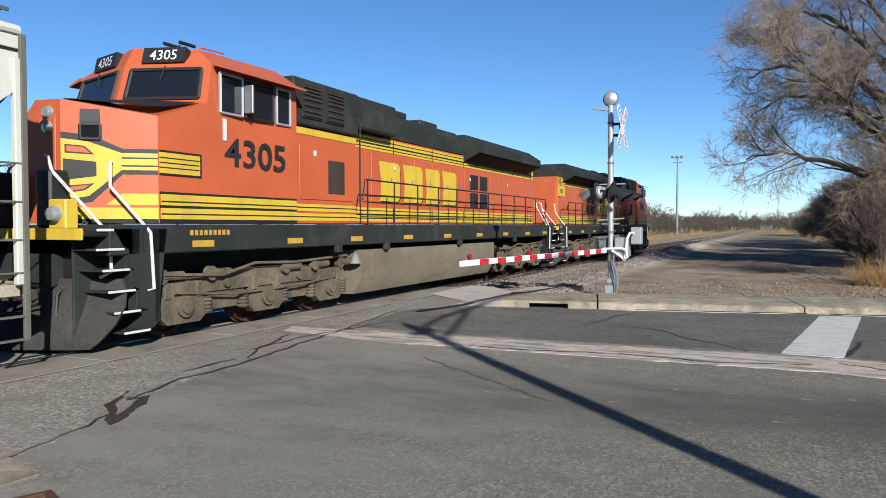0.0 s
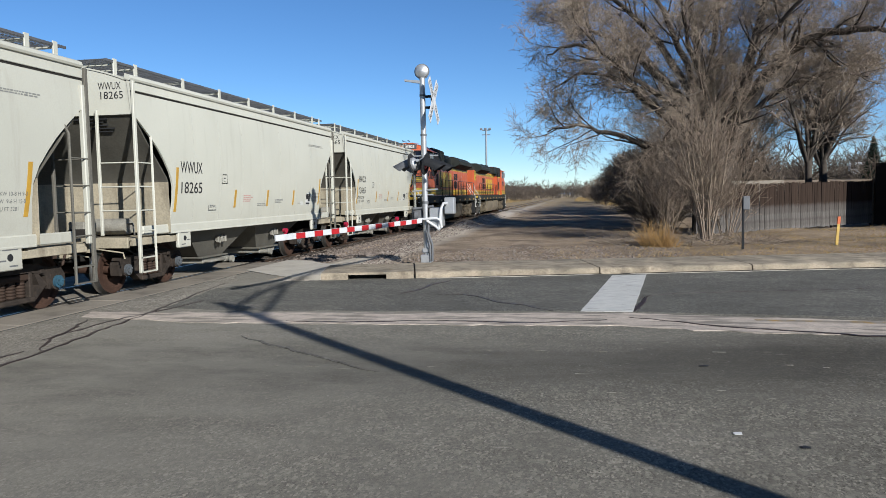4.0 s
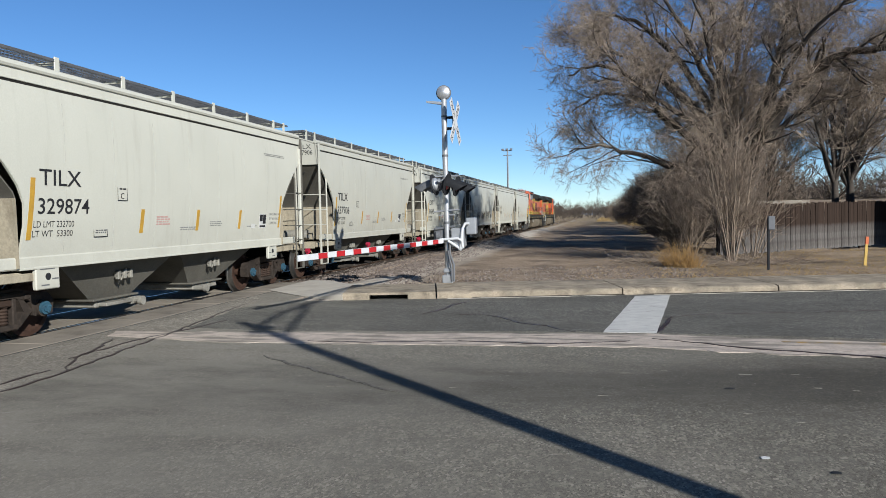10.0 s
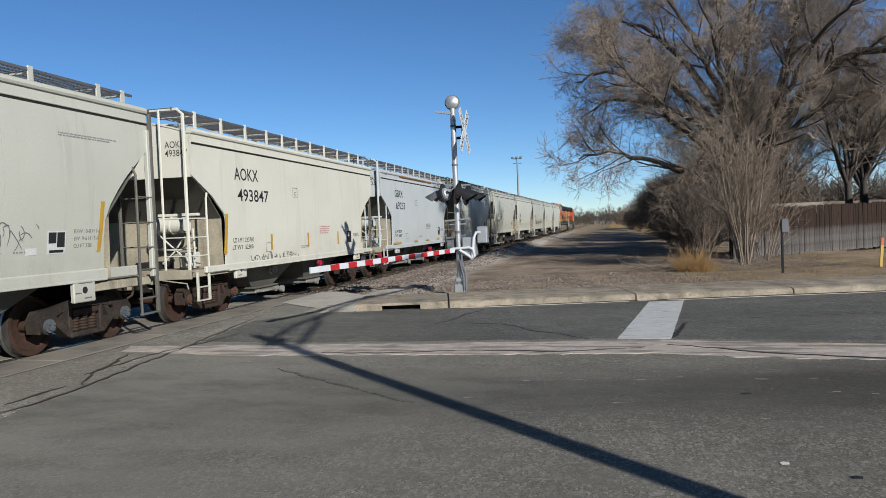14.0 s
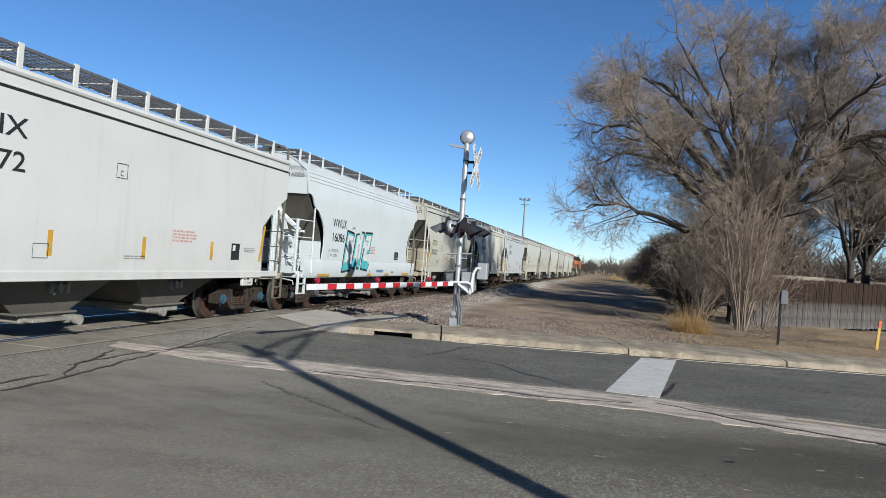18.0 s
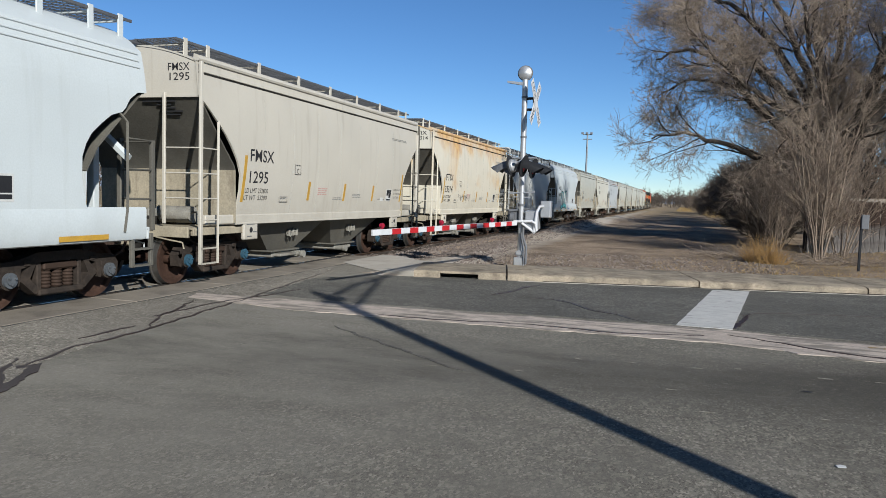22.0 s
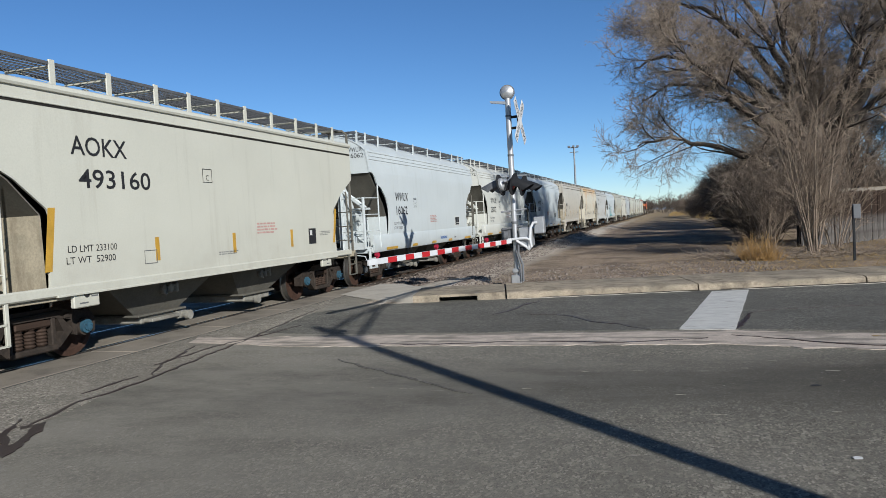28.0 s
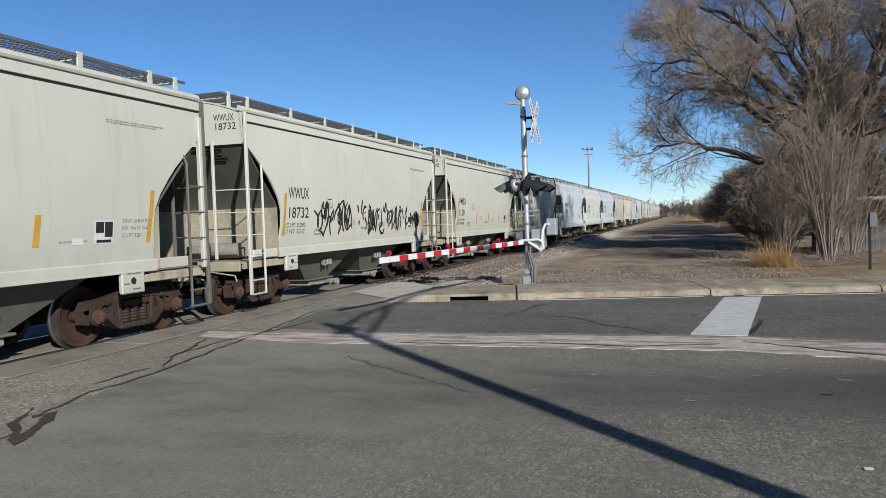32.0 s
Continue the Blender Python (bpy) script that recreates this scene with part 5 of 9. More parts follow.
def outline_mark(parent, kind, y, z, w, h, mat="black", t=0.012):
    g = G()
    x = half_width(kind, z + h / 2) + 0.004
    for (a, b, c, d) in ((y, y + w, z, z + t), (y, y + w, z + h - t, z + h), (y, y + t, z, z + h), (y + w - t, y + w, z, z + h)):
        g.add([(x, a, c), (x, b, c), (x, b, d), (x, a, d)], [(0, 1, 2, 3)])
    return link_mesh("stencil", g.mesh("stencil", 0, False), M[mat], parent)


def scrawl(parent, kind, y, z, w, h, mat, seed, letters_n, thick=0.022, label="black spray-paint scrawl"):
    """Spray-paint scribble: bent strokes in letter-like groups that spell nothing."""
    rnd = random.Random(seed)
    g = G()
    for i in range(letters_n):
        y0 = y + w * i / letters_n
        lw = w / letters_n
        for s in range(rnd.randint(2, 4)):
            p = [(y0 + rnd.uniform(-0.1, 1.1) * lw, z + rnd.uniform(-0.1, 1.05) * h)]
            for q in range(rnd.randint(1, 3)):
                p.append((min(max(p[-1][0] + rnd.uniform(-0.8, 0.9) * lw, y0 - 0.15 * lw), y0 + 1.2 * lw), z + rnd.uniform(-0.1, 1.1) * h))
            pts = [Vector((a, b, 0)) for a, b in p]
            fine = []
            for a, b in zip(pts[:-1], pts[1:]):
                bend = Vector((b.y - a.y, a.x - b.x, 0)) * rnd.uniform(-0.25, 0.25)
                for j in range(5):
                    t = j / 5
                    fine.append(a + (b - a) * t + bend * 4 * t * (1 - t))
            fine.append(pts[-1])
            l, r = [], []
            for j, q in enumerate(fine):
                d = (fine[min(j + 1, len(fine) - 1)] - fine[max(j - 1, 0)])
                d = d.normalized() if d.length else Vector((1, 0, 0))
                k = thick * (0.6 + 0.4 * math.sin(3.1 * j / len(fine)))
                for side, out in ((k, l), (-k, r)):
                    a, b = q.x - d.y * side, q.y + d.x * side
                    out.append((half_width(kind, b) + 0.005, a, b))
            g.sheet([l, r])
    return tagged(link_mesh("graffiti", g.mesh("graffiti", 0, False), M[mat], parent, label), kind="stuff")


def hopper(i, kind, paint, mark, number, label, lim=None, wt=None, caps=("truck", "cap_blue", "cap_blue"), spin=None, stripes="amber"):
    k = KINDS[kind]
    car = thing("hopper_wagon", label, "railway wagon", "hopper wagons of the train")
    P = M[paint]
    flip = Matrix.Diagonal((-1, 1, 1, 1))
    turn = Matrix.Translation((0, LB, 0)) @ Matrix.Rotation(math.pi, 4, "Z")
    for s in (0, 1):
        shared("side_sheet", ("side_sheet", kind), lambda: side_sheet(kind), P, car, "", turn if s else None)
        w = half_width(kind, sum(k["sill"]) / 2)
        def sill():
            g = G()
            if kind == "smooth":
                rows = [[(x, y, z) for y in (0.02, 3.0, 8.3, LB - 0.02)] for x, z in ((w - 0.08, 0.92), (w - 0.02, 0.94), (w + 0.012, 1.02), (w + 0.012, 1.40), (w - 0.01, 1.44))]
                return g.sheet(rows, 0.04)
            g.box(w - 0.05, w + 0.035, 0.30, LB - 0.30, k["sill"][0], k["sill"][1], 0.02)
            return g.box(w - 0.1, w + 0.055, 1.2, LB - 1.2, k["sill"][0] - 0.012, k["sill"][0] + 0.02, 0.006)
        shared("side_sill", ("side_sill", kind), sill, P, car, "", turn if s else None)
        def chord():
            we, ze = half_width(kind, k["eave"]), k["eave"]
            g = G()
            if kind == "smooth":
                for z in (3.58, 3.68, 3.79):
                    wz = half_width(kind, z)
                    g.tube([(wz, 0.1, z), (wz, LB - 0.1, z)], 0.018, 8)
                return g
            prof = [(we - 0.02, ze - 0.02), (we + 0.035, ze - 0.005), (we + 0.05, ze + 0.03), (we + 0.03, ze + 0.085), (we - 0.06, ze + 0.12), (we - 0.08, ze)]
            return g.prism(prof, 1, 0.0, LB)
        shared("top_chord", ("top_chord", kind), chord, P, car, "", turn if s else None)
        if kind != "smooth":
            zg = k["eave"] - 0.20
            # A thin dark strip paints the shadow line of the roof edge.
            def shadow_strip():
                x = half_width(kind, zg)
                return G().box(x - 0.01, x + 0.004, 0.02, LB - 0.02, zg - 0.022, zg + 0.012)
            def drip():
                x = half_width(kind, zg)
                return G().box(x - 0.01, x + 0.022, 0.02, LB - 0.02, zg + 0.014, zg + 0.04, 0.006)
            shared("eave_groove", ("eave_groove", kind), shadow_strip, M["under"], car, "dark strip painted as the roof edge's shadow", turn if s else None)
            shared("drip_edge", ("drip_edge", kind), drip, P, car, "", turn if s else None)
        shared("end_wall", ("end_wall", kind), lambda: end_wall(kind)[0], P if paint != "p_rust" else M["p_cream"], car, "", turn if s else None)
        # Slope colour holds the shade under the end wall.
        shared("slope_sheet", ("slope_sheet", kind), lambda: slope_sheet(kind), M["shade_grime"], car, "sloping end sheet, shade put into its dark paint", turn if s else None)
        shared("end_sheet", ("end_sheet", kind), lambda: slope_sheet(kind, True), P if kind == "smooth" or paint == "p_rust" else M["end_dirt"], car, "dusty upright end sheet", turn if s else None)
        shared("end_rigging", "end_rigging", end_rigging, M["under"], car, "dark draft gear and brake rods", turn if s else None)
        shared("platform", ("platform", kind), lambda: platform(kind), P if kind == "smooth" else M["end_dirt"], car, "", turn if s else None)
        shared("coupler", "coupler", coupler, M["truck_red"], car, "rusty knuckle coupler with air hose", turn if s else None)
        corner_ladder(kind, 1, P, car, turn if s else None)
        # Far-side ladders are painted dark because they stand in shade.
        corner_ladder(kind, -1, M["shade_grime"], car, turn if s else None)
        if kind != "smooth":
            pad = shared("jacking_pad", ("jacking_pad", kind), lambda: jacking_pad(kind), P, car, "", Matrix.Translation((0, LB, 0)) @ Matrix.Diagonal((1, -1, 1, 1)) if s else None)
            shared("lifting_eye", ("pad_eye", kind), lambda: pad_eye(kind), M["black"], pad, "black lifting eye")
            tagged(shared("pad_print", ("pad_print", kind), lambda: pad_print(kind), M["grey_text"], pad, "short stencilled lines"), kind="stuff")
        if kind == "smooth":
            shared("end_frame", "end_frame", end_frame, P, car, "", turn if s else None)
        tr = truck(car, 1.2 if not s else LB - 1.2, caps, spin)
        # Chute colour is dirt plus the shade below the sill.
        ch = shared("discharge_hopper", "chute", chute, M["shade_grime"], car, "dirty discharge hopper, darkened for shade", pose(0, 4.0, 0) if not s else pose(0, LB - 4.0, 0, 0, 0, 180))
        shared("outlet_gate", "outlet", outlet, M["dull"], ch, "outlet gate with capped pipe")
        for q in (1, -1):
            shared("vibrator_bracket", "bracket", bracket, M["dull"], ch, "", pose(q * 1.12, 0, 0.84, 0, 0, 0 if q > 0 else 180))
    shared("roof", ("roof", kind), lambda: roof_sheet(kind), P, car)
    shared("running_board", ("running_board", kind), lambda: running_board(kind), M["grating"], car, "dark steel grating walkway")
    for y in k["posts"]:
        for q in (0, 180):
            shared("walkway_post", ("board_post", kind), lambda: board_post(kind), P if paint != "p_rust" else M["p_cream"], car, "", pose(0, y, 0, 0, 0, q))
    if kind == "flat":
        for y in (1.5, 3.3, 5.1, 6.9, 8.7, 10.1):
            shared("hatch", "hatch", hatch, P, car, "", pose(0, y, k["crown"] + 0.02))
    else:
        shared("hatch", "trough", trough, P, car, "long trough hatch", pose(0, 0, k["crown"] - 0.12))
    shared("brake_gear", ("brake_gear", kind), lambda: brake_gear(kind), P if kind != "round" else M["dull"], car)
    if kind == "round":
        shared("corner_plate", ("corner_plate", kind), lambda: corner_plate(kind), P, car, "", Matrix.Translation((0, LB, 0)) @ Matrix.Diagonal((1, -1, 1, 1)))
        tagged(shared("slope_print", "slope_print", lambda: slope_print(kind), M["black"], car, "faded stencil lines"), kind="stuff")
        shared("hand_brake", "brake_wheel", brake_wheel, M["under"], car, "dark spoked hand brake wheel", pose(-0.75, LB + 0.08, 2.35, 0, 0, 180))
        shared("brake_stand", "brake_stand", lambda: G().box(-1.0, -0.92, LB - 0.12, LB - 0.02, 1.06, 3.3).box(-0.58, -0.50, LB - 0.12, LB - 0.02, 1.06, 3.3).box(-1.0, -0.5, LB - 0.1, LB - 0.04, 2.0, 2.06), M["under"], car)
        shared("air_reservoir", "air_reservoir", lambda: G().lathe([(0.0, -0.62), (0.14, -0.60), (0.21, -0.50), (0.21, 0.50), (0.14, 0.60), (0.0, 0.62)], (-0.72, LB - 0.62, 1.36), 0, 16), M["under"], car, "dark air reservoir")
        shared("brake_cylinder", "brake_cylinder", lambda: G().disc((-1.18, LB - 0.30, 1.75), 1, 0.17, 0.40, 14).box(-1.30, -1.06, LB - 0.36, LB - 0.24, 1.06, 1.62, 0.01), M["under"], car, "dark brake cylinder on its bracket")
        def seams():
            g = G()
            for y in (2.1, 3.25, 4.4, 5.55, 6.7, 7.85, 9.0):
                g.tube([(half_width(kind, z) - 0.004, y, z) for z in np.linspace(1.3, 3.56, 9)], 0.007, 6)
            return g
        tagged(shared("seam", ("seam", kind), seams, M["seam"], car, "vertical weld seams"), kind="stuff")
    shared("centre_sill", "centre_sill", lambda: G().box(-0.24, 0.24, 0.5, LB - 0.5, 0.80, 1.22, 0.02), M["under"], car)
    # markings on the near side
    if kind == "round":
        lettering(car, kind, mark, 1.55, 2.32, 0.34, bold=0.007, width=0.88, name="reporting_mark")
        lettering(car, kind, number, 1.51, 1.90, 0.33, bold=0.007, width=0.185 * len(number), name="wagon_number")
        if lim:
            lettering(car, kind, "LD LMT " + lim, 1.45, 1.70, 0.135, width=0.84, name="load_mark")
            lettering(car, kind, "LT WT  " + wt, 1.43, 1.56, 0.135, width=0.84, name="load_mark")
        flat_bar(car, kind, 1.33, 1.42, 1.52, 2.42, "stripe", "reflector_stripe", slant=0.06)
        flat_bar(car, kind, LB - 1.45, LB - 1.36, 1.55, 2.36, "stripe", "reflector_stripe", slant=0.08)
        for y in (3.95, 5.80, 7.58):
            flat_bar(car, kind, y, y + 0.10, 1.56, 1.98, "stripe", "reflector_stripe", slant=0.03)
        outline_mark(car, kind, 3.31, 2.12, 0.26, 0.28)
        small_print(car, kind, 3.36, 2.31, 1, 0.16, 0.025, "black", 3)
        lettering(car, kind, "C", 3.39, 2.15, 0.15, name="stencil")
        small_print(car, kind, 4.45, 1.83, 4, 0.45, 0.026, "red_text", i)
        small_print(car, kind, 5.25, 1.62, 2, 0.55, 0.022, "faint_text", i + 50)
        small_print(car, kind, 6.35, 1.72, 3, 0.5, 0.022, "faint_text", i + 90)
        small_print(car, kind, 8.0, 1.60, 1, 0.5, 0.022, "faint_text", i + 20)
        outline_mark(car, kind, 2.75, 1.52, 0.34, 0.17)
        small_print(car, kind, 2.80, 1.62, 2, 0.24, 0.02, "grey_text", i + 7)
        flat_bar(car, kind, 8.62, 8.98, 1.56, 1.90, "white_text", "data_panel")
        flat_bar(car, kind, 8.64, 8.79, 1.72, 1.88, "black", "data_panel", 0.008)
        flat_bar(car, kind, 8.81, 8.96, 1.66, 1.88, "black", "data_panel", 0.008)
        flat_bar(car, kind, 8.66, 8.94, 1.58, 1.62, "black", "data_panel", 0.008)
        flat_bar(car, kind, 8.22, 8.42, 1.56, 1.66, "white_text", "data_panel")
        lettering(car, kind, "EXW 10-8 H 9-3", 9.15, 1.86, 0.085, "grey_text", name="size_mark")
        lettering(car, kind, "EW  9-6 H 15-0", 9.15, 1.75, 0.085, "grey_text", name="size_mark")
        lettering(car, kind, "CU FT 3281", 9.15, 1.64, 0.085, "grey_text", name="size_mark")
        small_print(car, kind, 8.9, 3.36, 2, 1.3, 0.02, "faint_text", i + 70)
    elif kind == "flat":
        lettering(car, kind, mark, 1.66, 2.96, 0.39, bold=0.009, width=1.11, name="reporting_mark")
        lettering(car, kind, number, 1.76, 2.49, 0.39, bold=0.009, width=0.25 * len(number), name="wagon_number")
        if lim:
            lettering(car, kind, "LD LMT " + lim, 1.46, 1.57, 0.14, bold=0.0, width=0.95, name="load_mark")
            lettering(car, kind, "LT WT  " + wt, 1.42, 1.41, 0.14, bold=0.0, width=0.95, name="load_mark")
        outline_mark(car, kind, 4.66, 2.66, 0.28, 0.25)
        lettering(car, kind, "C", 4.75, 2.70, 0.14, name="stencil")
        if stripes == "amber":
            flat_bar(car, kind, 1.06, 1.18, 1.33, 2.2, "stripe", "reflector_stripe", slant=0.12)
            flat_bar(car, kind, 9.80, 9.90, 1.34, 2.18, "stripe", "reflector_stripe", slant=0.18)
            for y in (3.27, 5.47, 7.70):
                flat_bar(car, kind, y, y + 0.1, 1.34, 1.72, "stripe", "reflector_stripe")
        else:
            for y in (1.2, 4.2, 6.2, 8.2, 10.0):
                flat_bar(car, kind, y, y + (0.95 if y < 2 else 0.42), 1.125, 1.20, "stripe", "reflector_stripe", 0.045)
        small_print(car, kind, 6.35, 1.86, 4, 0.75, 0.035, "red_text" if number != "69253" else "faint_text", i)
        small_print(car, kind, 5.0, 1.36, 2, 0.6, 0.022, "faint_text", i + 31)
        small_print(car, kind, 9.1, 1.62, 3, 0.55, 0.022, "faint_text", i + 32)
        flat_bar(car, kind, 8.55, 8.90, 1.36, 1.72, "black", "data_panel")
        flat_bar(car, kind, 8.60, 8.71, 1.56, 1.68, "white_text", "data_panel", 0.008)
        outline_mark(car, kind, 3.0, 1.30, 0.3, 0.22, "grey_text")
    else:
        lettering(car, kind, mark, 1.87, 2.42, 0.36, bold=0.016, width=1.12, name="reporting_mark")
        lettering(car, kind, number, 1.84, 2.00, 0.36, bold=0.016, width=0.21 * len(number), name="wagon_number")
        if lim:
            lettering(car, kind, "LD LMT " + lim, 1.66, 1.69, 0.12, "grey_text", name="load_mark")
            lettering(car, kind, "LT WT  " + wt, 1.64, 1.55, 0.12, "grey_text", name="load_mark")
        outline_mark(car, kind, 3.50, 2.22, 0.26, 0.30)
        lettering(car, kind, "C", 3.575, 2.25, 0.15, name="stencil")
        small_print(car, kind, 3.55, 2.46, 1, 0.16, 0.025, "black", 3)
        outline_mark(car, kind, 2.62, 1.14, 0.22, 0.16, "grey_text", 0.016)
        small_print(car, kind, 5.15, 1.92, 5, 0.75, 0.03, "red_text", i)
        flat_bar(car, kind, 8.17, 8.72, 1.52, 1.87, "white_text", "data_panel")
        flat_bar(car, kind, 8.20, 8.43, 1.63, 1.84, "black", "data_panel", 0.008)
        flat_bar(car, kind, 8.46, 8.69, 1.63, 1.84, "black", "data_panel", 0.008)
        flat_bar(car, kind, 8.20, 8.69, 1.55, 1.61, "black", "data_panel", 0.008)
        for y in (0.95, 3.2, 5.2, 7.17, 9.40):
            flat_bar(car, kind, y, y + (0.9 if y < 2 or y > 9 else 0.46), 0.97, 1.045, "stripe", "reflector_stripe", 0.016)
        small_print(car, kind, 8.4, 1.20, 3, 0.45, 0.03, "grey_text", i + 5)
        flat_bar(car, kind, 7.95, 8.17, 1.06, 1.11, "grey_text", "data_panel", 0.016)
        g = G()
        for j in range(10):
            y = 6.17 + j * 0.08
            x = 1.60 + 0.017
            g.add([(x, y, 1.08), (x, y + 0.055, 1.08), (x, y + 0.055, 1.17), (x, y, 1.17)], [(0, 1, 2, 3)])
        tagged(link_mesh("maker_mark", g.mesh("maker_mark", 0, False), blue_mark(), car, "plain blue lettering bars"), kind="stuff")
        outline_mark(car, kind, 5.86, 1.06, 0.18, 0.16, "grey_text", 0.012)
    # mark on the end wall
    for s, zz in ((mark, 3.78 if kind != "flat" else 3.50), (number, 3.61 if kind != "flat" else 3.33)):
        vs, fs = letters(s, 0.19, 0.003)
        wd = max(a for a, b in vs)
        g = G().add([(0.93 + a * (0.5 if len(s) > 4 else 0.46) / wd, 0.011, zz + b + 0.02) for a, b in vs], fs)
        link_mesh("end_mark", g.mesh("end_mark", 0, False), M["black"], car)
    return car


BLUE = []
def blue_mark():
    if not BLUE:
        BLUE.append(surface("blue_lettering", (0.06, 0.16, 0.42), 0.2, 40, 4, 0.6, bump=0))
    return BLUE[0]


def mirrored(g):
    g.v = [(-x, y, z) for x, y, z in g.v]
    g.f = [f[::-1] for f in g.f]
    return g


def build_hoppers():
    P = {
        "p_grey": car_paint("pale_grey_wagon_paint", (0.651, 0.642, 0.549)),
        "p_grey2": car_paint("putty_grey_wagon_paint", (0.586, 0.577, 0.493), dirt=0.5),
        "p_tan": car_paint("sandy_grey_wagon_paint", (0.632, 0.591, 0.502), dirt=0.5),
        "p_blue": car_paint("cool_grey_wagon_paint", (0.605, 0.632, 0.632), rust=0.0),
        "p_cream": car_paint("cream_wagon_paint", (0.763, 0.735, 0.623), dirt=0.4),
        "p_white": car_paint("white_wagon_paint", (0.744, 0.752, 0.690), dirt=0.26),
        "p_rust": car_paint("rusting_cream_wagon_paint", (0.8, 0.744, 0.605), rust=0.95, dirt=0.5),
        "p_pale_blue": car_paint("pale_blue_white_wagon_paint", (0.66, 0.711, 0.712), dirt=0.24),
        "p_silver": car_paint("silver_grey_wagon_paint", (0.651, 0.651, 0.614), dirt=0.3),
    }
    M.update(P)
    B, R, Y = ("truck", "cap_blue", "cap_blue"), ("truck_red", "cap_brown", "cap_brown"), ("truck", "cap_grey", "cap_grey")
    X = ("truck", "cap_blue", "cap_brown")
    rows = [
        ("round", "p_grey", "HWCX", "13665", "pale grey covered hopper wagon, clean curved sides", "231900", "54100", B),
        ("round", "p_grey", "WWUX", "18265", "pale grey covered hopper wagon with red warning print", None, None, Y),
        ("round", "p_grey2", "TILX", "335137", "putty grey covered hopper wagon with black graffiti tags", "232400", "53600", B),
        ("round", "p_grey", "CBFX", "306845", "pale grey covered hopper wagon with blue axle caps", "232400", "53600", B),
        ("round", "p_grey2", "TILX", "337906", "putty grey covered hopper wagon with shade-dark ends", "232700", "53300", B),
        ("round", "p_grey", "TILX", "329874", "pale grey covered hopper wagon with amber stripes", "232700", "53300", B),
        ("flat", "p_blue", "GBRX", "69253", "cool grey flat-sided hopper wagon with rust along its eaves", "202200", "83500", R),
        ("flat", "p_cream", "AOKX", "493847", "cream flat-sided hopper wagon with white end ladders", "233700", "52300", R),
        ("round", "p_grey2", "TILX", "333672", "putty grey covered hopper wagon with a faint chalk scribble", None, None, Y),
        ("smooth", "p_pale_blue", "WWUX", "16086", "bluish white smooth-sided hopper wagon with turquoise graffiti", "233100", "52900", Y),
        ("flat", "p_silver", "FTIX", "2372", "silver grey flat-sided hopper wagon with amber stripes", "233700", "52300", B),
        ("round", "p_rust", "FTIX", "33314", "cream covered hopper wagon with heavy orange rust stains", "233600", "52400", X),
        ("round", "p_tan", "FMSX", "1295", "sandy grey covered hopper wagon with crooked lettering", "232800", "53200", B),
        ("smooth", "p_pale_blue", "WWUX", "16095", "bluish white smooth-sided hopper wagon, clean", "232800", "53200", Y),
        ("smooth", "p_white", "WWUX", "25072", "white smooth-sided hopper wagon with a yellow-striped sill", "232400", "53600", ("truck", "cap_brown", "cap_blue")),
        ("smooth", "p_pale_blue", "WWUX", "16062", "bluish white smooth-sided hopper wagon with square lettering", "232800", "53200", Y),
        ("flat", "p_grey", "AOKX", "493160", "pale grey flat-sided hopper wagon with a looped ladder", "233100", "52900", B),
        ("round", "p_grey", "FMSX", "1120", "pale grey covered hopper wagon with bright blue axle caps", "232600", "53400", B),
        ("round", "p_grey", "WWUX", "18732", "pale grey covered hopper wagon with wide black graffiti", "232000", "53510", R),
        ("round", "p_grey2", "TILX", "331508", "putty grey covered hopper wagon at the end of view", None, None, R),
        ("round", "p_grey", "CBFX", "306112", "pale grey covered hopper wagon behind the others", None, None, B),
    ]
    out = []
    for i, (kind, paint, mark, number, label, lim, wt, caps) in enumerate(rows):
        off = -PITCH * i + {7: 0.05, 10: 0.02, 12: -0.20, 13: -0.22, 15: 0.05, 16: 0.23, 17: 0.37, 18: 0.45, 19: 0.45, 20: 0.45}.get(i, -0.12)
        car = hopper(i, kind, paint, mark, number, label, lim, wt, caps, off, "yellow" if mark == "GBRX" else "amber")
        if number == "335137":
            scrawl(car, kind, 2.9, 1.50, 1.2, 0.56, "black", 5, 5, 0.03), scrawl(car, kind, 4.8, 1.52, 1.2, 0.52, "black", 6, 5, 0.03), scrawl(car, kind, 6.9, 1.52, 1.3, 0.56, "black", 7, 4, 0.03)
        if number == "18732":
            scrawl(car, kind, 2.7, 1.52, 2.1, 0.72, "black", 15, 7, 0.034), scrawl(car, kind, 5.0, 1.50, 1.8, 0.80, "black", 16, 7, 0.036), scrawl(car, kind, 7.0, 1.54, 1.7, 0.62, "black", 17, 8, 0.028), scrawl(car, kind, 8.8, 1.56, 0.8, 0.46, "black", 18, 4, 0.026)
        if number == "16086":
            block_graffiti(car, kind)
        if number == "33314":
            scrawl(car, kind, 3.3, 1.60, 1.6, 0.22, "grey_text", 25, 7, 0.010, "thin grey pen scrawl")
        if number == "333672":
            scrawl(car, kind, 7.6, 1.6, 0.8, 0.4, "grey_text", 29, 3, 0.008, "thin grey pen scrawl")
        if mark == "AOKX" and number == "493847":
            scrawl(car, kind, 2.2, 1.12, 2.6, 0.14, "grey_text", 33, 12, 0.010, "faint grey scrawl along the sill")
        if mark == "GBRX":
            rust_eave(car)
        out.append((car, off))
    return out


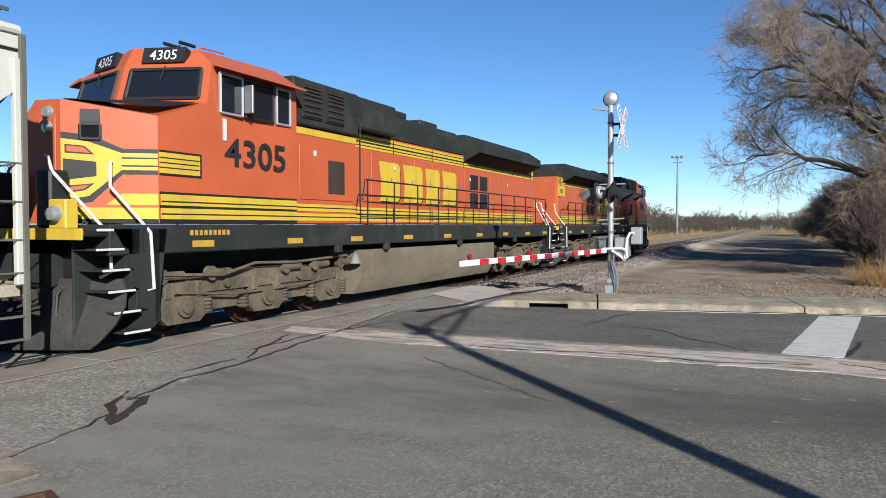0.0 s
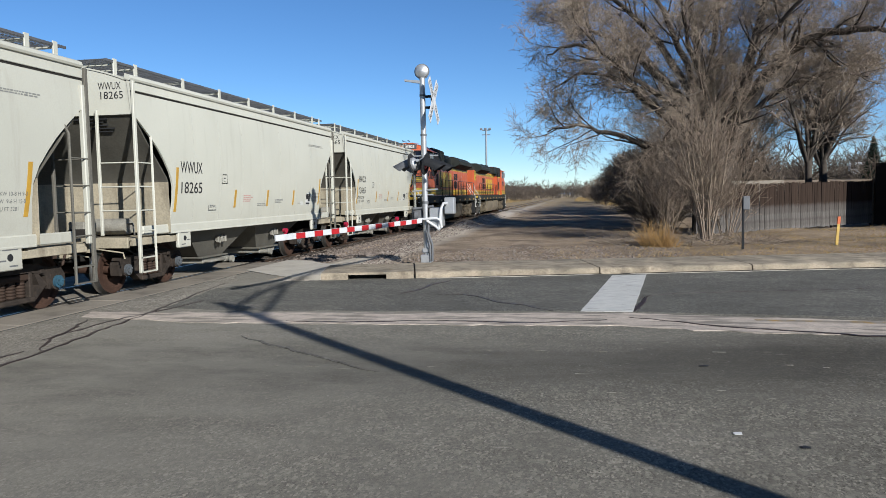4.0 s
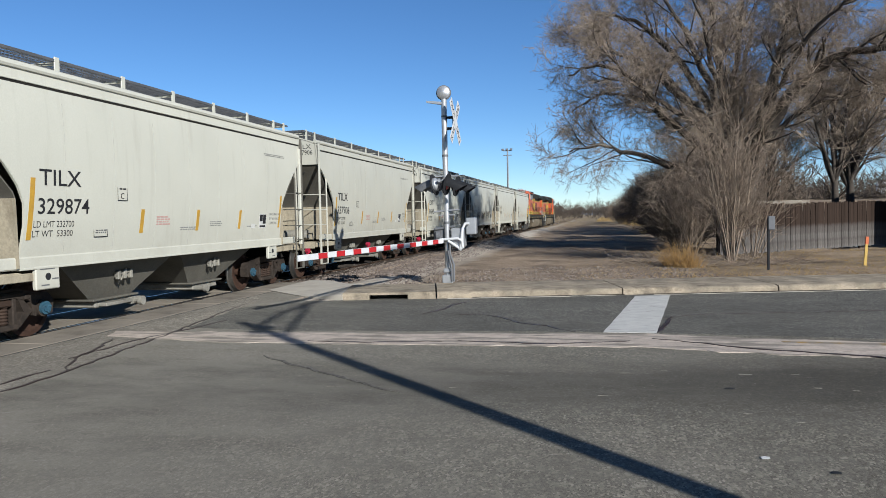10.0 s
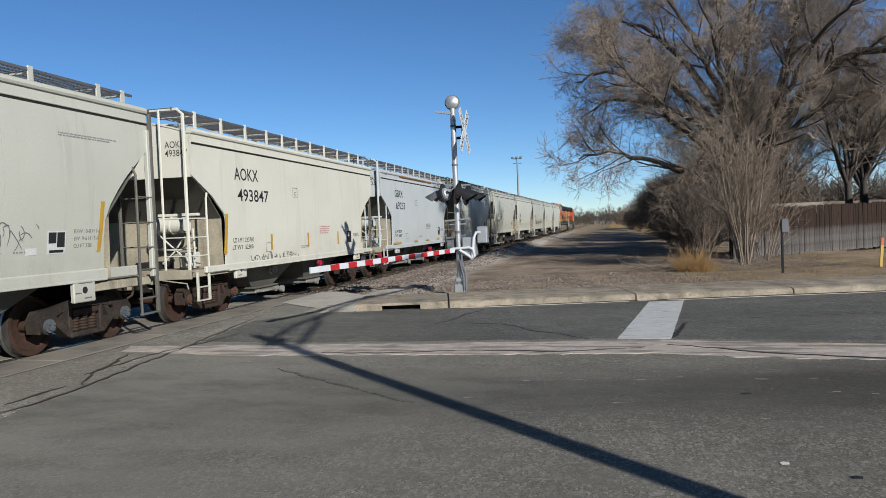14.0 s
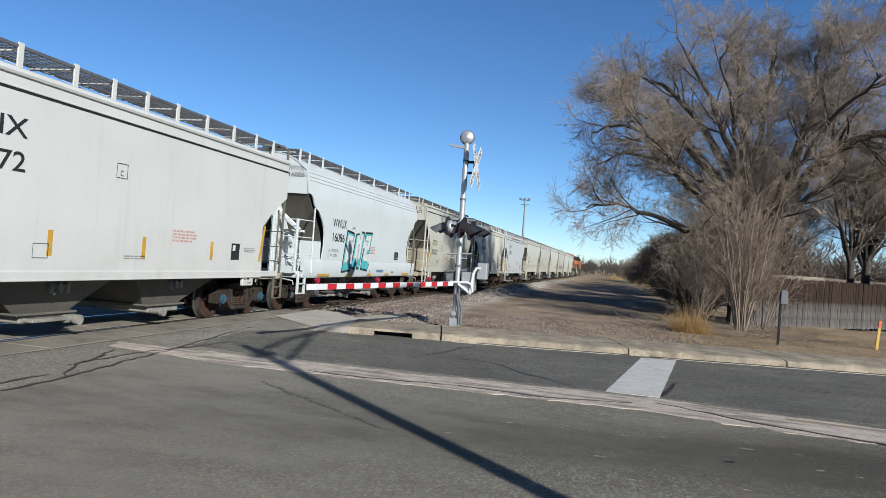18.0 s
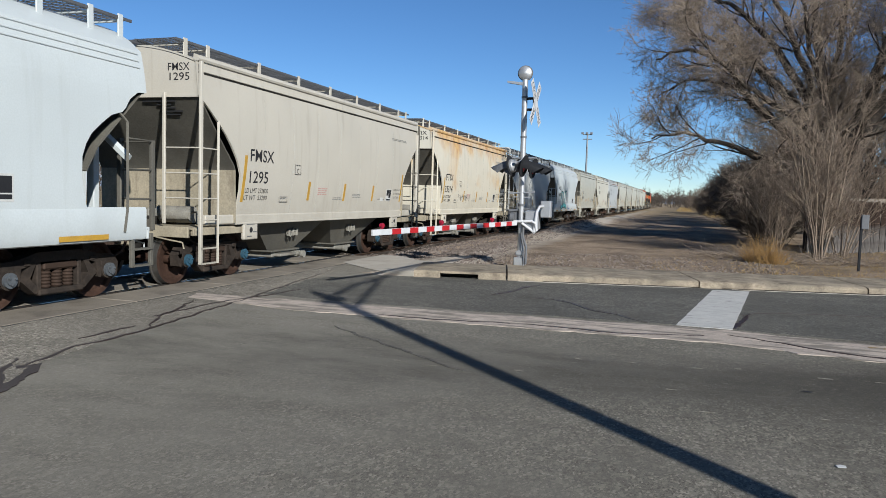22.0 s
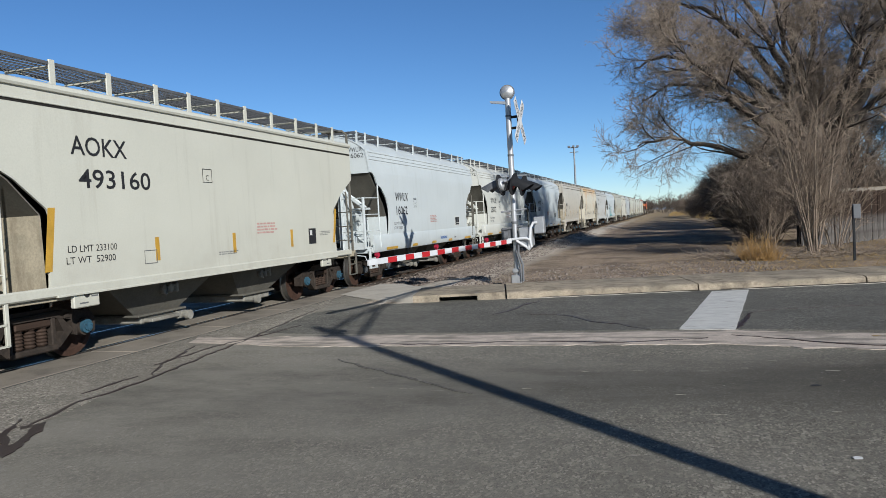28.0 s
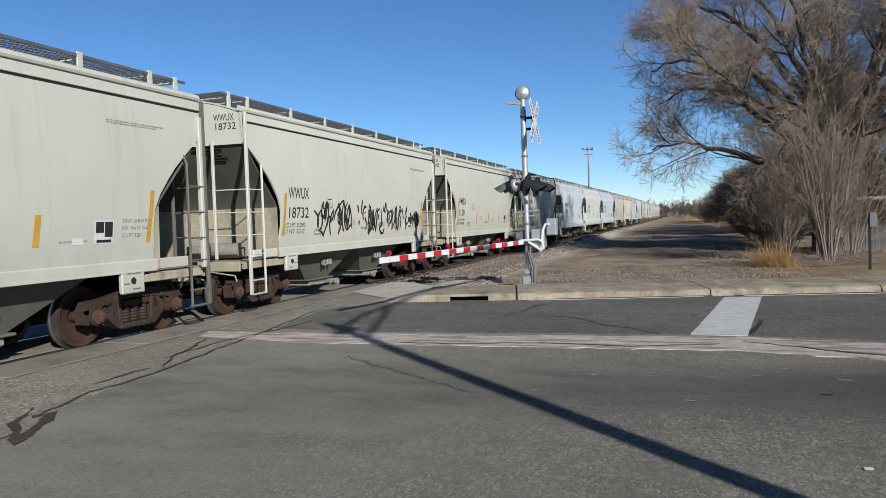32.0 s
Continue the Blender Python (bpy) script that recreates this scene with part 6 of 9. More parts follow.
def rust_eave(car):
    """Flaked rust blisters along the eave of the cool grey wagon."""
    rnd = random.Random(3)
    m = surface("flaking_rust", (0.34, 0.15, 0.055), 0.4, 20, 2, 0.9, bump=0.5, stain=(0.18, 0.07, 0.03))
    for j in range(26):
        y = rnd.uniform(0.3, LB - 0.4)
        l = rnd.uniform(0.15, 0.7)
        up, lo = [], []
        for q in range(7):
            t = q / 6
            yy = y + l * t
            hgt = 0.10 * math.sin(math.pi * t) ** 0.5 * rnd.uniform(0.4, 1.0)
            up.append((half_width("flat", 3.8) + 0.035, yy, 3.79 + hgt * 0.5))
            lo.append((half_width("flat", 3.8) + 0.056, yy, 3.77 - hgt * 0.1))
        part("rust_patch", G().sheet([lo, up], 0.004), m, car, "orange flaking rust", 0)


def block_graffiti(car, kind):
    """Turquoise block letters that spell nothing, with black edges."""
    shapes = [
        [(0, 0), (0.75, 0.05), (0.78, 0.22), (0.36, 0.22), (0.42, 0.95), (0.70, 0.9), (0.72, 1.12), (0.10, 1.18), (0.04, 0.6)],
        [(0.88, 0.15), (1.18, 0.1), (1.25, 0.75), (1.42, 0.78), (1.35, 0.12), (1.62, 0.12), (1.75, 1.2), (1.48, 1.22), (1.4, 0.98), (1.25, 1.0), (1.28, 1.15), (0.98, 1.12)],
        [(1.82, 0.1), (2.5, 0.05), (2.62, 0.28), (2.2, 0.32), (2.22, 0.55), (2.5, 0.6), (2.62, 1.22), (1.95, 1.2), (1.92, 0.98), (2.3, 0.98), (2.24, 0.78), (1.92, 0.72)],
    ]
    y0, z0 = 2.82, 1.14
    for sh in shapes:
        cy, cz = sum(p[0] for p in sh) / len(sh), sum(p[1] for p in sh) / len(sh)
        for grow, lift, up, mat, label in ((1.14, 0.018, 0.0, "black", "black spray-paint edge"), (1.02, 0.022, 0.0, "teal_paint", "turquoise spray-paint shape"), (0.74, 0.026, 0.10, "white_text", "white spray-paint fill")):
            pts = [(cy + (a - cy) * grow, cz + up + (b - cz) * grow) for a, b in sh]
            g = G().prism([(y0 + a * 0.92 + 0.16 * b, z0 + b) for a, b in pts], 0, 1.60 + lift - 0.004, 1.60 + lift)
            part("graffiti", g, M[mat], car, label, 0)
    rnd = random.Random(4)
    for k in range(7):
        y, z = y0 + 0.3 + 0.38 * k, z0 + rnd.uniform(0.0, 0.12)
        g = G().prism([(y, z), (y + 0.05, z), (y + 0.03, z - rnd.uniform(0.1, 0.22))], 0, 1.622, 1.626)
        part("paint_run", g, M["teal_paint"], car, "turquoise paint run", 0)


HOPPERS = build_hoppers()
# ---- diesel engines ----
LL = 22.3           # over the couplers
def cab_shell():
    """Wide cab and nose as one faceted shell: nose facets, side walls, raked front, crowned roof."""
    g = G()
    # nose, seen from above: flat front, two bevels, then the cab's full width
    plan = [(0.50, 0.62), (1.52, 1.38), (1.52, 2.38)]
    lowz, topz = 1.78, 3.22
    ring = [(-1.52, 2.38), (-1.52, 1.38), (-0.50, 0.62), (0.50, 0.62), (1.52, 1.38), (1.52, 2.38)]
    tops = [3.42, 3.05, 3.05, 3.26, 3.18, 3.42]
    n = len(ring)
    g.add([(x, y, lowz) for x, y in ring] + [(x, y, z) for (x, y), z in zip(ring, tops)], [(i, i + 1, i + 1 + n, i + n) for i in range(n - 1)])
    # nose top
    g.add([(x, y, z) for (x, y), z in zip(ring, tops)] + [(0.0, 1.98, 3.46), (0.0, 0.62, 3.28)], [(2, 3, 7), (3, 4, 6, 7), (4, 5, 6), (7, 6, 1, 2), (6, 0, 1)])
    # front wall above the nose, in two facets that meet at the middle
    f = [(-1.52, 2.38, 3.42), (0.0, 1.98, 3.46), (1.52, 2.38, 3.42), (-1.44, 2.56, 4.12), (0.0, 2.18, 4.14), (1.44, 2.56, 4.12), (-1.0, 2.75, 4.42), (0.0, 2.35, 4.46), (1.0, 2.75, 4.42)]
    g.add(f, [(0, 1, 4, 3), (1, 2, 5, 4), (3, 4, 7, 6), (4, 5, 8, 7)])
    # side walls and back
    for s in (1, -1):
        g.add([(s * 1.52, 2.38, lowz), (s * 1.52, 4.66, lowz), (s * 1.52, 4.66, 4.14), (s * 1.44, 2.56, 4.12), (s * 1.52, 2.38, 3.42)], [(0, 1, 2, 3, 4)])
        g.add([(s * 1.44, 2.56, 4.12), (s * 1.52, 4.66, 4.14), (s * 1.05, 4.66, 4.44), (s * 1.0, 2.75, 4.42)], [(0, 1, 2, 3)])
    g.add([(-1.52, 4.66, lowz), (1.52, 4.66, lowz), (1.52, 4.66, 4.14), (1.05, 4.66, 4.44), (0, 4.66, 4.56), (-1.05, 4.66, 4.44), (-1.52, 4.66, 4.14)], [(0, 1, 2, 3, 4, 5, 6)])
    g.add([(-1.0, 2.75, 4.42), (0, 2.35, 4.46), (1.0, 2.75, 4.42), (1.05, 4.66, 4.44), (0, 4.66, 4.56), (-1.05, 4.66, 4.44)], [(0, 1, 4, 5), (1, 2, 3, 4)])
    return g


def quad_on(a, b, c, d, lift, nrm):
    nrm = Vector(nrm).normalized() * lift
    return [tuple(Vector(p) + nrm) for p in (a, b, c, d)]


def panel3(parent, name, pts, mat, thick=0.012, label=""):
    """A thin plate on any plane; pts run anticlockwise seen from outside."""
    v = [Vector(p) for p in pts]
    n = (v[1] - v[0]).cross(v[2] - v[0]).normalized()
    k = len(v)
    g = G().add([tuple(p) for p in v] + [tuple(p + n * thick) for p in v], [tuple(range(k))[::-1], tuple(range(k, 2 * k))] + [(i, (i + 1) % k, (i + 1) % k + k, i + k) for i in range(k)])
    return part(name, g, M[mat], parent, label, 0)


def windshield(s):
    """The glass of one front window on the facet of that side, as corner points."""
    def on(u, v):
        a, b = Vector((0.0, 1.98, 3.46)), Vector((s * 1.52, 2.38, 3.42))
        c, d = Vector((0.0, 2.18, 4.14)), Vector((s * 1.44, 2.56, 4.12))
        return tuple((a + (b - a) * u) * (1 - v) + (c + (d - c) * u) * v)
    return on


def nose_face(s):
    """A point on the slanted nose facet: u along it, z up."""
    def on(u, z, lift=0.006):
        a, b = Vector((s * 0.50, 0.62, 0)), Vector((s * 1.52, 1.38, 0))
        n = Vector((s * 0.76, -1.02, 0)).normalized()
        p = a + (b - a) * u + n * lift
        return (p.x, p.y, z)
    return on


def stripe_side(parent, y0, y1, z0, z1, mat, x=1.525, lift=0.006, name="livery_stripe", slant=0.0):
    for s in (1, -1):
        g = G().add([(s * (x + lift), y0, z0), (s * (x + lift), y1, z0), (s * (x + lift), y1 + slant, z1), (s * (x + lift), y0 + slant, z1), (s * (x + 0.001), y0, z0), (s * (x + 0.001), y1, z0), (s * (x + 0.001), y1 + slant, z1), (s * (x + 0.001), y0 + slant, z1)],
                    [(0, 1, 2, 3), (0, 4, 5, 1), (1, 5, 6, 2), (2, 6, 7, 3), (3, 7, 4, 0)])
        part(name, g, M[mat], parent, "", 0)


def loco_side_frame():
    """Cast side of a three-axle truck."""
    g = G()
    top = [(-2.75, 0.62), (-2.6, 0.86), (-1.5, 0.92), (-1.0, 1.0), (1.0, 1.0), (1.5, 0.92), (2.6, 0.86), (2.75, 0.62), (2.4, 0.60), (1.4, 0.68), (-1.4, 0.68), (-2.4, 0.60)]
    g.prism(top, 0, -0.10, 0.10)
    for y in (-2.0, 0.0, 2.0):
        g.prism([(y - 0.42, 0.66), (y - 0.46, 0.34), (y - 0.34, 0.24), (y + 0.34, 0.24), (y + 0.46, 0.34), (y + 0.42, 0.66)], 0, -0.02, 0.16)
        g.disc((0.17, y, 0.50), 0, 0.17, 0.10, 20).disc((0.235, y, 0.50), 0, 0.11, 0.04, 16)
        g.box(0.02, 0.18, y - 0.40, y - 0.26, 0.62, 0.88, 0.02).box(0.02, 0.18, y + 0.26, y + 0.40, 0.62, 0.88, 0.02)
    for y in (-1.0, 1.0):
        g.prism([(y - 0.55, 0.72), (y - 0.30, 0.38), (y + 0.30, 0.38), (y + 0.55, 0.72)], 0, -0.06, 0.06)
        g.disc((0.13, y, 0.80), 0, 0.075, 0.06, 14)
    for y in (-2.45, -1.4, 0.55, 1.5, 2.4):
        g.disc((0.14, y, 0.98), 0, 0.12, 0.10, 14).tube([(0.14, y, 0.98), (0.14, y + 0.45, 0.98)], 0.07, 10)
    g.tube([(0.2, -2.6, 1.02), (0.22, -1.2, 0.94), (0.22, -0.4, 1.10), (0.2, 0.8, 1.06), (0.2, 2.6, 1.12)], 0.028, 6)
    g.tube([(0.18, -2.2, 0.72), (0.2, -0.9, 0.60), (0.2, 0.9, 0.62), (0.18, 2.2, 0.70)], 0.022, 6)
    return g


def loco_spring(j):
    """One of the six coil springs along a truck's side."""
    y = 2.0 * (j // 2) - 2.0 + (0.56 if j % 2 else -0.56)
    return G().lathe([(0.11 if i % 2 else 0.085, 0.34 + 0.30 * i / 10) for i in range(11)], (0.08, y, 0), 2, 10)


def loco_wheels():
    g = G().tube([(-0.95, 0, 0), (0.95, 0, 0)], 0.10, 12)
    for s in (-1, 1):
        prof = [(0.12, -0.08), (0.42, 0.02), (0.45, 0.068), (0.526, 0.068), (0.533, 0.05), (0.535, -0.045), (0.56, -0.055), (0.558, -0.085), (0.42, -0.06), (0.12, -0.08)]
        g.lathe([(r, s * d) for r, d in prof], (s * 0.765, 0, 0), 0, 28)
    return g


def handrail(g, pts, posts, foot, r=0.019):
    g.tube(pts, r, 6)
    for p in posts:
        g.tube([p, (p[0], p[1], foot)], r * 0.9, 6)


LOCO_WHEELS, PIECES = [], {}
def loco(label, number, rear_number, spin):
    e = thing("diesel_engine", label, "locomotive", "diesel engines of the train")
    O, Yw, Gr, Bk = M["loco_orange"], M["loco_yellow"], M["loco_green"], M["loco_black"]
    # underframe and walkway
    part("underframe", G().box(-1.50, 1.50, 0.55, LL - 0.55, 1.34, 1.76, 0.02).box(-0.6, 0.6, 0.3, LL - 0.3, 0.9, 1.36, 0.03), Gr, e, "dark green deep side sill")
    for y in (2.05, 4.4, 6.55, 8.9, 11.2, 13.5, 15.8, 18.1, 20.2):
        for s in (1, -1):
            part("reflector_stripe", G().box(s * 1.501, s * 1.508, y, y + 0.46, 1.42, 1.52), M["stripe"], e, "", 0)
    for y in (6.0, 8.0, 12.2, 16.9):
        part("sill_lug", G().box(1.42, 1.54, y, y + 0.18, 1.20, 1.36, 0.02).box(-1.54, -1.42, y, y + 0.18, 1.20, 1.36, 0.02), Gr, e)
    # cab and nose
    cab = part("cab", cab_shell(), O, e, "orange wide-nose cab", 20)
    part("nose_deck", G().add([(-1.44, 1.45, 3.09), (-0.46, 0.72, 3.08), (0.46, 0.72, 3.29), (1.44, 1.45, 3.205), (1.44, 2.30, 3.425), (0, 1.92, 3.47), (-1.44, 2.30, 3.425)], [(1, 2, 5), (2, 3, 4, 5), (1, 5, 6, 0)]), M["loco_black"], cab, "black anti-glare nose top", 0)
    for s in (1, -1):
        on = windshield(s)
        a, b, c, d = on(0.10, 0.10), on(0.90, 0.12), on(0.90, 0.86), on(0.10, 0.86)
        n = (Vector(b) - Vector(a)).cross(Vector(d) - Vector(a)).normalized() * (1 if s > 0 else -1)
        if n.y > 0: n = -n
        fr = G()
        for p, q in ((a, b), (b, c), (c, d), (d, a)):
            fr.tube([tuple(Vector(p) + n * 0.012), tuple(Vector(q) + n * 0.012)], 0.035, 6)
        part("window_seal", fr, M["hose"], cab, "black window rubber")
        part("windscreen", G().add([tuple(Vector(p) + n * 0.012) for p in (a, b, c, d)], [(0, 1, 2, 3)]), M["glass"], cab, "dark windscreen", 0)
        part("wiper", G().tube([tuple(Vector(on(0.5, 0.92)) + n * 0.05), tuple(Vector(on(0.46, 0.55)) + n * 0.05)], 0.012, 5), M["hose"], cab)
        # number boards above the windows
        def brd(u, v):
            p0, p1 = Vector((0.0, 2.18, 4.14)), Vector((s * 1.44, 2.56, 4.12))
            q0, q1 = Vector((0.0, 2.35, 4.46)), Vector((s * 1.0, 2.75, 4.42))
            return (p0 + (p1 - p0) * u) * (1 - v) + (q0 + (q1 - q0) * u) * v
        ce = brd(0.5, 0.45)
        t = (Vector((s * 1.44, 2.56, 4.12)) - Vector((0, 2.18, 4.14))).normalized()
        if s < 0: t = -t
        up = Vector((0, 0.25, 1)).normalized()
        nn = t.cross(up).normalized()
        if nn.y > 0: nn = -nn
        cor = [ce + t * i * 0.36 + up * j * 0.13 for i, j in ((-1, -1), (1, -1), (1, 1), (-1, 1))]
        g = G().add([tuple(p + nn * 0.10) for p in cor] + [tuple(p - nn * 0.06) for p in cor], [(0, 1, 2, 3), (4, 5, 6, 7), (0, 1, 5, 4), (1, 2, 6, 5), (2, 3, 7, 6), (3, 0, 4, 7)])
        nb = part("number_board", g, M["loco_black"], cab, "black number board with white figures", 0)
        vs, fs = letters(number, 0.24, 0.008)
        wd = max(a for a, b in vs)
        g = G().add([tuple(ce + t * (a - wd / 2) + up * (b - 0.085) + nn * 0.106) for a, b in vs], fs)
        link_mesh("board_figures", g.mesh("board_figures", 0, False), M["white_text"], cab)
        # side windows
        for y0, y1, open_ in ((2.66, 3.18, False), (3.26, 3.98, True), (4.08, 4.46, False)):
            g = G()
            for a, b in (((y0, 3.30), (y1, 3.30)), ((y1, 3.30), (y1, 3.98)), ((y1, 3.98), (y0, 3.98)), ((y0, 3.98), (y0, 3.30))):
                g.tube([(s * 1.525, a[0], a[1]), (s * 1.525, b[0], b[1])], 0.028, 6)
            part("window_frame", g, M["silver"] if not open_ else M["loco_black"], cab, "aluminium window frame")
            part("side_window", G().box(s * 1.522, s * 1.527, y0, y1, 3.30, 3.98), M["glass"], cab, "dark side window", 0)
        part("mirror", G().box(s * 1.54, s * 1.72, 3.20, 3.25, 3.36, 3.86, 0.012), M["galv"], cab, "folding wind deflector")
        part("sun_shade", G().prism([(1.50 * s, 4.14), (1.78 * s, 4.02), (1.78 * s, 3.99), (1.50 * s, 4.08)], 1, 2.55, 4.62), O, cab, "orange awning over side windows")
        # livery on cab and nose: yellow bands with dark lines, a tapering flash
        bands = ((1.84, 2.00, Yw), (2.04, 2.20, Yw))
        for z0, z1, m in bands:
            g = G().box(s * 1.522, s * 1.530, 1.42, 4.64, z0, z1)
            part("livery_stripe", g, m, cab, "yellow livery band", 0)
        part("livery_stripe", G().box(s * 1.521, s * 1.526, 1.40, 4.65, 1.78, 1.84).box(s * 1.521, s * 1.526, 1.40, 4.65, 2.00, 2.04).box(s * 1.521, s * 1.526, 1.40, 4.65, 2.20, 2.235), M["loco_black"], cab, "black livery line", 0)
        part("livery_flash", G().box(s * 1.521, s * 1.529, 1.40, 2.20, 2.50, 2.80, 0.001), Yw, cab, "yellow flash on the cab side", 0)
        part("livery_line", G().box(s * 1.523, s * 1.533, 1.40, 2.18, 2.575, 2.59).box(s * 1.523, s * 1.533, 1.40, 2.18, 2.645, 2.66).box(s * 1.523, s * 1.533, 1.40, 2.18, 2.715, 2.73).box(s * 1.522, s * 1.531, 1.40, 2.23, 2.47, 2.50).box(s * 1.522, s * 1.531, 1.40, 2.23, 2.80, 2.83).box(s * 1.522, s * 1.531, 2.20, 2.23, 2.47, 2.83), M["loco_black"], cab, "black pinstripe", 0)
        nf = nose_face(s)
        def plate(name, pts, mat, lift, lab=""):
            g = G().add([nf(u, z, lift) for u, z in pts] + [nf(u, z, 0.001) for u, z in pts], [tuple(range(len(pts)))] + [(i, (i + 1) % len(pts), (i + 1) % len(pts) + len(pts), i + len(pts)) for i in range(len(pts))])
            part(name, g, M[mat], cab, lab, 0)
        plate("livery_flash", [(0.0, 2.02), (0.31, 2.08), (0.63, 2.47), (1.0, 2.47), (1.0, 2.83), (0.63, 2.83), (0.31, 3.01), (0.0, 3.05)], "loco_black", 0.004, "black edge of the flash")
        plate("livery_flash", [(0.0, 2.10), (0.28, 2.16), (0.62, 2.53), (1.0, 2.53), (1.0, 2.77), (0.62, 2.77), (0.28, 2.92), (0.0, 2.96)], "loco_yellow", 0.008, "yellow flash across the nose")
        plate("livery_emblem", [(0.02, 2.38), (0.36, 2.44), (0.36, 2.64), (0.02, 2.68)], "loco_black", 0.012, "plain black emblem shape")
        plate("livery_flash", [(0.04, 2.76), (0.34, 2.74), (0.24, 2.86), (0.04, 2.88)], "loco_black", 0.011, "black edge of an orange field")
        plate("livery_flash", [(0.06, 2.78), (0.30, 2.76), (0.23, 2.84), (0.06, 2.86)], "loco_orange", 0.014, "orange field in the flash")
        plate("livery_flash", [(0.04, 2.20), (0.24, 2.24), (0.34, 2.34), (0.04, 2.30)], "loco_black", 0.011, "black edge of an orange field")
        plate("livery_flash", [(0.06, 2.22), (0.23, 2.26), (0.29, 2.32), (0.06, 2.28)], "loco_orange", 0.014, "orange field in the flash")
        plate("livery_line", [(0.62, 2.58), (1.0, 2.58), (1.0, 2.60), (0.62, 2.60)], "loco_black", 0.012)
        plate("livery_line", [(0.62, 2.69), (1.0, 2.69), (1.0, 2.71), (0.62, 2.71)], "loco_black", 0.012)
        plate("livery_stripe", [(0.0, 1.84), (1.0, 1.84), (1.0, 2.00), (0.0, 2.00)], "loco_yellow", 0.006)
        plate("livery_stripe", [(0.45, 2.04), (1.0, 2.04), (1.0, 2.20), (0.62, 2.20)], "loco_yellow", 0.006)
        plate("livery_stripe", [(0.0, 1.78), (1.0, 1.78), (1.0, 1.84), (0.0, 1.84)], "loco_green", 0.006)
    # nose door, window, headlights
    part("nose_door", G().box(0.02, 0.42, 0.598, 0.62, 1.82, 3.18, 0.008), O, cab, "nose door")
    on = nose_face(1)
    part("nose_window", G().add([on(0.22, 2.98, 0.02), on(0.38, 2.98, 0.02), on(0.38, 3.15, 0.02), on(0.22, 3.15, 0.02)], [(0, 1, 2, 3)]), M["glass"], cab, "small dark nose window", 0)
    fr = G()
    for p, q in (((0.20, 2.96), (0.40, 2.96)), ((0.40, 2.96), (0.40, 3.16)), ((0.40, 3.16), (0.20, 3.16)), ((0.20, 3.16), (0.20, 2.96))):
        fr.tube([on(*p, 0.015), on(*q, 0.015)], 0.025, 6)
    part("window_seal", fr, M["hose"], cab)
    part("lamp_recess", G().box(0.14, 0.40, 0.60, 0.64, 2.99, 3.165, 0.004), M["loco_black"], cab, "dark headlight recess")
    for z in (3.33, 3.12):
        part("headlight", G().lathe([(0.0, -0.055), (0.07, -0.05), (0.085, -0.02), (0.095, 0.0), (0.095, 0.05)], (0.27, 0.60, z), 1, 16), M["lens"], cab, "clear round headlight")
    for s in (1, -1):
        dl = part("ditch_light", G().lathe([(0.0, -0.06), (0.08, -0.05), (0.11, 0.0), (0.12, 0.08), (0.0, 0.10)], (s * 0.86, 0.20, 1.90), 1, 16), M["lens"], e, "ditch light on the front deck")
        part("lamp_box", G().box(s * 0.70, s * 1.04, 0.26, 0.46, 1.70, 2.10, 0.02), Yw, e, "yellow lamp box")
        part("nose_cabinet", G().box(s * 0.42, s * 0.72, 0.28, 0.58, 1.72, 2.50, 0.03), Bk, e, "black sand box on the front deck")
        part("roof_grab", G().tube([(s * 0.85, 2.95, 4.43), (s * 0.85, 2.95, 4.52), (s * 0.85, 3.5, 4.54), (s * 0.85, 3.5, 4.44)], 0.014, 6), O, cab)
    part("roof_horn", G().tube([(0.25, 3.1, 4.52), (0.25, 3.1, 4.66)], 0.02, 6).tube([(0.1, 2.9, 4.66), (0.1, 3.3, 4.66)], 0.03, 8).tube([(0.4, 2.95, 4.66), (0.4, 3.3, 4.66)], 0.03, 8), M["loco_black"], cab)
    part("antenna_plate", G().box(-0.5, 0.6, 3.4, 4.3, 4.50, 4.58, 0.02), O, cab)
    # cab number
    for s in (1, -1):
        vs, fs = letters(number, 0.64, 0.016)
        wd = max(a for a, b in vs)
        pts = [(s * 1.531, 3.53 + s * (a - wd / 2) * 1.26, 2.71 + b) for a, b in vs]
        link_mesh("cab_number", G().add(pts, fs).mesh("cab_number", 0, False), M["black"], cab)
    # side cabinets behind the cab, then the long hood
    part("side_cabinet", G().box(-1.36, 1.36, 4.68, 7.0, 1.78, 3.62, 0.02), O, e, "orange electrical cabinet with louvres")
    for s in (1, -1):
        part("louvre", G().box(s * 1.362, s * 1.385, 5.9, 6.5, 2.38, 3.05, 0.006), M["truck_red"], e, "louvred grille", 0)
        part("cabinet_door", G().box(s * 1.362, s * 1.378, 4.95, 6.85, 2.25, 3.28, 0.006), O, e, "", 0)
    part("blower_housing", G().box(-1.42, 1.42, 4.72, 7.0, 3.64, 4.40, 0.03), Gr, e, "dark green blower housing")
    for s in (1, -1):
        for y in (4.95, 5.75):
            fr = G().box(s * 1.40, s * 1.45, y, y + 0.66, 3.78, 4.30, 0.01)
            gp = part("intake_grille", fr, M["hood"], e, "dark intake grille")
            for j in range(7):
                part("grille_slat", G().box(s * 1.45, s * 1.475, y + 0.05, y + 0.61, 3.82 + j * 0.068, 3.845 + j * 0.068), M["truck_red"], gp, "", 0)
    hood = part("long_hood", G().box(-0.98, 0.98, 7.02, 20.6, 1.78, 3.86, 0.03), O, e, "orange engine hood")
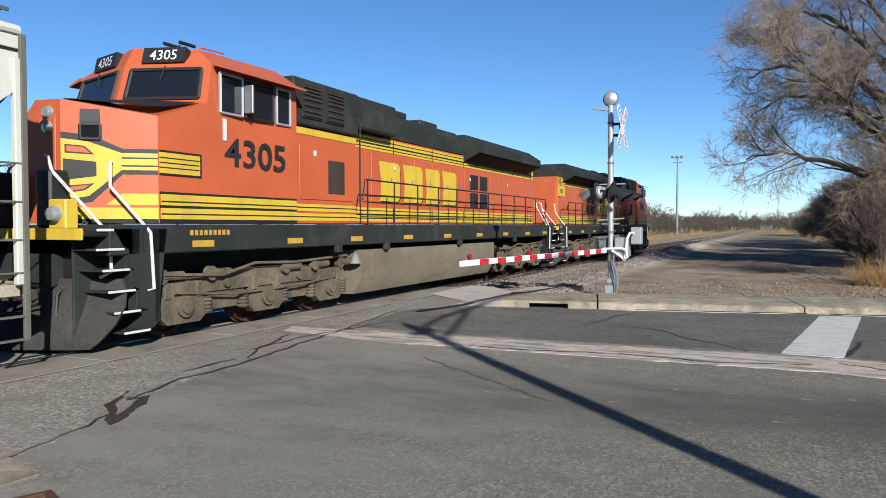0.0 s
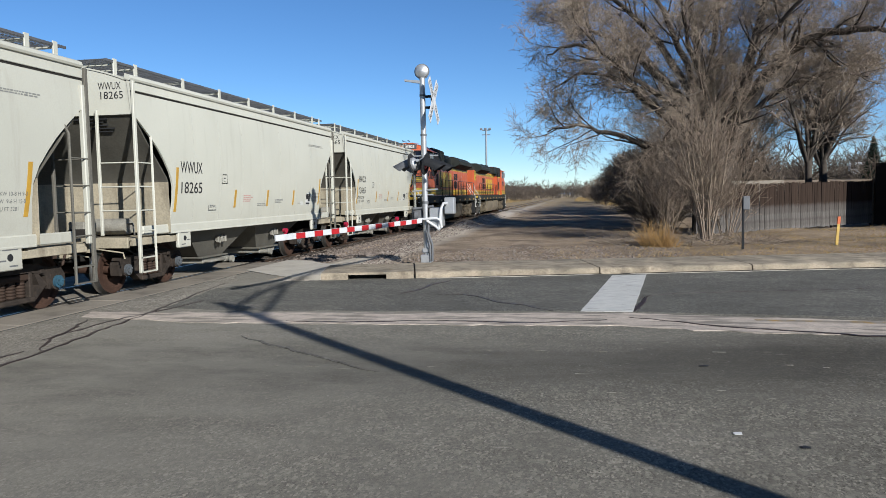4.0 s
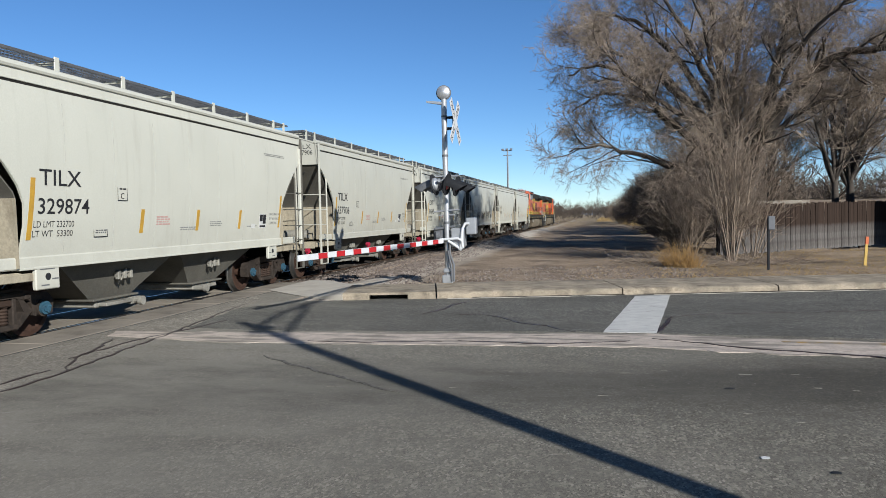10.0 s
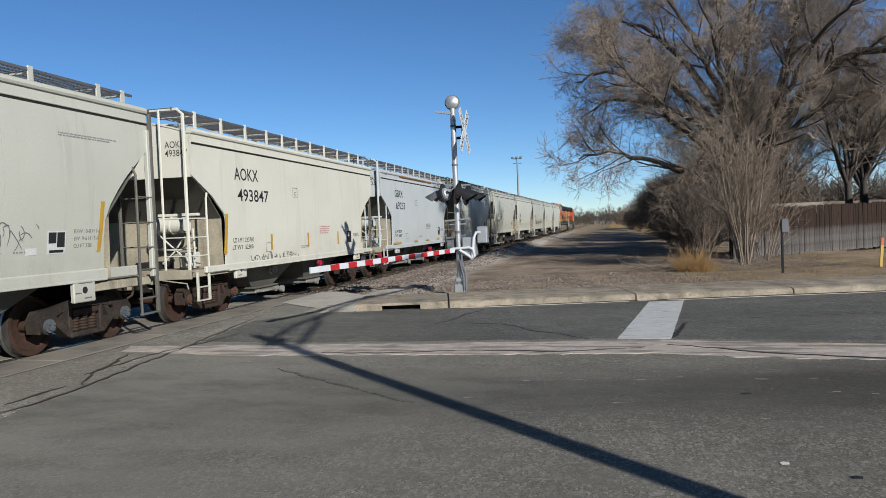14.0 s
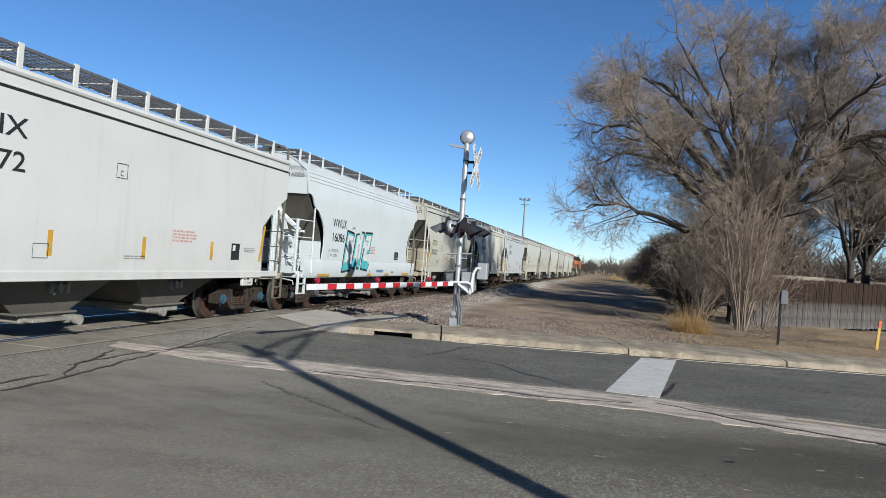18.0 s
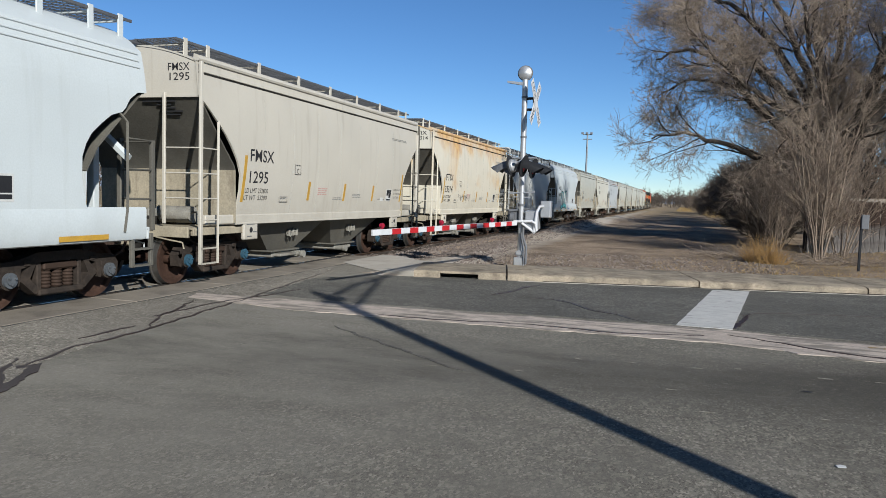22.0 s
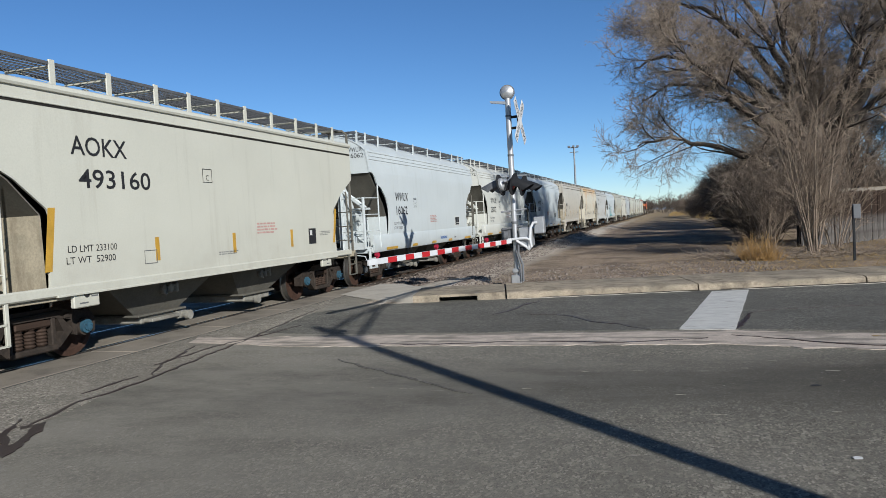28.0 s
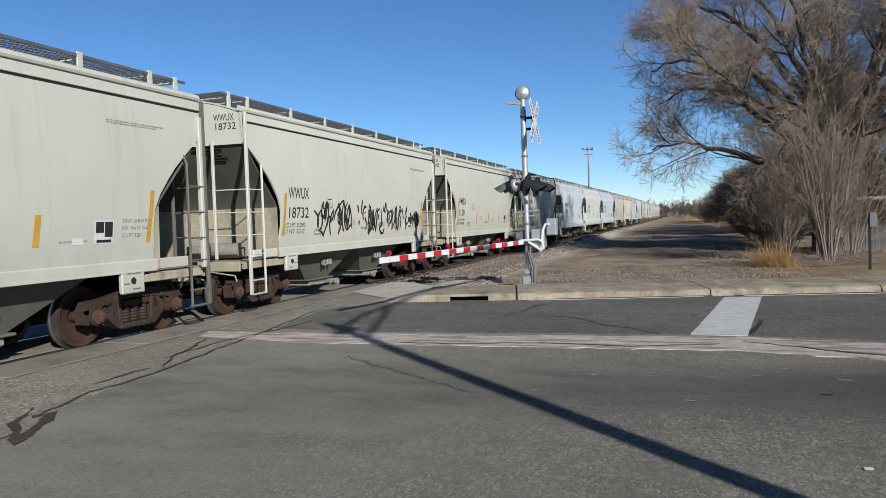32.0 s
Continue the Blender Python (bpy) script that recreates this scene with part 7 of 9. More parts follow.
    part("hood_roof", G().prism([(-1.0, 3.86), (1.0, 3.86), (1.0, 4.15), (0.75, 4.38), (-0.75, 4.38), (-1.0, 4.15)], 1, 7.02, 13.6), Gr, e, "dark green hood roof")
    part("exhaust_housing", G().box(-0.7, 0.7, 9.0, 10.6, 4.38, 4.56, 0.03).box(-1.30, 1.30, 7.02, 8.9, 3.86, 4.42, 0.03), Gr, e)
    part("equipment_rack", G().box(-0.6, 0.6, 11.6, 12.7, 4.38, 4.55, 0.04), Gr, e)
    # radiator wings
    part("radiator", G().prism([(-0.98, 3.66), (0.98, 3.66), (1.52, 3.90), (1.52, 4.04), (1.05, 4.34), (-1.05, 4.34), (-1.52, 4.04), (-1.52, 3.90)], 1, 13.7, 19.8), Gr, e, "overhanging dark radiator section")
    for s in (1, -1):
        for j in range(8):
            y = 13.8 + j * 0.74
            a = [(s * 1.04, y, 3.683), (s * 1.04, y + 0.66, 3.683), (s * 1.48, y + 0.66, 3.88), (s * 1.48, y, 3.88)]
            part("radiator_screen", G().add([(p[0], p[1], p[2] - 0.012) for p in a], [(0, 1, 2, 3)]), M["hood"], e, "", 0)
        # hood doors, stripes and emblem bars
        for j, y in enumerate([7.15, 8.25, 9.35, 10.45, 11.55, 12.65, 13.75, 14.85, 15.95, 17.05, 18.15, 19.25]):
            part("hood_door", G().box(s * 0.982, s * 1.000, y, y + 1.03, 2.30, 3.44, 0.006), O, hood, "", 0)
            part("door_latch", G().box(s * 1.0, s * 1.018, y + 0.92, y + 0.97, 2.8, 2.9), M["galv"], hood, "", 0)
        part("livery_stripe", G().box(s * 0.981, s * 0.992, 7.05, 20.55, 3.50, 3.62).box(s * 0.981, s * 0.992, 7.05, 20.55, 3.66, 3.80), Yw, hood, "yellow livery band", 0)
        part("livery_stripe", G().box(s * 0.981, s * 0.992, 7.05, 20.55, 1.84, 1.98).box(s * 0.981, s * 0.992, 7.05, 20.55, 2.02, 2.16), Yw, hood, "yellow livery band", 0)
        part("livery_stripe", G().box(s * 1.362, s * 1.372, 4.70, 6.98, 1.84, 1.98).box(s * 1.362, s * 1.372, 4.70, 6.98, 2.02, 2.16).box(s * 1.362, s * 1.372, 4.70, 6.98, 3.48, 3.60), Yw, e, "yellow livery band", 0)
        part("livery_stripe", G().box(s * 0.981, s * 0.990, 7.05, 20.55, 1.98, 2.02).box(s * 0.981, s * 0.990, 7.05, 20.55, 3.62, 3.66), M["loco_black"], hood, "black livery line", 0)
        # large emblem: plain yellow shapes with dark edges in place of the lettering
        for q, (y0, y1) in enumerate(((8.6, 9.68), (9.80, 10.95), (11.07, 12.02), (12.15, 13.18))):
            ya, yb = (y0, y1)
            pr = [(ya + 0.06, 2.33), (yb - 0.16, 2.33), (yb - 0.04, 2.43), (yb - 0.04, 3.16), (yb - 0.14, 3.27), (ya, 3.27), (ya + 0.10, 2.80)]
            part("livery_emblem", G().prism([(a + 0.03, b - 0.03) for a, b in pr], 0, s * 1.001, s * 1.005), M["loco_black"], hood, "black edge of an emblem shape", 0)
            part("livery_emblem", G().prism(pr, 0, s * 1.003, s * 1.010), Yw, hood, "plain yellow emblem shape", 0)
        for z in (1.905, 2.085, 3.555, 3.725):
            part("livery_line", G().box(s * 0.992, s * 0.996, 7.05, 20.55, z, z + 0.02), M["loco_black"], hood, "", 0)
        for z in (1.905, 2.085):
            part("livery_line", G().box(s * 1.372, s * 1.376, 4.70, 6.98, z, z + 0.02).box(s * 1.530, s * 1.534, 1.42, 4.64, z, z + 0.02), M["loco_black"], e, "", 0)
        for y in (7.06, 9.3, 11.5, 13.7, 15.9, 18.1, 20.2):
            for za, zb in ((1.84, 2.16), (3.50, 3.80)):
                part("hood_seam", G().box(s * 0.992, s * 0.998, y, y + 0.035, za, zb), M["loco_black"], hood, "", 0)
        # rear hood grilles and marks
        for y in (14.2, 15.0):
            for z in (2.3, 2.85):
                part("hood_grille", G().box(s * 1.0, s * 1.02, y, y + 0.62, z, z + 0.45, 0.005), M["hood"], hood, "", 0)
    # fuel tank
    part("fuel_tank", G().prism([(-1.42, 0.62), (-1.20, 0.26), (1.20, 0.26), (1.42, 0.62), (1.42, 1.22), (-1.42, 1.22)], 1, 7.1, 15.2), M["tank"], e, "dusty brown fuel tank")
    for y in (7.5, 10.2, 12.9):
        part("tank_strap", G().box(1.421, 1.44, y, y + 0.06, 0.62, 1.22).box(-1.44, -1.421, y, y + 0.06, 0.62, 1.22), M["tank"], e, "", 0)
    part("bell", G().lathe([(0.03, 0.12), (0.07, 0.09), (0.09, 0.0), (0.13, -0.10)], (1.36, 6.95, 1.04), 2, 16), M["dull"], e, "dull metal bell")
    part("air_tank", G().tube([(1.05, 7.2, 1.40), (1.05, 14.5, 1.40)], 0.16, 12).tube([(-1.05, 7.2, 1.40), (-1.05, 14.5, 1.40)], 0.16, 12), M["under"], e)
    # pilot plough, steps, couplers, hoses at both ends
    for en in (0, 1):
        tr = Matrix.Identity(4) if not en else Matrix.Translation((0, LL, 0)) @ Matrix.Rotation(math.pi, 4, "Z")
        def plough():
            g = G()
            rows = []
            for z, dy, hw in ((0.08, 0.02, 1.18), (0.22, 0.06, 1.36), (0.42, 0.16, 1.50), (0.65, 0.28, 1.54), (0.85, 0.34, 1.50), (1.02, 0.36, 1.40)):
                rows.append([(hw * u, dy + 0.46 * abs(u) ** 1.6, z) for u in (-1, -0.8, -0.55, -0.25, 0.0, 0.25, 0.55, 0.8, 1)])
            return g.sheet(rows, 0.03, (0, -1, 0))
        shared("plough", "plough", plough, M["plough"], e, "black curved pilot plough", tr)
        shared("pilot", "pilot", lambda: G().box(-1.0, 1.0, 0.55, 0.72, 0.7, 1.70, 0.02).box(-1.48, 1.48, 0.16, 0.80, 1.60, 1.70, 0.02).box(-1.5, 1.5, 1.30, 1.42, 0.36, 1.72, 0.02), Bk, e, "black pilot plate", tr)
        shared("deck_edge", "deck_edge", lambda: G().box(-1.49, 1.49, 0.13, 0.158, 1.56, 1.71, 0.004), Yw, e, "yellow front deck edge", tr)
        shared("coupler", "coupler_loco", lambda: shift(coupler(), 0, 0.62, 0), M["truck_red"], e, "", tr)
        for s in (1, -1):
            flight = ((0.29, 1.21), (0.58, 1.05), (0.87, 0.96), (1.16, 0.87), (1.44, 0.78))
            def steps(s=s):
                g = G()
                for z, yb in flight:
                    g.box(s * 1.02, s * 1.50, yb - 0.44, yb, z - 0.03, z, 0.006)
                    g.box(s * 1.0, s * 1.48, yb - 0.05, yb, z - 0.03, z + 0.27, 0.004)
                g.box(s * 1.0, s * 1.04, 0.36, 1.32, 0.28, 1.60, 0.01)
                return g.prism([(0.62, 1.70), (1.56, 1.70), (1.52, 1.5), (1.34, 0.34), (1.21, 0.26), (1.21, 0.56), (1.05, 0.60), (1.05, 0.86), (0.96, 0.90), (0.96, 1.14), (0.87, 1.18), (0.87, 1.42), (0.78, 1.46)], 0, s * 1.46, s * 1.50)
            if ("steps", s) not in PIECES:
                PIECES[("steps", s)] = islands(steps())
            for q, piece in enumerate(PIECES[("steps", s)]):
                shared("step", ("step", s, q), lambda piece=piece: piece, M["loco_green"], e, "", tr)
            def treads(s=s):
                g = G()
                for z, yb in flight:
                    g.box(s * 1.495, s * 1.52, yb - 0.44, yb, z - 0.028, z + 0.004, 0.004)
                return g.box(s * 1.485, s * 1.51, 0.36, 0.62, 1.67, 1.705, 0.004)
            if ("treads", s) not in PIECES:
                PIECES[("treads", s)] = islands(treads())
            for q, piece in enumerate(PIECES[("treads", s)]):
                shared("step_edge", ("step_edge", s, q), lambda piece=piece: piece, M["white_text"], e, "white step edge", tr)
            def rails(s=s):
                g = G()
                g.tube([(s * 0.58, 0.32, 2.70), (s * 0.66, 0.30, 2.67), (s * 0.70, 0.33, 2.48), (s * 1.30, 0.72, 1.63), (s * 1.30, 0.75, 1.12), (s * 1.22, 0.62, 1.04)], 0.024, 8)
                g.tube([(s * 1.00, 1.06, 2.66), (s * 1.07, 0.95, 2.62), (s * 1.12, 0.90, 2.29), (s * 1.52, 1.23, 1.65), (s * 1.52, 1.28, 0.85), (s * 1.46, 1.14, 0.83)], 0.024, 8)
                return g
            shared("grab_rail", ("grab_rail", s), rails, M["white_text"], e, "white bent handrails", tr)
        def hoses():
            g = G()
            for x in (0.35, 0.5, 0.65, -0.4, -0.6):
                g.tube([(x, 0.55, 0.95), (x + 0.02, 0.40, 0.80), (x + 0.04, 0.36, 0.45)], 0.022, 6)
            return g.tube([(0.2, 0.45, 1.0), (0.6, 0.2, 0.7), (0.2, 0.1, 0.6)], 0.025, 6)
        for piece in islands(hoses()):
            part("air_hose", piece, M["hose"], e).matrix_basis = tr
        # trucks
        yy = 4.13
        base = shared("truck", "loco_bolster", lambda: G().box(-0.9, 0.9, -2.5, 2.5, 0.6, 1.0, 0.04), M["under"], e, "dusty six-wheel truck", tr @ pose(0, yy, 0))
        for s in (1, -1):
            shared("side_frame", "loco_side_frame", loco_side_frame, M["loco_truck"], base, at=pose(s * 1.08, 0, 0, 0, 0, 0 if s > 0 else 180))
            for j in range(6):
                shared("coil_spring", ("loco_spring", j), lambda: loco_spring(j), M["loco_truck"], base, at=pose(s * 1.08, 0, 0, 0, 0, 0 if s > 0 else 180))
        for y in (-2.0, 0.0, 2.0):
            wp = shared("wheelset", "loco_wheels", loco_wheels, M["wheel"], base, "", pose(0, y, 0.533))
            LOCO_WHEELS.append((wp, pose(0, y, 0.533), spin, -1 if not en else 1))
    # side handrails
    for s in (1, -1):
        ys = [7.3 + 1.21 * j for j in range(12)]
        g = G()
        handrail(g, [(s * 1.46, 7.1, 2.30), (s * 1.46, 7.2, 2.74), (s * 1.46, 20.6, 2.74), (s * 1.46, 20.8, 2.4)], [], 1.76)
        g.tube([(s * 1.46, 7.3, 2.25), (s * 1.46, 20.6, 2.25)], 0.013, 5)
        hr = part("handrail", g, Bk, e, "black walkway handrail")
        for y in ys:
            shared("stanchion", "stanchion", lambda: G().tube([(0, 0, 1.74), (0, 0, 2.74)], 0.02, 6), Bk, hr, at=pose(s * 1.46, y, 0))
    # tall grab posts behind the cab
    part("grab_post", G().tube([(1.42, 7.05, 2.2), (1.42, 7.05, 3.9), (1.3, 7.05, 4.1)], 0.018, 6).tube([(-1.42, 7.05, 2.2), (-1.42, 7.05, 3.9), (-1.3, 7.05, 4.1)], 0.018, 6), Bk, e)
    # rear end of the hood
    part("hood_end", G().box(-0.9, 0.9, 20.6, 20.66, 1.85, 3.7, 0.02), O, e, "orange hood end")
    if rear_number:
        for s in (1, -1):
            vs, fs = letters(number, 0.26, 0.006)
            wd = max(a for a, b in vs)
            pts = [(s * 1.022, 20.15 + s * (a - wd / 2), 3.15 + b) for a, b in vs]
            link_mesh("hood_number", G().add(pts, fs).mesh("hood_number", 0, False), M["black"], e)
            part("livery_panel", G().box(s * 0.985, s * 1.018, 19.6, 20.58, 3.02, 3.46), Yw, e, "", 0)
    small = G()
    rnd = random.Random(number)
    for j in range(9):
        y = 2.0 + j * 0.1
        small.add([(1.505, y, 1.60), (1.505, y + 0.07, 1.60), (1.505, y + 0.07, 1.68), (1.505, y, 1.68)], [(0, 1, 2, 3)])
    link_mesh("sill_print", small.mesh("sill_print", 0, False), M["stripe"], e, "plain yellow lettering bars")
    for y in (2.7, 5.4, 9.3, 14.1, 17.5):
        part("sticker", G().box(1.53 if y < 4.6 else (1.38 if y < 7 else 1.02), 1.534 if y < 4.6 else (1.385 if y < 7 else 1.026), y, y + 0.09, 3.10, 3.20), M["white_text"], e, "", 0)
    # the cab's upper half and the roofs stand a little taller than drawn above
    def raise_z(y, z):
        if y < 4.69:
            return z + float(np.interp(z, [3.17, 3.19, 3.45, 4.14, 4.7], [0.0, 0.25, 0.22, 0.17, 0.16]))
        return z + float(np.interp(z, [3.87, 4.05], [0.0, 0.12]))
    for ob in list(e.children) + [c for o in e.children for c in o.children]:
        if ob.type == "MESH" and ob.data.users == 1 and not ob.name.startswith("headlight"):
            for q in ob.data.vertices:
                q.co.z = raise_z(q.co.y, q.co.z)
    return e


def shift(g, dx, dy, dz):
    g.v = [(x + dx, y + dy, z + dz) for x, y, z in g.v]
    return g


LOCOS = [
    (loco("orange and yellow diesel engine with dark green roof", "4305", False, 1), 11.7, 0),
    (loco("orange diesel engine coupled back to back", "7000", True, -1), 11.7 + 2 * LL, 180),
]
# ---- crossing signal ----
MX, MY, MZ = -3.49, 16.98, 0.15
def build_signal():
    e = thing("crossing_signal", "silver railway crossing signal mast with lowered gate arm", "crossing signal", at=pose(MX, MY, MZ, 0, -0.4, 0))
    S = M["silver"]
    part("mast", G().tube([(0, 0, 0.2), (0, 0, 4.42)], 0.066, 16), S, e, "silver painted pipe mast")
    part("mast_band", G().disc((0, 0, 3.05), 2, 0.075, 0.05, 16).disc((0, 0, 1.45), 2, 0.08, 0.06, 16).disc((0, 0, 3.98), 2, 0.075, 0.04, 16), M["hood_grey"], e)
    part("base", G().box(-0.13, 0.13, -0.13, 0.13, 0.0, 0.20, 0.02).box(-0.10, 0.10, -0.10, 0.10, 0.24, 0.36, 0.03), S, e, "cast junction box base")
    part("conduit", G().tube([(0.16, -0.10, 0.05), (0.17, -0.12, 0.45), (0.08, -0.12, 0.72), (0.09, -0.10, 1.02)], 0.028, 8).tube([(0.12, -0.14, 0.05), (0.12, -0.15, 0.40), (0.03, -0.12, 0.80)], 0.02, 8), M["hood_grey"], e, "bent conduit")
    bell = part("bell", G().lathe([(0.0, -0.12), (0.10, -0.105), (0.155, -0.06), (0.165, 0.0), (0.15, 0.05), (0.06, 0.10), (0.0, 0.10)], (0.0, 0.0, 4.54), 1, 24), S, e, "round bell dome on top of the mast")
    part("bell_ring", G().disc((0.0, 0.0, 4.54), 1, 0.18, 0.03, 24, 0.155), M["hood_grey"], bell)
    part("bell_bracket", G().box(-0.05, 0.05, -0.05, 0.05, 4.36, 4.46, 0.01).prism([(-0.42, 4.33), (-0.10, 4.27), (0.0, 4.27), (0.0, 4.32), (-0.42, 4.37)], 1, -0.05, 0.05), S, e, "flat bracket arm")
    # crossbuck: two lettered blades
    buck = part("crossbuck_bracket", G().box(0.0, 0.24, -0.03, 0.03, 3.92, 3.98, 0.01).box(0.20, 0.24, -0.03, 0.03, 3.70, 3.94, 0.01).box(0.0, 0.24, -0.03, 0.03, 3.66, 3.72, 0.01), M["hood"], e, "dark crossbuck bracket")
    for i, (a, s) in enumerate(((52, "RAIL"), (-52, "CROS"))):
        m = pose(0.26 + 0.012 * i, 0, 3.84, 0, 0, -5) @ Matrix.Rotation(radians(a), 4, "X")
        b = part("crossbuck_blade", G().box(-0.006, 0.006, -0.60, 0.60, -0.11, 0.11, 0.003), M["white_tape"], e, "white lettered crossbuck blade")
        b.matrix_basis = m
        for word, y0 in (("RAIL" if i == 0 else "CROS", -0.56), ("ROAD" if i == 0 else "SING", 0.13)):
            vs, fs = letters(word, 0.19, 0.006)
            wd = max(p for p, q in vs)
            g = G().add([(0.0075, y0 + p * 0.42 / wd, q - 0.065) for p, q in vs], fs)
            t = link_mesh("blade_letters", g.mesh("blade_letters", 0, False), M["black"], b, "")
    # lamp crossarm with four hooded lights
    part("lamp_crossarm", G().tube([(0, -0.78, 2.42), (0, 0.78, 2.42)], 0.035, 10).box(-0.09, 0.09, -0.09, 0.09, 2.34, 2.50, 0.02).tube([(-0.28, 0.0, 2.56), (0.34, 0.0, 2.56)], 0.018, 6), S, e, "lamp crossarm")
    def lamp_unit():
        g = G().disc((0.10, 0, 0), 0, 0.255, 0.012, 24)
        return g
    def lamp_case():
        return G().lathe([(0.0, -0.02), (0.10, -0.01), (0.15, 0.04), (0.16, 0.10), (0.15, 0.13)], (0, 0, 0), 0, 18)
    def visor():
        g = G()
        rows = []
        for j in range(13):
            a = radians(-100 + 200 * j / 12)
            rows.append([(0.11, 0.155 * math.sin(a), 0.155 * math.cos(a)), (0.30, 0.152 * math.sin(a), 0.152 * math.cos(a) - 0.02), (0.42 + 0.16 * math.cos(a), 0.145 * math.sin(a), 0.145 * math.cos(a) - 0.07)])
        return g.sheet(rows, 0.006, (0, 0, 1))
    def lens():
        return G().lathe([(0.0, 0.03), (0.07, 0.025), (0.13, 0.0), (0.13, -0.02)], (0.11, 0, 0), 0, 18)
    for y, rz, dark in ((-0.58, -8, True), (0.58, -8, True), (-0.58, 172, False), (0.58, 172, False)):
        x = 0.06 if abs(rz) < 90 else -0.06
        u = shared("signal_lamp", "lamp_case", lamp_case, M["hood"] if dark else S, e, "hooded flashing lamp, unlit", pose(x, y, 2.36, 0, 12, rz))
        shared("backplate", "lamp_unit", lamp_unit, M["hood"], u, "black round backplate")
        shared("visor", "visor", visor, M["hood"] if dark else M["hood_grey"], u, "long lamp hood")
        shared("lens", "lens", lens, M["red_lens"], u, "red lens")
    # gate machine
    part("gate_machine", G().box(0.10, 0.42, -0.10, 0.30, 0.86, 1.32, 0.03).box(0.46, 0.70, -0.02, 0.26, 1.16, 1.56, 0.02), M["silver"], e, "grey gate machine and relay box")
    part("gate_bracket", G().tube([(-0.16, -0.10, 1.05), (0.30, -0.16, 1.07), (0.38, -0.16, 1.02), (0.40, -0.12, 0.86), (0.34, -0.10, 0.80), (0.28, -0.12, 0.86), (0.05, -0.14, 1.02)], 0.034, 8).tube([(0.34, -0.12, 0.82), (0.40, -0.12, 1.30), (0.46, -0.10, 1.42), (0.56, -0.10, 1.42)], 0.034, 8), M["white_tape"], e, "white bent gate bracket")
    part("counterweight", G().box(-0.34, -0.06, 0.02, 0.20, 1.0, 1.34, 0.03).disc((-0.20, -0.02, 1.14), 0, 0.12, 0.1, 14).tube([(-0.3, 0.0, 1.30), (0.2, 0.0, 1.36)], 0.03, 8), M["hood_grey"], e, "counterweight")
    part("ladder_peg", G().box(-0.20, 0.20, -0.02, 0.02, 1.62, 1.65, 0.006).tube([(-0.3, -0.04, 1.72), (0.32, -0.04, 1.76)], 0.02, 6), S, e)
    # gate arm: striped box beam with three small red lamps
    root, tip = Vector((-0.06, -0.22, 1.02)), Vector((-4.90 - MX, 11.35 - MY, 1.10 - MZ))
    d = tip - root
    L = d.length
    m = Matrix.Translation(root) @ d.to_track_quat("Y", "Z").to_matrix().to_4x4()
    arm = part("gate_arm", G().box(-0.018, 0.018, 0.0, L, -0.052, 0.052, 0.004), M["white_tape"], e, "lowered red and white gate arm")
    arm.matrix_basis = m
    n = 20
    for i in range(n):
        y0, y1 = L * i / n, L * (i + 1) / n
        if i % 2 == 0 or i == n - 1:
            continue
        y0b, y1b = (y0, y1)
        shared("arm_stripe", "arm_stripe", lambda: G().box(0.0185, 0.0215, 0.004, L / n - 0.004, -0.050, 0.050).box(-0.0215, -0.0185, 0.004, L / n - 0.004, -0.050, 0.050), M["red_tape"], arm, "red reflective stripe", pose(0, y0, 0))
    for y in (L - 0.28, L * 0.60, L * 0.22):
        lp = shared("arm_lamp", "arm_lamp", lambda: G().disc((0, 0, 0.115), 0, 0.042, 0.06, 12).box(-0.02, 0.02, -0.02, 0.02, 0.052, 0.09, 0.004), M["red_lens"], arm, "small red arm lamp", pose(0, y, 0))


def build_roadside():
    # black post with a small box, and a yellow marker stake
    e = thing("marker_post", "thin black metal post with a small grey box", "post", at=pose(4.63, 21.25, 0.10))
    part("post", G().box(-0.03, 0.03, -0.03, 0.03, -0.05, 1.45, 0.006), M["hood"], e)
    part("post_box", G().box(-0.02, 0.16, -0.06, 0.04, 1.12, 1.50, 0.015), M["hood_grey"], e, "grey box")
    e = thing("utility_marker", "yellow plastic marker stake with orange cap", "marker stake", at=pose(7.66, 23.1, 0.10, 2, 3, 20))
    part("stake", G().prism([(-0.045, 0.0), (0.045, 0.0), (0.045, 0.62), (0.0, 0.66), (-0.045, 0.62)], 1, -0.012, 0.012), M["stake"], e)
    part("stake_cap", G().box(-0.05, 0.05, -0.016, 0.016, 0.62, 0.84, 0.006), M["orange_cap"], e, "orange cap")
    # utility pole beside the viewer: only its shadow falls into view
    e = thing("utility_pole", "wooden utility pole with a street-light arm", "utility pole", at=pose(5.75, -0.44, -0.05))
    part("pole", G().tube([(0, 0, 0), (0, 0, 4), (0, 0, 7.62)], 0.135, 14, True, 0.105), M["pole_wood"], e)
    part("lamp_arm", G().tube([(0, 0.1, 7.30), (0.05, 1.5, 7.55), (0.1, 3.6, 7.60), (0.12, 5.2, 7.55)], 0.055, 8), M["galv"], e, "street-light arm")
    part("arm_brace", G().tube([(0, 0.1, 6.75), (0.05, 2.2, 7.40), (0.06, 2.6, 7.57)], 0.05, 8), M["galv"], e, "arm brace")
    part("lamp_head", G().box(0.02, 0.26, 5.0, 5.75, 7.48, 7.60, 0.05), M["galv"], e, "street-light head")
    part("crosspiece", G().box(-0.08, 0.08, -0.35, 0.35, 7.10, 7.20, 0.01), M["pole_wood"], e)


# ---- trees and brush ----
def sway(rnd, k):
    return Vector((rnd.uniform(-k, k), rnd.uniform(-k, k), rnd.uniform(-k, k)))


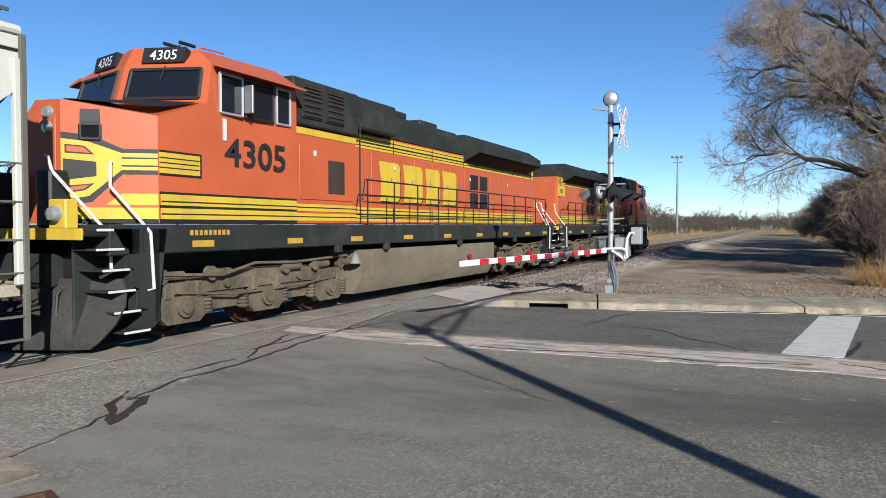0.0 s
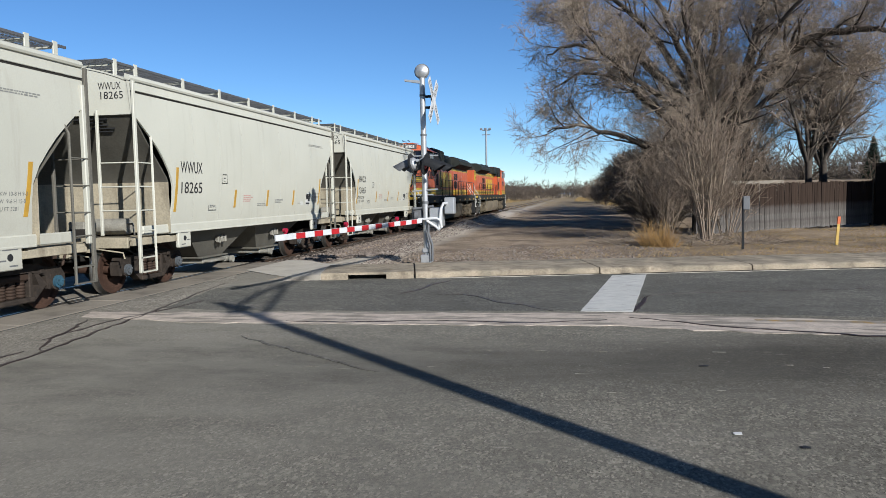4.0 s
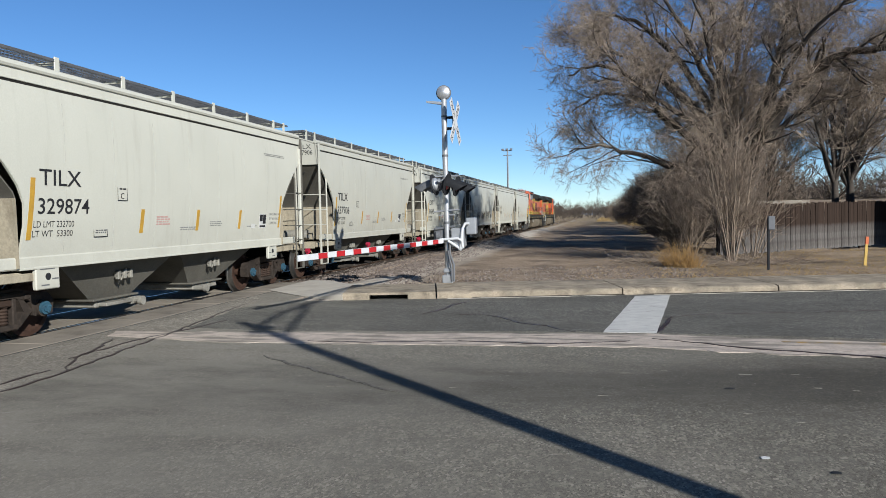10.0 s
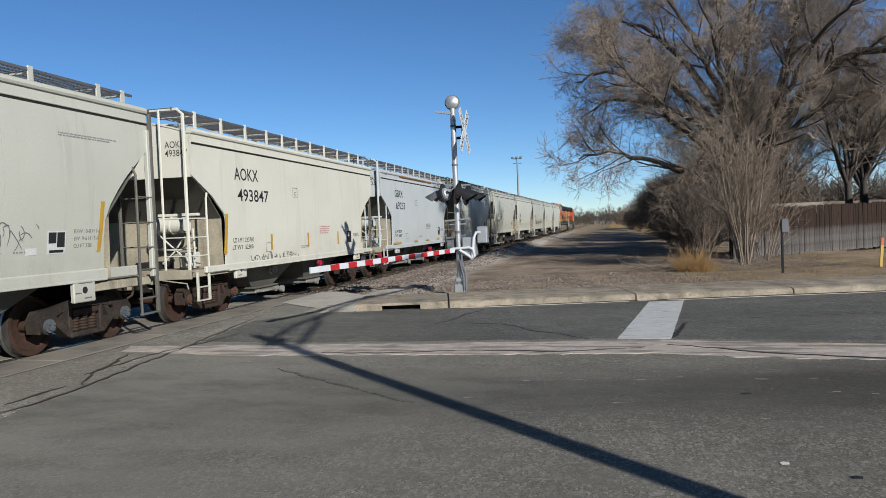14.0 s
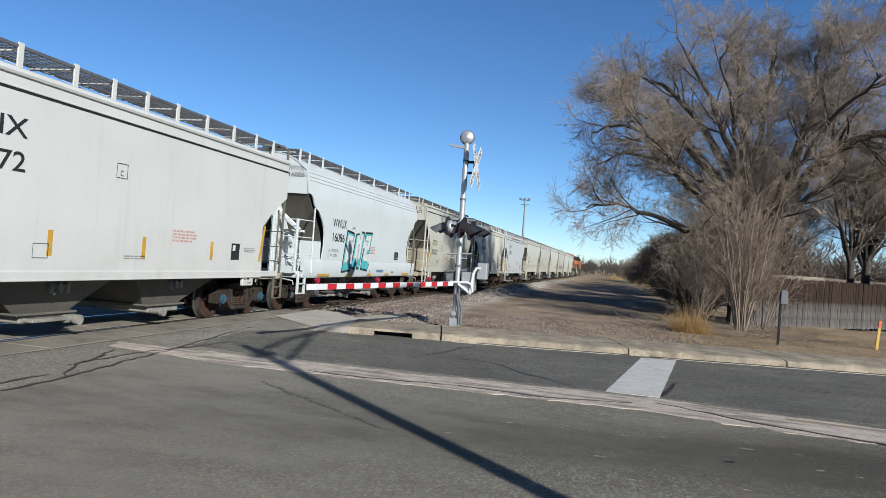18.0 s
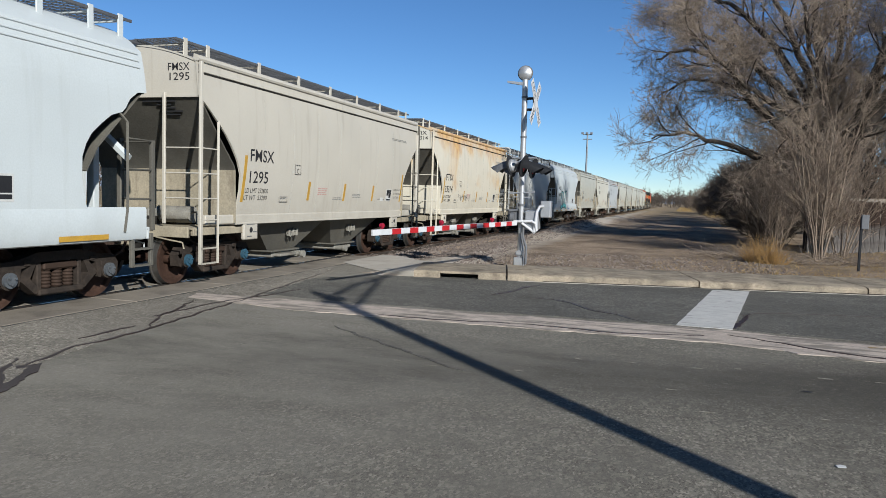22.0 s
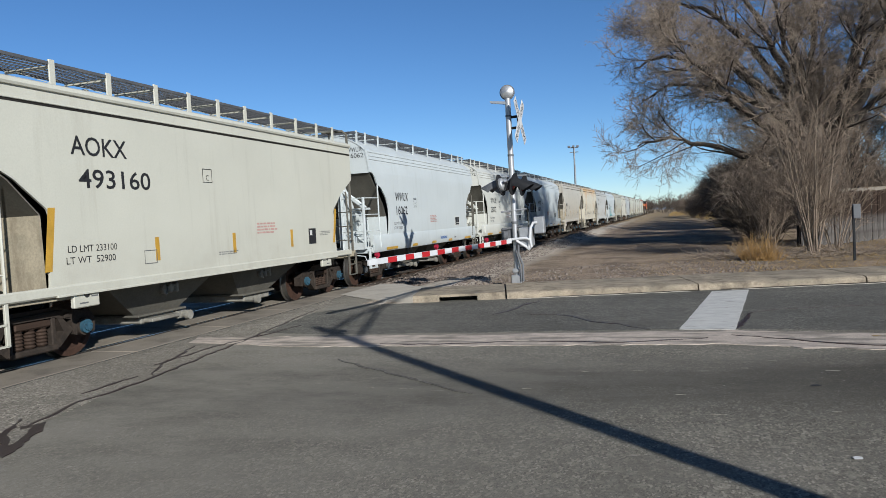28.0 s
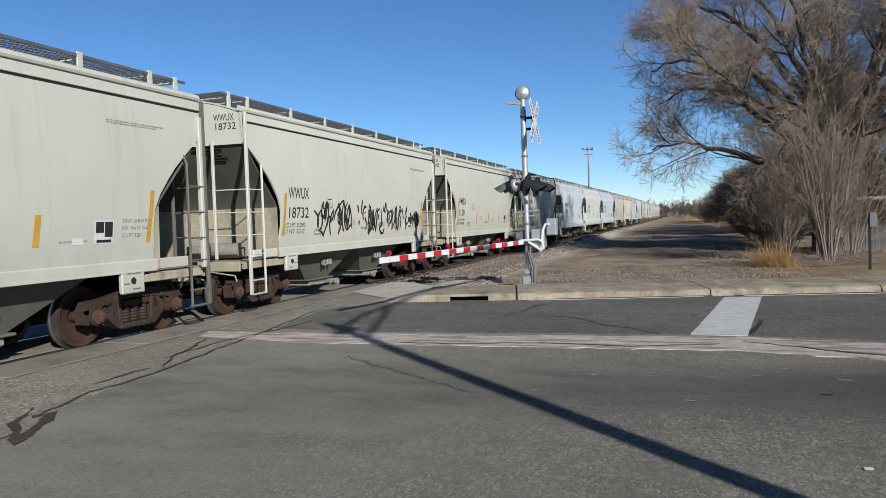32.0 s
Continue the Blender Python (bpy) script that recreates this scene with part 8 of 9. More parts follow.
class Twigs:
    """Tapered three-sided or rounder tubes, gathered fast."""
    def __init__(self):
        self.v, self.f = [], []

    def run(self, pts, r0, r1, n):
        o, m = len(self.v), len(pts)
        for i, p in enumerate(pts):
            d = pts[min(i + 1, m - 1)] - pts[max(i - 1, 0)]
            s = d.cross(Vector((0.31, 0.17, 0.93)))
            if s.length < 1e-6:
                s = Vector((1, 0, 0))
            s.normalize()
            u = s.cross(d).normalized()
            r = r0 + (r1 - r0) * i / (m - 1)
            for j in range(n):
                a = 6.2832 * j / n
                q = p + s * (math.cos(a) * r) + u * (math.sin(a) * r)
                self.v.append((q.x, q.y, q.z))
        for i in range(m - 1):
            for j in range(n):
                a, b = o + i * n + j, o + i * n + (j + 1) % n
                self.f.append((a, b, b + n, a + n))

    def mesh(self, name):
        me = bpy.data.meshes.new(name)
        me.from_pydata(self.v, [], self.f)
        me.polygons.foreach_set("use_smooth", [True] * len(me.polygons))
        me.update()
        return me


def grow(out, rnd, start, way, length, r, level, spec):
    """One branch and, by chance, its side shoots; out[0] takes limbs, out[1] twigs."""
    k = spec[level]
    segs = k["segs"]
    pts, p, d = [start], start.copy(), way.normalized()
    for i in range(segs):
        d = (d + sway(rnd, k["bend"]) + Vector((0, 0, k["lift"]))).normalized()
        p = p + d * (length / segs)
        pts.append(p.copy())
    tw = out[0] if level < spec[0].get("limbs", 2) else out[1]
    tw.run(pts, r, r * k["taper"], k["n"])
    shoots(out, rnd, pts, r, level, spec)


def shoots(out, rnd, pts, r, level, spec, heart=None):
    """The side shoots of a branch; heart: the middle of the crown, from which they turn away."""
    if level + 1 >= len(spec):
        return
    k, c, segs = spec[level], spec[level + 1], len(pts) - 1
    for j in range(c["count"]):
        t = rnd.uniform(c.get("from", 0.25), 1.0)
        i = min(segs - 1, int(t * segs))
        q = pts[i] + (pts[i + 1] - pts[i]) * (t * segs - i)
        base = (pts[i + 1] - pts[i]).normalized()
        side = sway(rnd, 1.0)
        side = (side - base * side.dot(base)).normalized()
        a = radians(rnd.uniform(*c["angle"]))
        nd = base * math.cos(a) + side * math.sin(a)
        if heart is not None:
            nd = (nd + (q - heart).normalized() * 0.40).normalized()
        grow(out, rnd, q, nd, c["len"] * rnd.uniform(0.6, 1.25) * (1.15 - 0.5 * t), max(c["rmin"], r * (1 - t * (1 - k["taper"])) * c["rk"]), level + 1, spec)


def flowing(pts, n):
    """A smooth line through guide points, n steps to each leg."""
    v = [pts[0] * 2 - pts[1]] + pts + [pts[-1] * 2 - pts[-2]]
    out = []
    for i in range(1, len(v) - 2):
        a, b, c, d = v[i - 1:i + 3]
        for j in range(n):
            t = j / n
            out.append(0.5 * (b * 2 + (c - a) * t + (a * 2 - b * 5 + c * 4 - d) * t * t + (b * 3 - a - c * 3 + d) * t ** 3))
    return out + [pts[-1]]


def tree_from(name, label, x, y, limbs, spec, seed, trunk_pts, r0, r1, mat_trunk="bark", mat_twig="twig"):
    """limbs: (from where on the trunk, way, length, radius)."""
    rnd = random.Random(seed)
    e = thing(name, label, "tree", at=pose(x, y, ground_z(x, y) - 0.05))
    t = Twigs()
    tp = [Vector(p) for p in trunk_pts]
    t.run(tp, r0, r1, 12)
    link_mesh("trunk", t.mesh("trunk"), M[mat_trunk], e, "grey-brown furrowed trunk")
    crown = Twigs()
    for at, way, length, r in limbs:
        limb = Twigs()
        grow((limb, crown), rnd, Vector(at), Vector(way), length, r, 0, spec)
        link_mesh("limb", limb.mesh("limb"), M[mat_trunk], e, "bare limb")
    tagged(link_mesh("crown", crown.mesh("crown"), M[mat_twig], e, "bare grey-brown winter twigs"), kind="stuff")
    return e


BIG = [
    dict(taper=0.16, limbs=2),
    dict(count=14, segs=6, bend=0.19, lift=0.05, taper=0.26, n=5, len=2.1, angle=(30, 75), rk=0.42, rmin=0.026, **{"from": 0.22}),
    dict(count=8, segs=4, bend=0.26, lift=0.05, taper=0.32, n=4, len=1.25, angle=(30, 72), rk=0.45, rmin=0.013, **{"from": 0.12}),
    dict(count=6, segs=3, bend=0.30, lift=0.04, taper=0.5, n=3, len=0.75, angle=(30, 70), rk=0.5, rmin=0.0088, **{"from": 0.1}),
    dict(count=4, segs=1, bend=0.25, lift=0.04, taper=0.6, n=3, len=0.42, angle=(28, 65), rk=0.6, rmin=0.0068, **{"from": 0.08}),
]
MID = [
    dict(segs=6, bend=0.13, lift=0.04, taper=0.3, n=6, limbs=2),
    dict(count=9, segs=4, bend=0.18, lift=0.05, taper=0.3, n=4, len=2.4, angle=(25, 62), rk=0.5, rmin=0.026, **{"from": 0.15}),
    dict(count=8, segs=3, bend=0.2, lift=0.03, taper=0.4, n=3, len=1.3, angle=(25, 62), rk=0.5, rmin=0.016),
    dict(count=7, segs=1, bend=0.2, lift=0.02, taper=0.5, n=3, len=0.8, angle=(20, 58), rk=0.6, rmin=0.012),
]
SHRUB = [
    dict(segs=6, bend=0.10, lift=0.03, taper=0.25, n=5, limbs=1),
    dict(count=7, segs=4, bend=0.18, lift=0.06, taper=0.35, n=3, len=1.5, angle=(16, 52), rk=0.5, rmin=0.0095, **{"from": 0.12}),
    dict(count=5, segs=3, bend=0.16, lift=0.05, taper=0.45, n=3, len=0.8, angle=(16, 55), rk=0.55, rmin=0.0072, **{"from": 0.1}),
    dict(count=2, segs=1, bend=0.14, lift=0.04, taper=0.5, n=3, len=0.45, angle=(16, 52), rk=0.6, rmin=0.0058, **{"from": 0.1}),
]
LOW = [
    dict(segs=4, bend=0.12, lift=0.03, taper=0.3, n=4, limbs=1),
    dict(count=9, segs=3, bend=0.16, lift=0.04, taper=0.35, n=3, len=1.3, angle=(18, 55), rk=0.5, rmin=0.016, **{"from": 0.08}),
    dict(count=7, segs=1, bend=0.16, lift=0.04, taper=0.5, n=3, len=0.8, angle=(18, 55), rk=0.55, rmin=0.011, **{"from": 0.05}),
]


def shrub(name, label, x, y, stems, height, spread, seed, mat="shrub", spec=SHRUB, lean=(0, 0)):
    rnd = random.Random(seed)
    e = thing(name, label, "shrub", at=pose(x, y, ground_z(x, y) - 0.04))
    crown = Twigs()
    for i in range(stems):
        a = rnd.uniform(0, 6.2832)
        o = rnd.uniform(0.05, 0.45) * min(1.0, spread)
        tilt = rnd.uniform(0.08, 0.75) * spread
        limb = Twigs()
        way = Vector((math.cos(a) * tilt + lean[0], math.sin(a) * tilt + lean[1], 1.0))
        grow((limb, crown), rnd, Vector((math.cos(a) * o, math.sin(a) * o, 0)), way, height * rnd.uniform(0.65, 1.05), 0.0065 * height * rnd.uniform(0.6, 1.2), 0, spec)
        link_mesh("stem", limb.mesh("stem"), M[mat], e)
    tagged(link_mesh("brushwood", crown.mesh("brushwood"), M[mat], e, "dense bare twigs"), kind="stuff")
    return e


def grass_tuft(name, label, x, y, blades, h, spread, seed, mat="straw"):
    rnd = random.Random(seed)
    t = Twigs()
    for i in range(blades):
        a, o = rnd.uniform(0, 6.2832), spread * rnd.random() ** 0.7
        px, py = o * math.cos(a), 0.6 * o * math.sin(a)
        p = Vector((px, py, ground_z(x + px, y + py) - ground_z(x, y)))
        d = Vector((math.cos(a) * 0.7 * o / spread + rnd.uniform(-0.35, 0.35), math.sin(a) * 0.5 + rnd.uniform(-0.35, 0.35), 1.0)).normalized()
        l = h * rnd.uniform(0.25, 1.1) * (1.1 - 0.5 * o / spread)
        bend = Vector((rnd.uniform(-0.4, 0.4), rnd.uniform(-0.4, 0.4), -0.25))
        t.run([p, p + d * l * 0.5, p + d * l + bend * l * 0.35], 0.006, 0.002, 3)
    e = link_mesh(name, t.mesh(name), M[mat])
    e.matrix_basis = pose(x, y, ground_z(x, y) - 0.01)
    tagged(e, label, "dry grass", kind="stuff")


def build_plants():
    # the great cottonwood behind the thicket: limbs by bearing, height angle and distance from the kerb opposite
    tx, ty = 6.1, 32.6
    foot = Vector((tx, ty, ground_z(tx, ty) - 0.05))
    def aim(az, el, d):
        a = radians(az)
        return Vector((math.sin(a) * d, math.cos(a) * d, 1.75 + d * math.tan(radians(el)))) - foot
    limbs = [
        (0.30, [(12.2, 5.2, 32.5), (13.7, 8.2, 32), (15.4, 9.8, 31.7), (17.1, 10.6, 31.5), (19.4, 10.7, 31.2), (21.4, 10.4, 31), (22.6, 10.8, 31)]),
        (0.24, [(11.9, 5.5, 33), (13.1, 11.2, 33.5), (14.7, 12.6, 33.5), (16.9, 13.7, 33.5), (19.4, 14.6, 33.5)]),
        (0.20, [(11.7, 6.0, 33), (13.1, 11.2, 33), (13.5, 15.0, 33), (13.4, 17.4, 33)]),
        (0.26, [(10.2, 5.0, 32.5), (10.0, 8.4, 32.5), (10.4, 13.4, 32.5), (10.8, 17.0, 32.5)]),
        (0.24, [(9.8, 5.0, 32.5), (8.8, 11.9, 32), (8.3, 15.6, 32), (7.5, 17.8, 32)]),
        (0.24, [(9.5, 5.0, 32.8), (7.4, 9.4, 32.8), (5.0, 12.5, 33), (2.2, 14.5, 33), (0.0, 14.9, 33)]),
        (0.22, [(9.4, 5.0, 32), (7.8, 10.5, 31.5), (6.0, 14.2, 31), (3.8, 17.6, 31)]),
        (0.22, [(9.0, 3.6, 32.3), (5.9, 6.5, 31.5), (4.2, 8.1, 31), (2.8, 10.3, 30.7), (0.2, 11.2, 30.5), (-2.0, 10.6, 30.5)]),
        (0.18, [(8.2, 2.8, 32), (5.4, 3.6, 31), (2.6, 4.5, 30.5), (0.2, 5.2, 30), (-2.0, 4.8, 30)]),
        (0.18, [(8.8, 3.6, 33), (6.1, 6.3, 33.5), (4.2, 8.2, 34), (2.3, 8.8, 34.5), (0.0, 9.0, 35), (-1.8, 7.8, 35)]),
        (0.20, [(9.2, 4.2, 32.5), (6.5, 8.5, 33), (3.0, 11.3, 33.5), (0.2, 12.8, 33.5), (-1.6, 12.9, 33.5)]),
        (0.20, [(10.3, 5.0, 33.5), (10.5, 8.0, 35.5), (11.0, 12.0, 37.5), (11.5, 14.5, 38.5)]),
        (0.20, [(9.6, 5.0, 33.5), (7.0, 8.0, 35.5), (4.5, 11.0, 37.5), (2.0, 13.0, 38.5)]),
        (0.20, [(11.0, 5.0, 33.5), (14.0, 8.0, 35.5), (17.0, 10.5, 37), (19.5, 11.5, 38)]),
        (0.18, [(10.0, 5.0, 31.5), (9.0, 9.0, 29.5), (8.0, 13.0, 28.2), (7.0, 16.2, 27.5)]),
        (0.18, [(11.0, 5.0, 31.5), (13.0, 9.0, 29.8), (15.5, 12.5, 28.5), (17.5, 14.6, 28)]),
        (0.18, [(9.5, 4.5, 31.5), (6.0, 7.5, 29.5), (2.8, 10.0, 28.3), (0.5, 12.5, 27.8)]),
        (0.16, [(11.8, 4.2, 32.5), (14.5, 7.0, 33), (17.5, 8.0, 33.5), (20.0, 7.5, 34)]),
        (0.18, [(11.6, 6.0, 32.8), (13.6, 13.0, 32), (15.4, 16.0, 31.5), (16.6, 17.6, 31.5)]),
    ]
    rnd = random.Random(4)
    e = thing("cottonwood_tree", "large bare cottonwood with wide arching limbs", "tree", at=pose(*foot))
    t = Twigs()
    t.run([Vector(p) for p in ((0, 0, 0), (-0.02, 0.0, 1.0), (0.02, 0, 2.2), (0.05, 0, 3.4))], 0.66, 0.42, 14)
    link_mesh("trunk", t.mesh("trunk"), M["bark"], e, "grey-brown furrowed trunk")
    crown, heart = Twigs(), Vector((0.0, 0.0, 4.2))
    for r, guides in limbs:
        limb = Twigs()
        line = flowing([Vector((0.04, 0, 2.3))] + [aim(*g) for g in guides], 4)
        line = [p + sway(rnd, 0.09) if 3 < i < len(line) - 1 else p for i, p in enumerate(line)]
        limb.run(line, r, r * 0.16, 8)
        shoots((limb, crown), rnd, line, r, 0, BIG, heart)
        link_mesh("limb", limb.mesh("limb"), M["bark"], e, "bare arching limb")
    tagged(link_mesh("crown", crown.mesh("crown"), M["twig"], e, "bare grey-brown winter twigs"), kind="stuff")
    shrub("thicket", "dense multi-stemmed bare shrub beside the lane", 4.25, 24.7, 24, 4.9, 0.46, 21, lean=(-0.03, 0))
    shrub("thicket", "bare brown shrub leaning over the lane", 3.3, 27.8, 9, 2.6, 0.7, 22, lean=(-0.2, 0))
    shrub("thicket", "tangled bare shrub against the fence", 5.6, 28.2, 12, 3.8, 0.6, 23)
    # trees further along the lane's edge
    rnd = random.Random(9)
    for i, (x, y, h) in enumerate([(4.8, 38, 4.4), (5.2, 46, 4.8), (4.8, 56, 5.0), (5.4, 66, 5.4), (5.8, 78, 5.8), (6.0, 92, 6.0), (6.8, 108, 6.0), (7.4, 126, 6.5)]):
        lm = [((0, 0, h * 0.10), (rnd.uniform(-0.5, 0.45), rnd.uniform(-0.5, 0.5), 1.0), h * rnd.uniform(0.42, 0.65), 0.085) for _ in range(9)]
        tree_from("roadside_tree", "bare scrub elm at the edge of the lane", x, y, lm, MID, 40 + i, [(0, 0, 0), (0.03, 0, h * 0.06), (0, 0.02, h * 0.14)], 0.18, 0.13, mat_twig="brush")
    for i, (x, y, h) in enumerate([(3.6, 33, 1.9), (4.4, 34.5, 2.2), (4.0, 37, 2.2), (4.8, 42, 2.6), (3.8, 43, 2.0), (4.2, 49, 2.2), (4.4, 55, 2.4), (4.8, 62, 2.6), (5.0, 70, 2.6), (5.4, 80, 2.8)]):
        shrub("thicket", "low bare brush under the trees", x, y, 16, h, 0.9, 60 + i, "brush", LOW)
    # The paler shrub twigs put this scrub's sunlight into its colour.
    for i, (x, y, h) in enumerate([(4.0, 96, 3.2), (3.6, 112, 3.4), (4.2, 124, 4.2), (4.6, 140, 4.6), (5.6, 150, 5.2), (3.8, 165, 3.2)]):
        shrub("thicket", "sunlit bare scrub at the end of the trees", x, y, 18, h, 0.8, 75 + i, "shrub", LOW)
    # trees behind the fence; the last three, hidden, are added to shade the lane
    for i, (x, y, h) in enumerate([(14.0, 47.5, 11.0), (15.2, 48.6, 11.5), (11.0, 50, 8.0), (20.5, 66, 12), (9.0, 58, 8.5), (10.5, 66, 9.0), (11.5, 76, 9.0)]):
        lm = [((0, 0, h * 0.30), (rnd.uniform(-0.5, 0.5), rnd.uniform(-0.4, 0.4), 1.0), h * rnd.uniform(0.5, 0.75), 0.13) for _ in range(8)]
        tree_from("garden_tree", "bare ash tree behind the board fence", x, y, lm, MID, 80 + i, [(0, 0, 0), (0.1, 0, h * 0.2), (0.05, 0.02, h * 0.36)], 0.26, 0.16)
    # grass
    grass_tuft("grass_tuft", "pale straw-coloured clump of dead grass", 2.45, 22.7, 430, 0.98, 0.44, 1, "broom")
    grass_tuft("grass_tuft", "pale straw-coloured clump of dead grass", 2.75, 22.4, 150, 0.55, 0.35, 2, "broom")
    grass_tuft("grass_tuft", "dead grass clump at the foot of trees", 6.0, 83.0, 400, 1.6, 0.9, 3)
    grass_tuft("grass_tuft", "dead grass clump at the foot of trees", 4.4, 60.0, 500, 1.0, 0.9, 4)
    rnd = random.Random(31)
    t = Twigs()
    for i in range(9000):
        x = rnd.uniform(-1.0, 16)
        y = kerb_y(x) + 2.1 + rnd.random() ** 1.6 * 13
        if x < 1.5 and rnd.random() < 0.75:
            continue
        z = ground_z(x, y)
        l = rnd.uniform(0.03, 0.14)
        d = Vector((rnd.uniform(-1, 1), rnd.uniform(-1, 1), rnd.uniform(0.1, 0.9))).normalized()
        t.run([Vector((x, y, z)), Vector((x, y, z)) + d * l], 0.005, 0.002, 3)
    tagged(link_mesh("verge_grass", t.mesh("verge_grass"), M["straw"]), "thin dead grass on the verge", "dry grass", kind="stuff")
    t = Twigs()
    for i in range(9000):
        if rnd.random() < 0.5:
            x, y = -12.8 - rnd.random() ** 1.5 * 16, rnd.uniform(30, 220)
        else:
            y = rnd.uniform(95, 300)
            x = rnd.uniform(0.0, 8.0) + 0.012 * (y - 150) if y > 150 else rnd.uniform(4.0, 8.0)
        z = ground_z(x, y)
        l = rnd.uniform(0.15, 0.45)
        d = Vector((rnd.uniform(-0.4, 0.4), rnd.uniform(-0.4, 0.4), 1)).normalized()
        t.run([Vector((x, y, z)), Vector((x, y, z)) + d * l], 0.02, 0.006, 3)
    tagged(link_mesh("field_grass", t.mesh("field_grass"), M["straw"]), "tall dead grass along the railway", "dry grass", kind="stuff")
    t = Twigs()
    for i in range(900):
        a, o = rnd.uniform(0, 6.28), 2.4 * rnd.random() ** 0.5
        x, y = 3.6 + 1.3 * o * math.cos(a), 24.4 + 0.8 * o * math.sin(a)
        z = ground_z(x, y) + 0.02
        d = Vector((rnd.uniform(-1, 1), rnd.uniform(-1, 1), rnd.uniform(-0.02, 0.35))).normalized()
        t.run([Vector((x, y, z)), Vector((x, y, z)) + d * rnd.uniform(0.2, 0.9)], 0.008, 0.003, 3)
    tagged(link_mesh("fallen_twigs", t.mesh("fallen_twigs"), M["twig"]), "fallen grey twigs under the shrub", "twigs", kind="stuff")


def build_fence():
    """Board fence: every board a part."""
    a, b = Vector((4.6, 29.0, 0)), Vector((13.35, 35.75, 0))
    d = (b - a)
    L = d.length
    ang = math.degrees(math.atan2(d.y, d.x))
    e = new("fence")
    e.matrix_basis = pose(a.x, a.y, 0.08, 0, 0, ang)
    tagged(e, "dark weathered board fence, bleached grey below", "fence", kind="structure")
    n = int(L / 0.148)
    rnd = random.Random(8)
    def board():
        return G().prism([(-0.068, 0.0), (0.068, 0.0), (0.068, 1.86), (0.04, 1.92), (-0.04, 1.92), (-0.068, 1.86)], 1, -0.01, 0.01)
    for i in range(n):
        shared("fence_board", "fence_board", board, M["fence"], e, "", pose(0.07 + i * 0.148, rnd.uniform(-0.008, 0.008), rnd.uniform(-0.02, 0.03) + 0.012 * i / n * 8, 0, rnd.uniform(-0.8, 0.8), 0))
    part("fence_rail", G().box(0, L, 0.012, 0.05, 0.45, 0.54).box(0, L, 0.012, 0.05, 1.50, 1.59), M["siding"], e)
    for i in range(5):
        shared("fence_post", "fence_post", lambda: G().box(-0.05, 0.05, 0.05, 0.15, 0, 1.95, 0.008), M["siding"], e, "", pose(L * i / 4, 0, 0))
    part("fence_post", G().box(L - 0.05, L + 0.09, -0.06, 0.06, 0, 2.1, 0.01), M["pole_wood"], e, "sunlit end post")


def windowed(parent, x0, x1, z0, z1, y, name="window", mat="glass"):
    fr = G()
    for a, b in (((x0, z0), (x1, z0)), ((x1, z0), (x1, z1)), ((x1, z1), (x0, z1)), ((x0, z1), (x0, z0))):
        fr.tube([(a[0], y - 0.02, a[1]), (b[0], y - 0.02, b[1])], 0.05, 6)
    w = part(name, fr, M["white_metal"], parent, "window frame")
    part("pane", G().box(x0, x1, y - 0.03, y - 0.02, z0, z1), M[mat], w, "dark pane", 0)


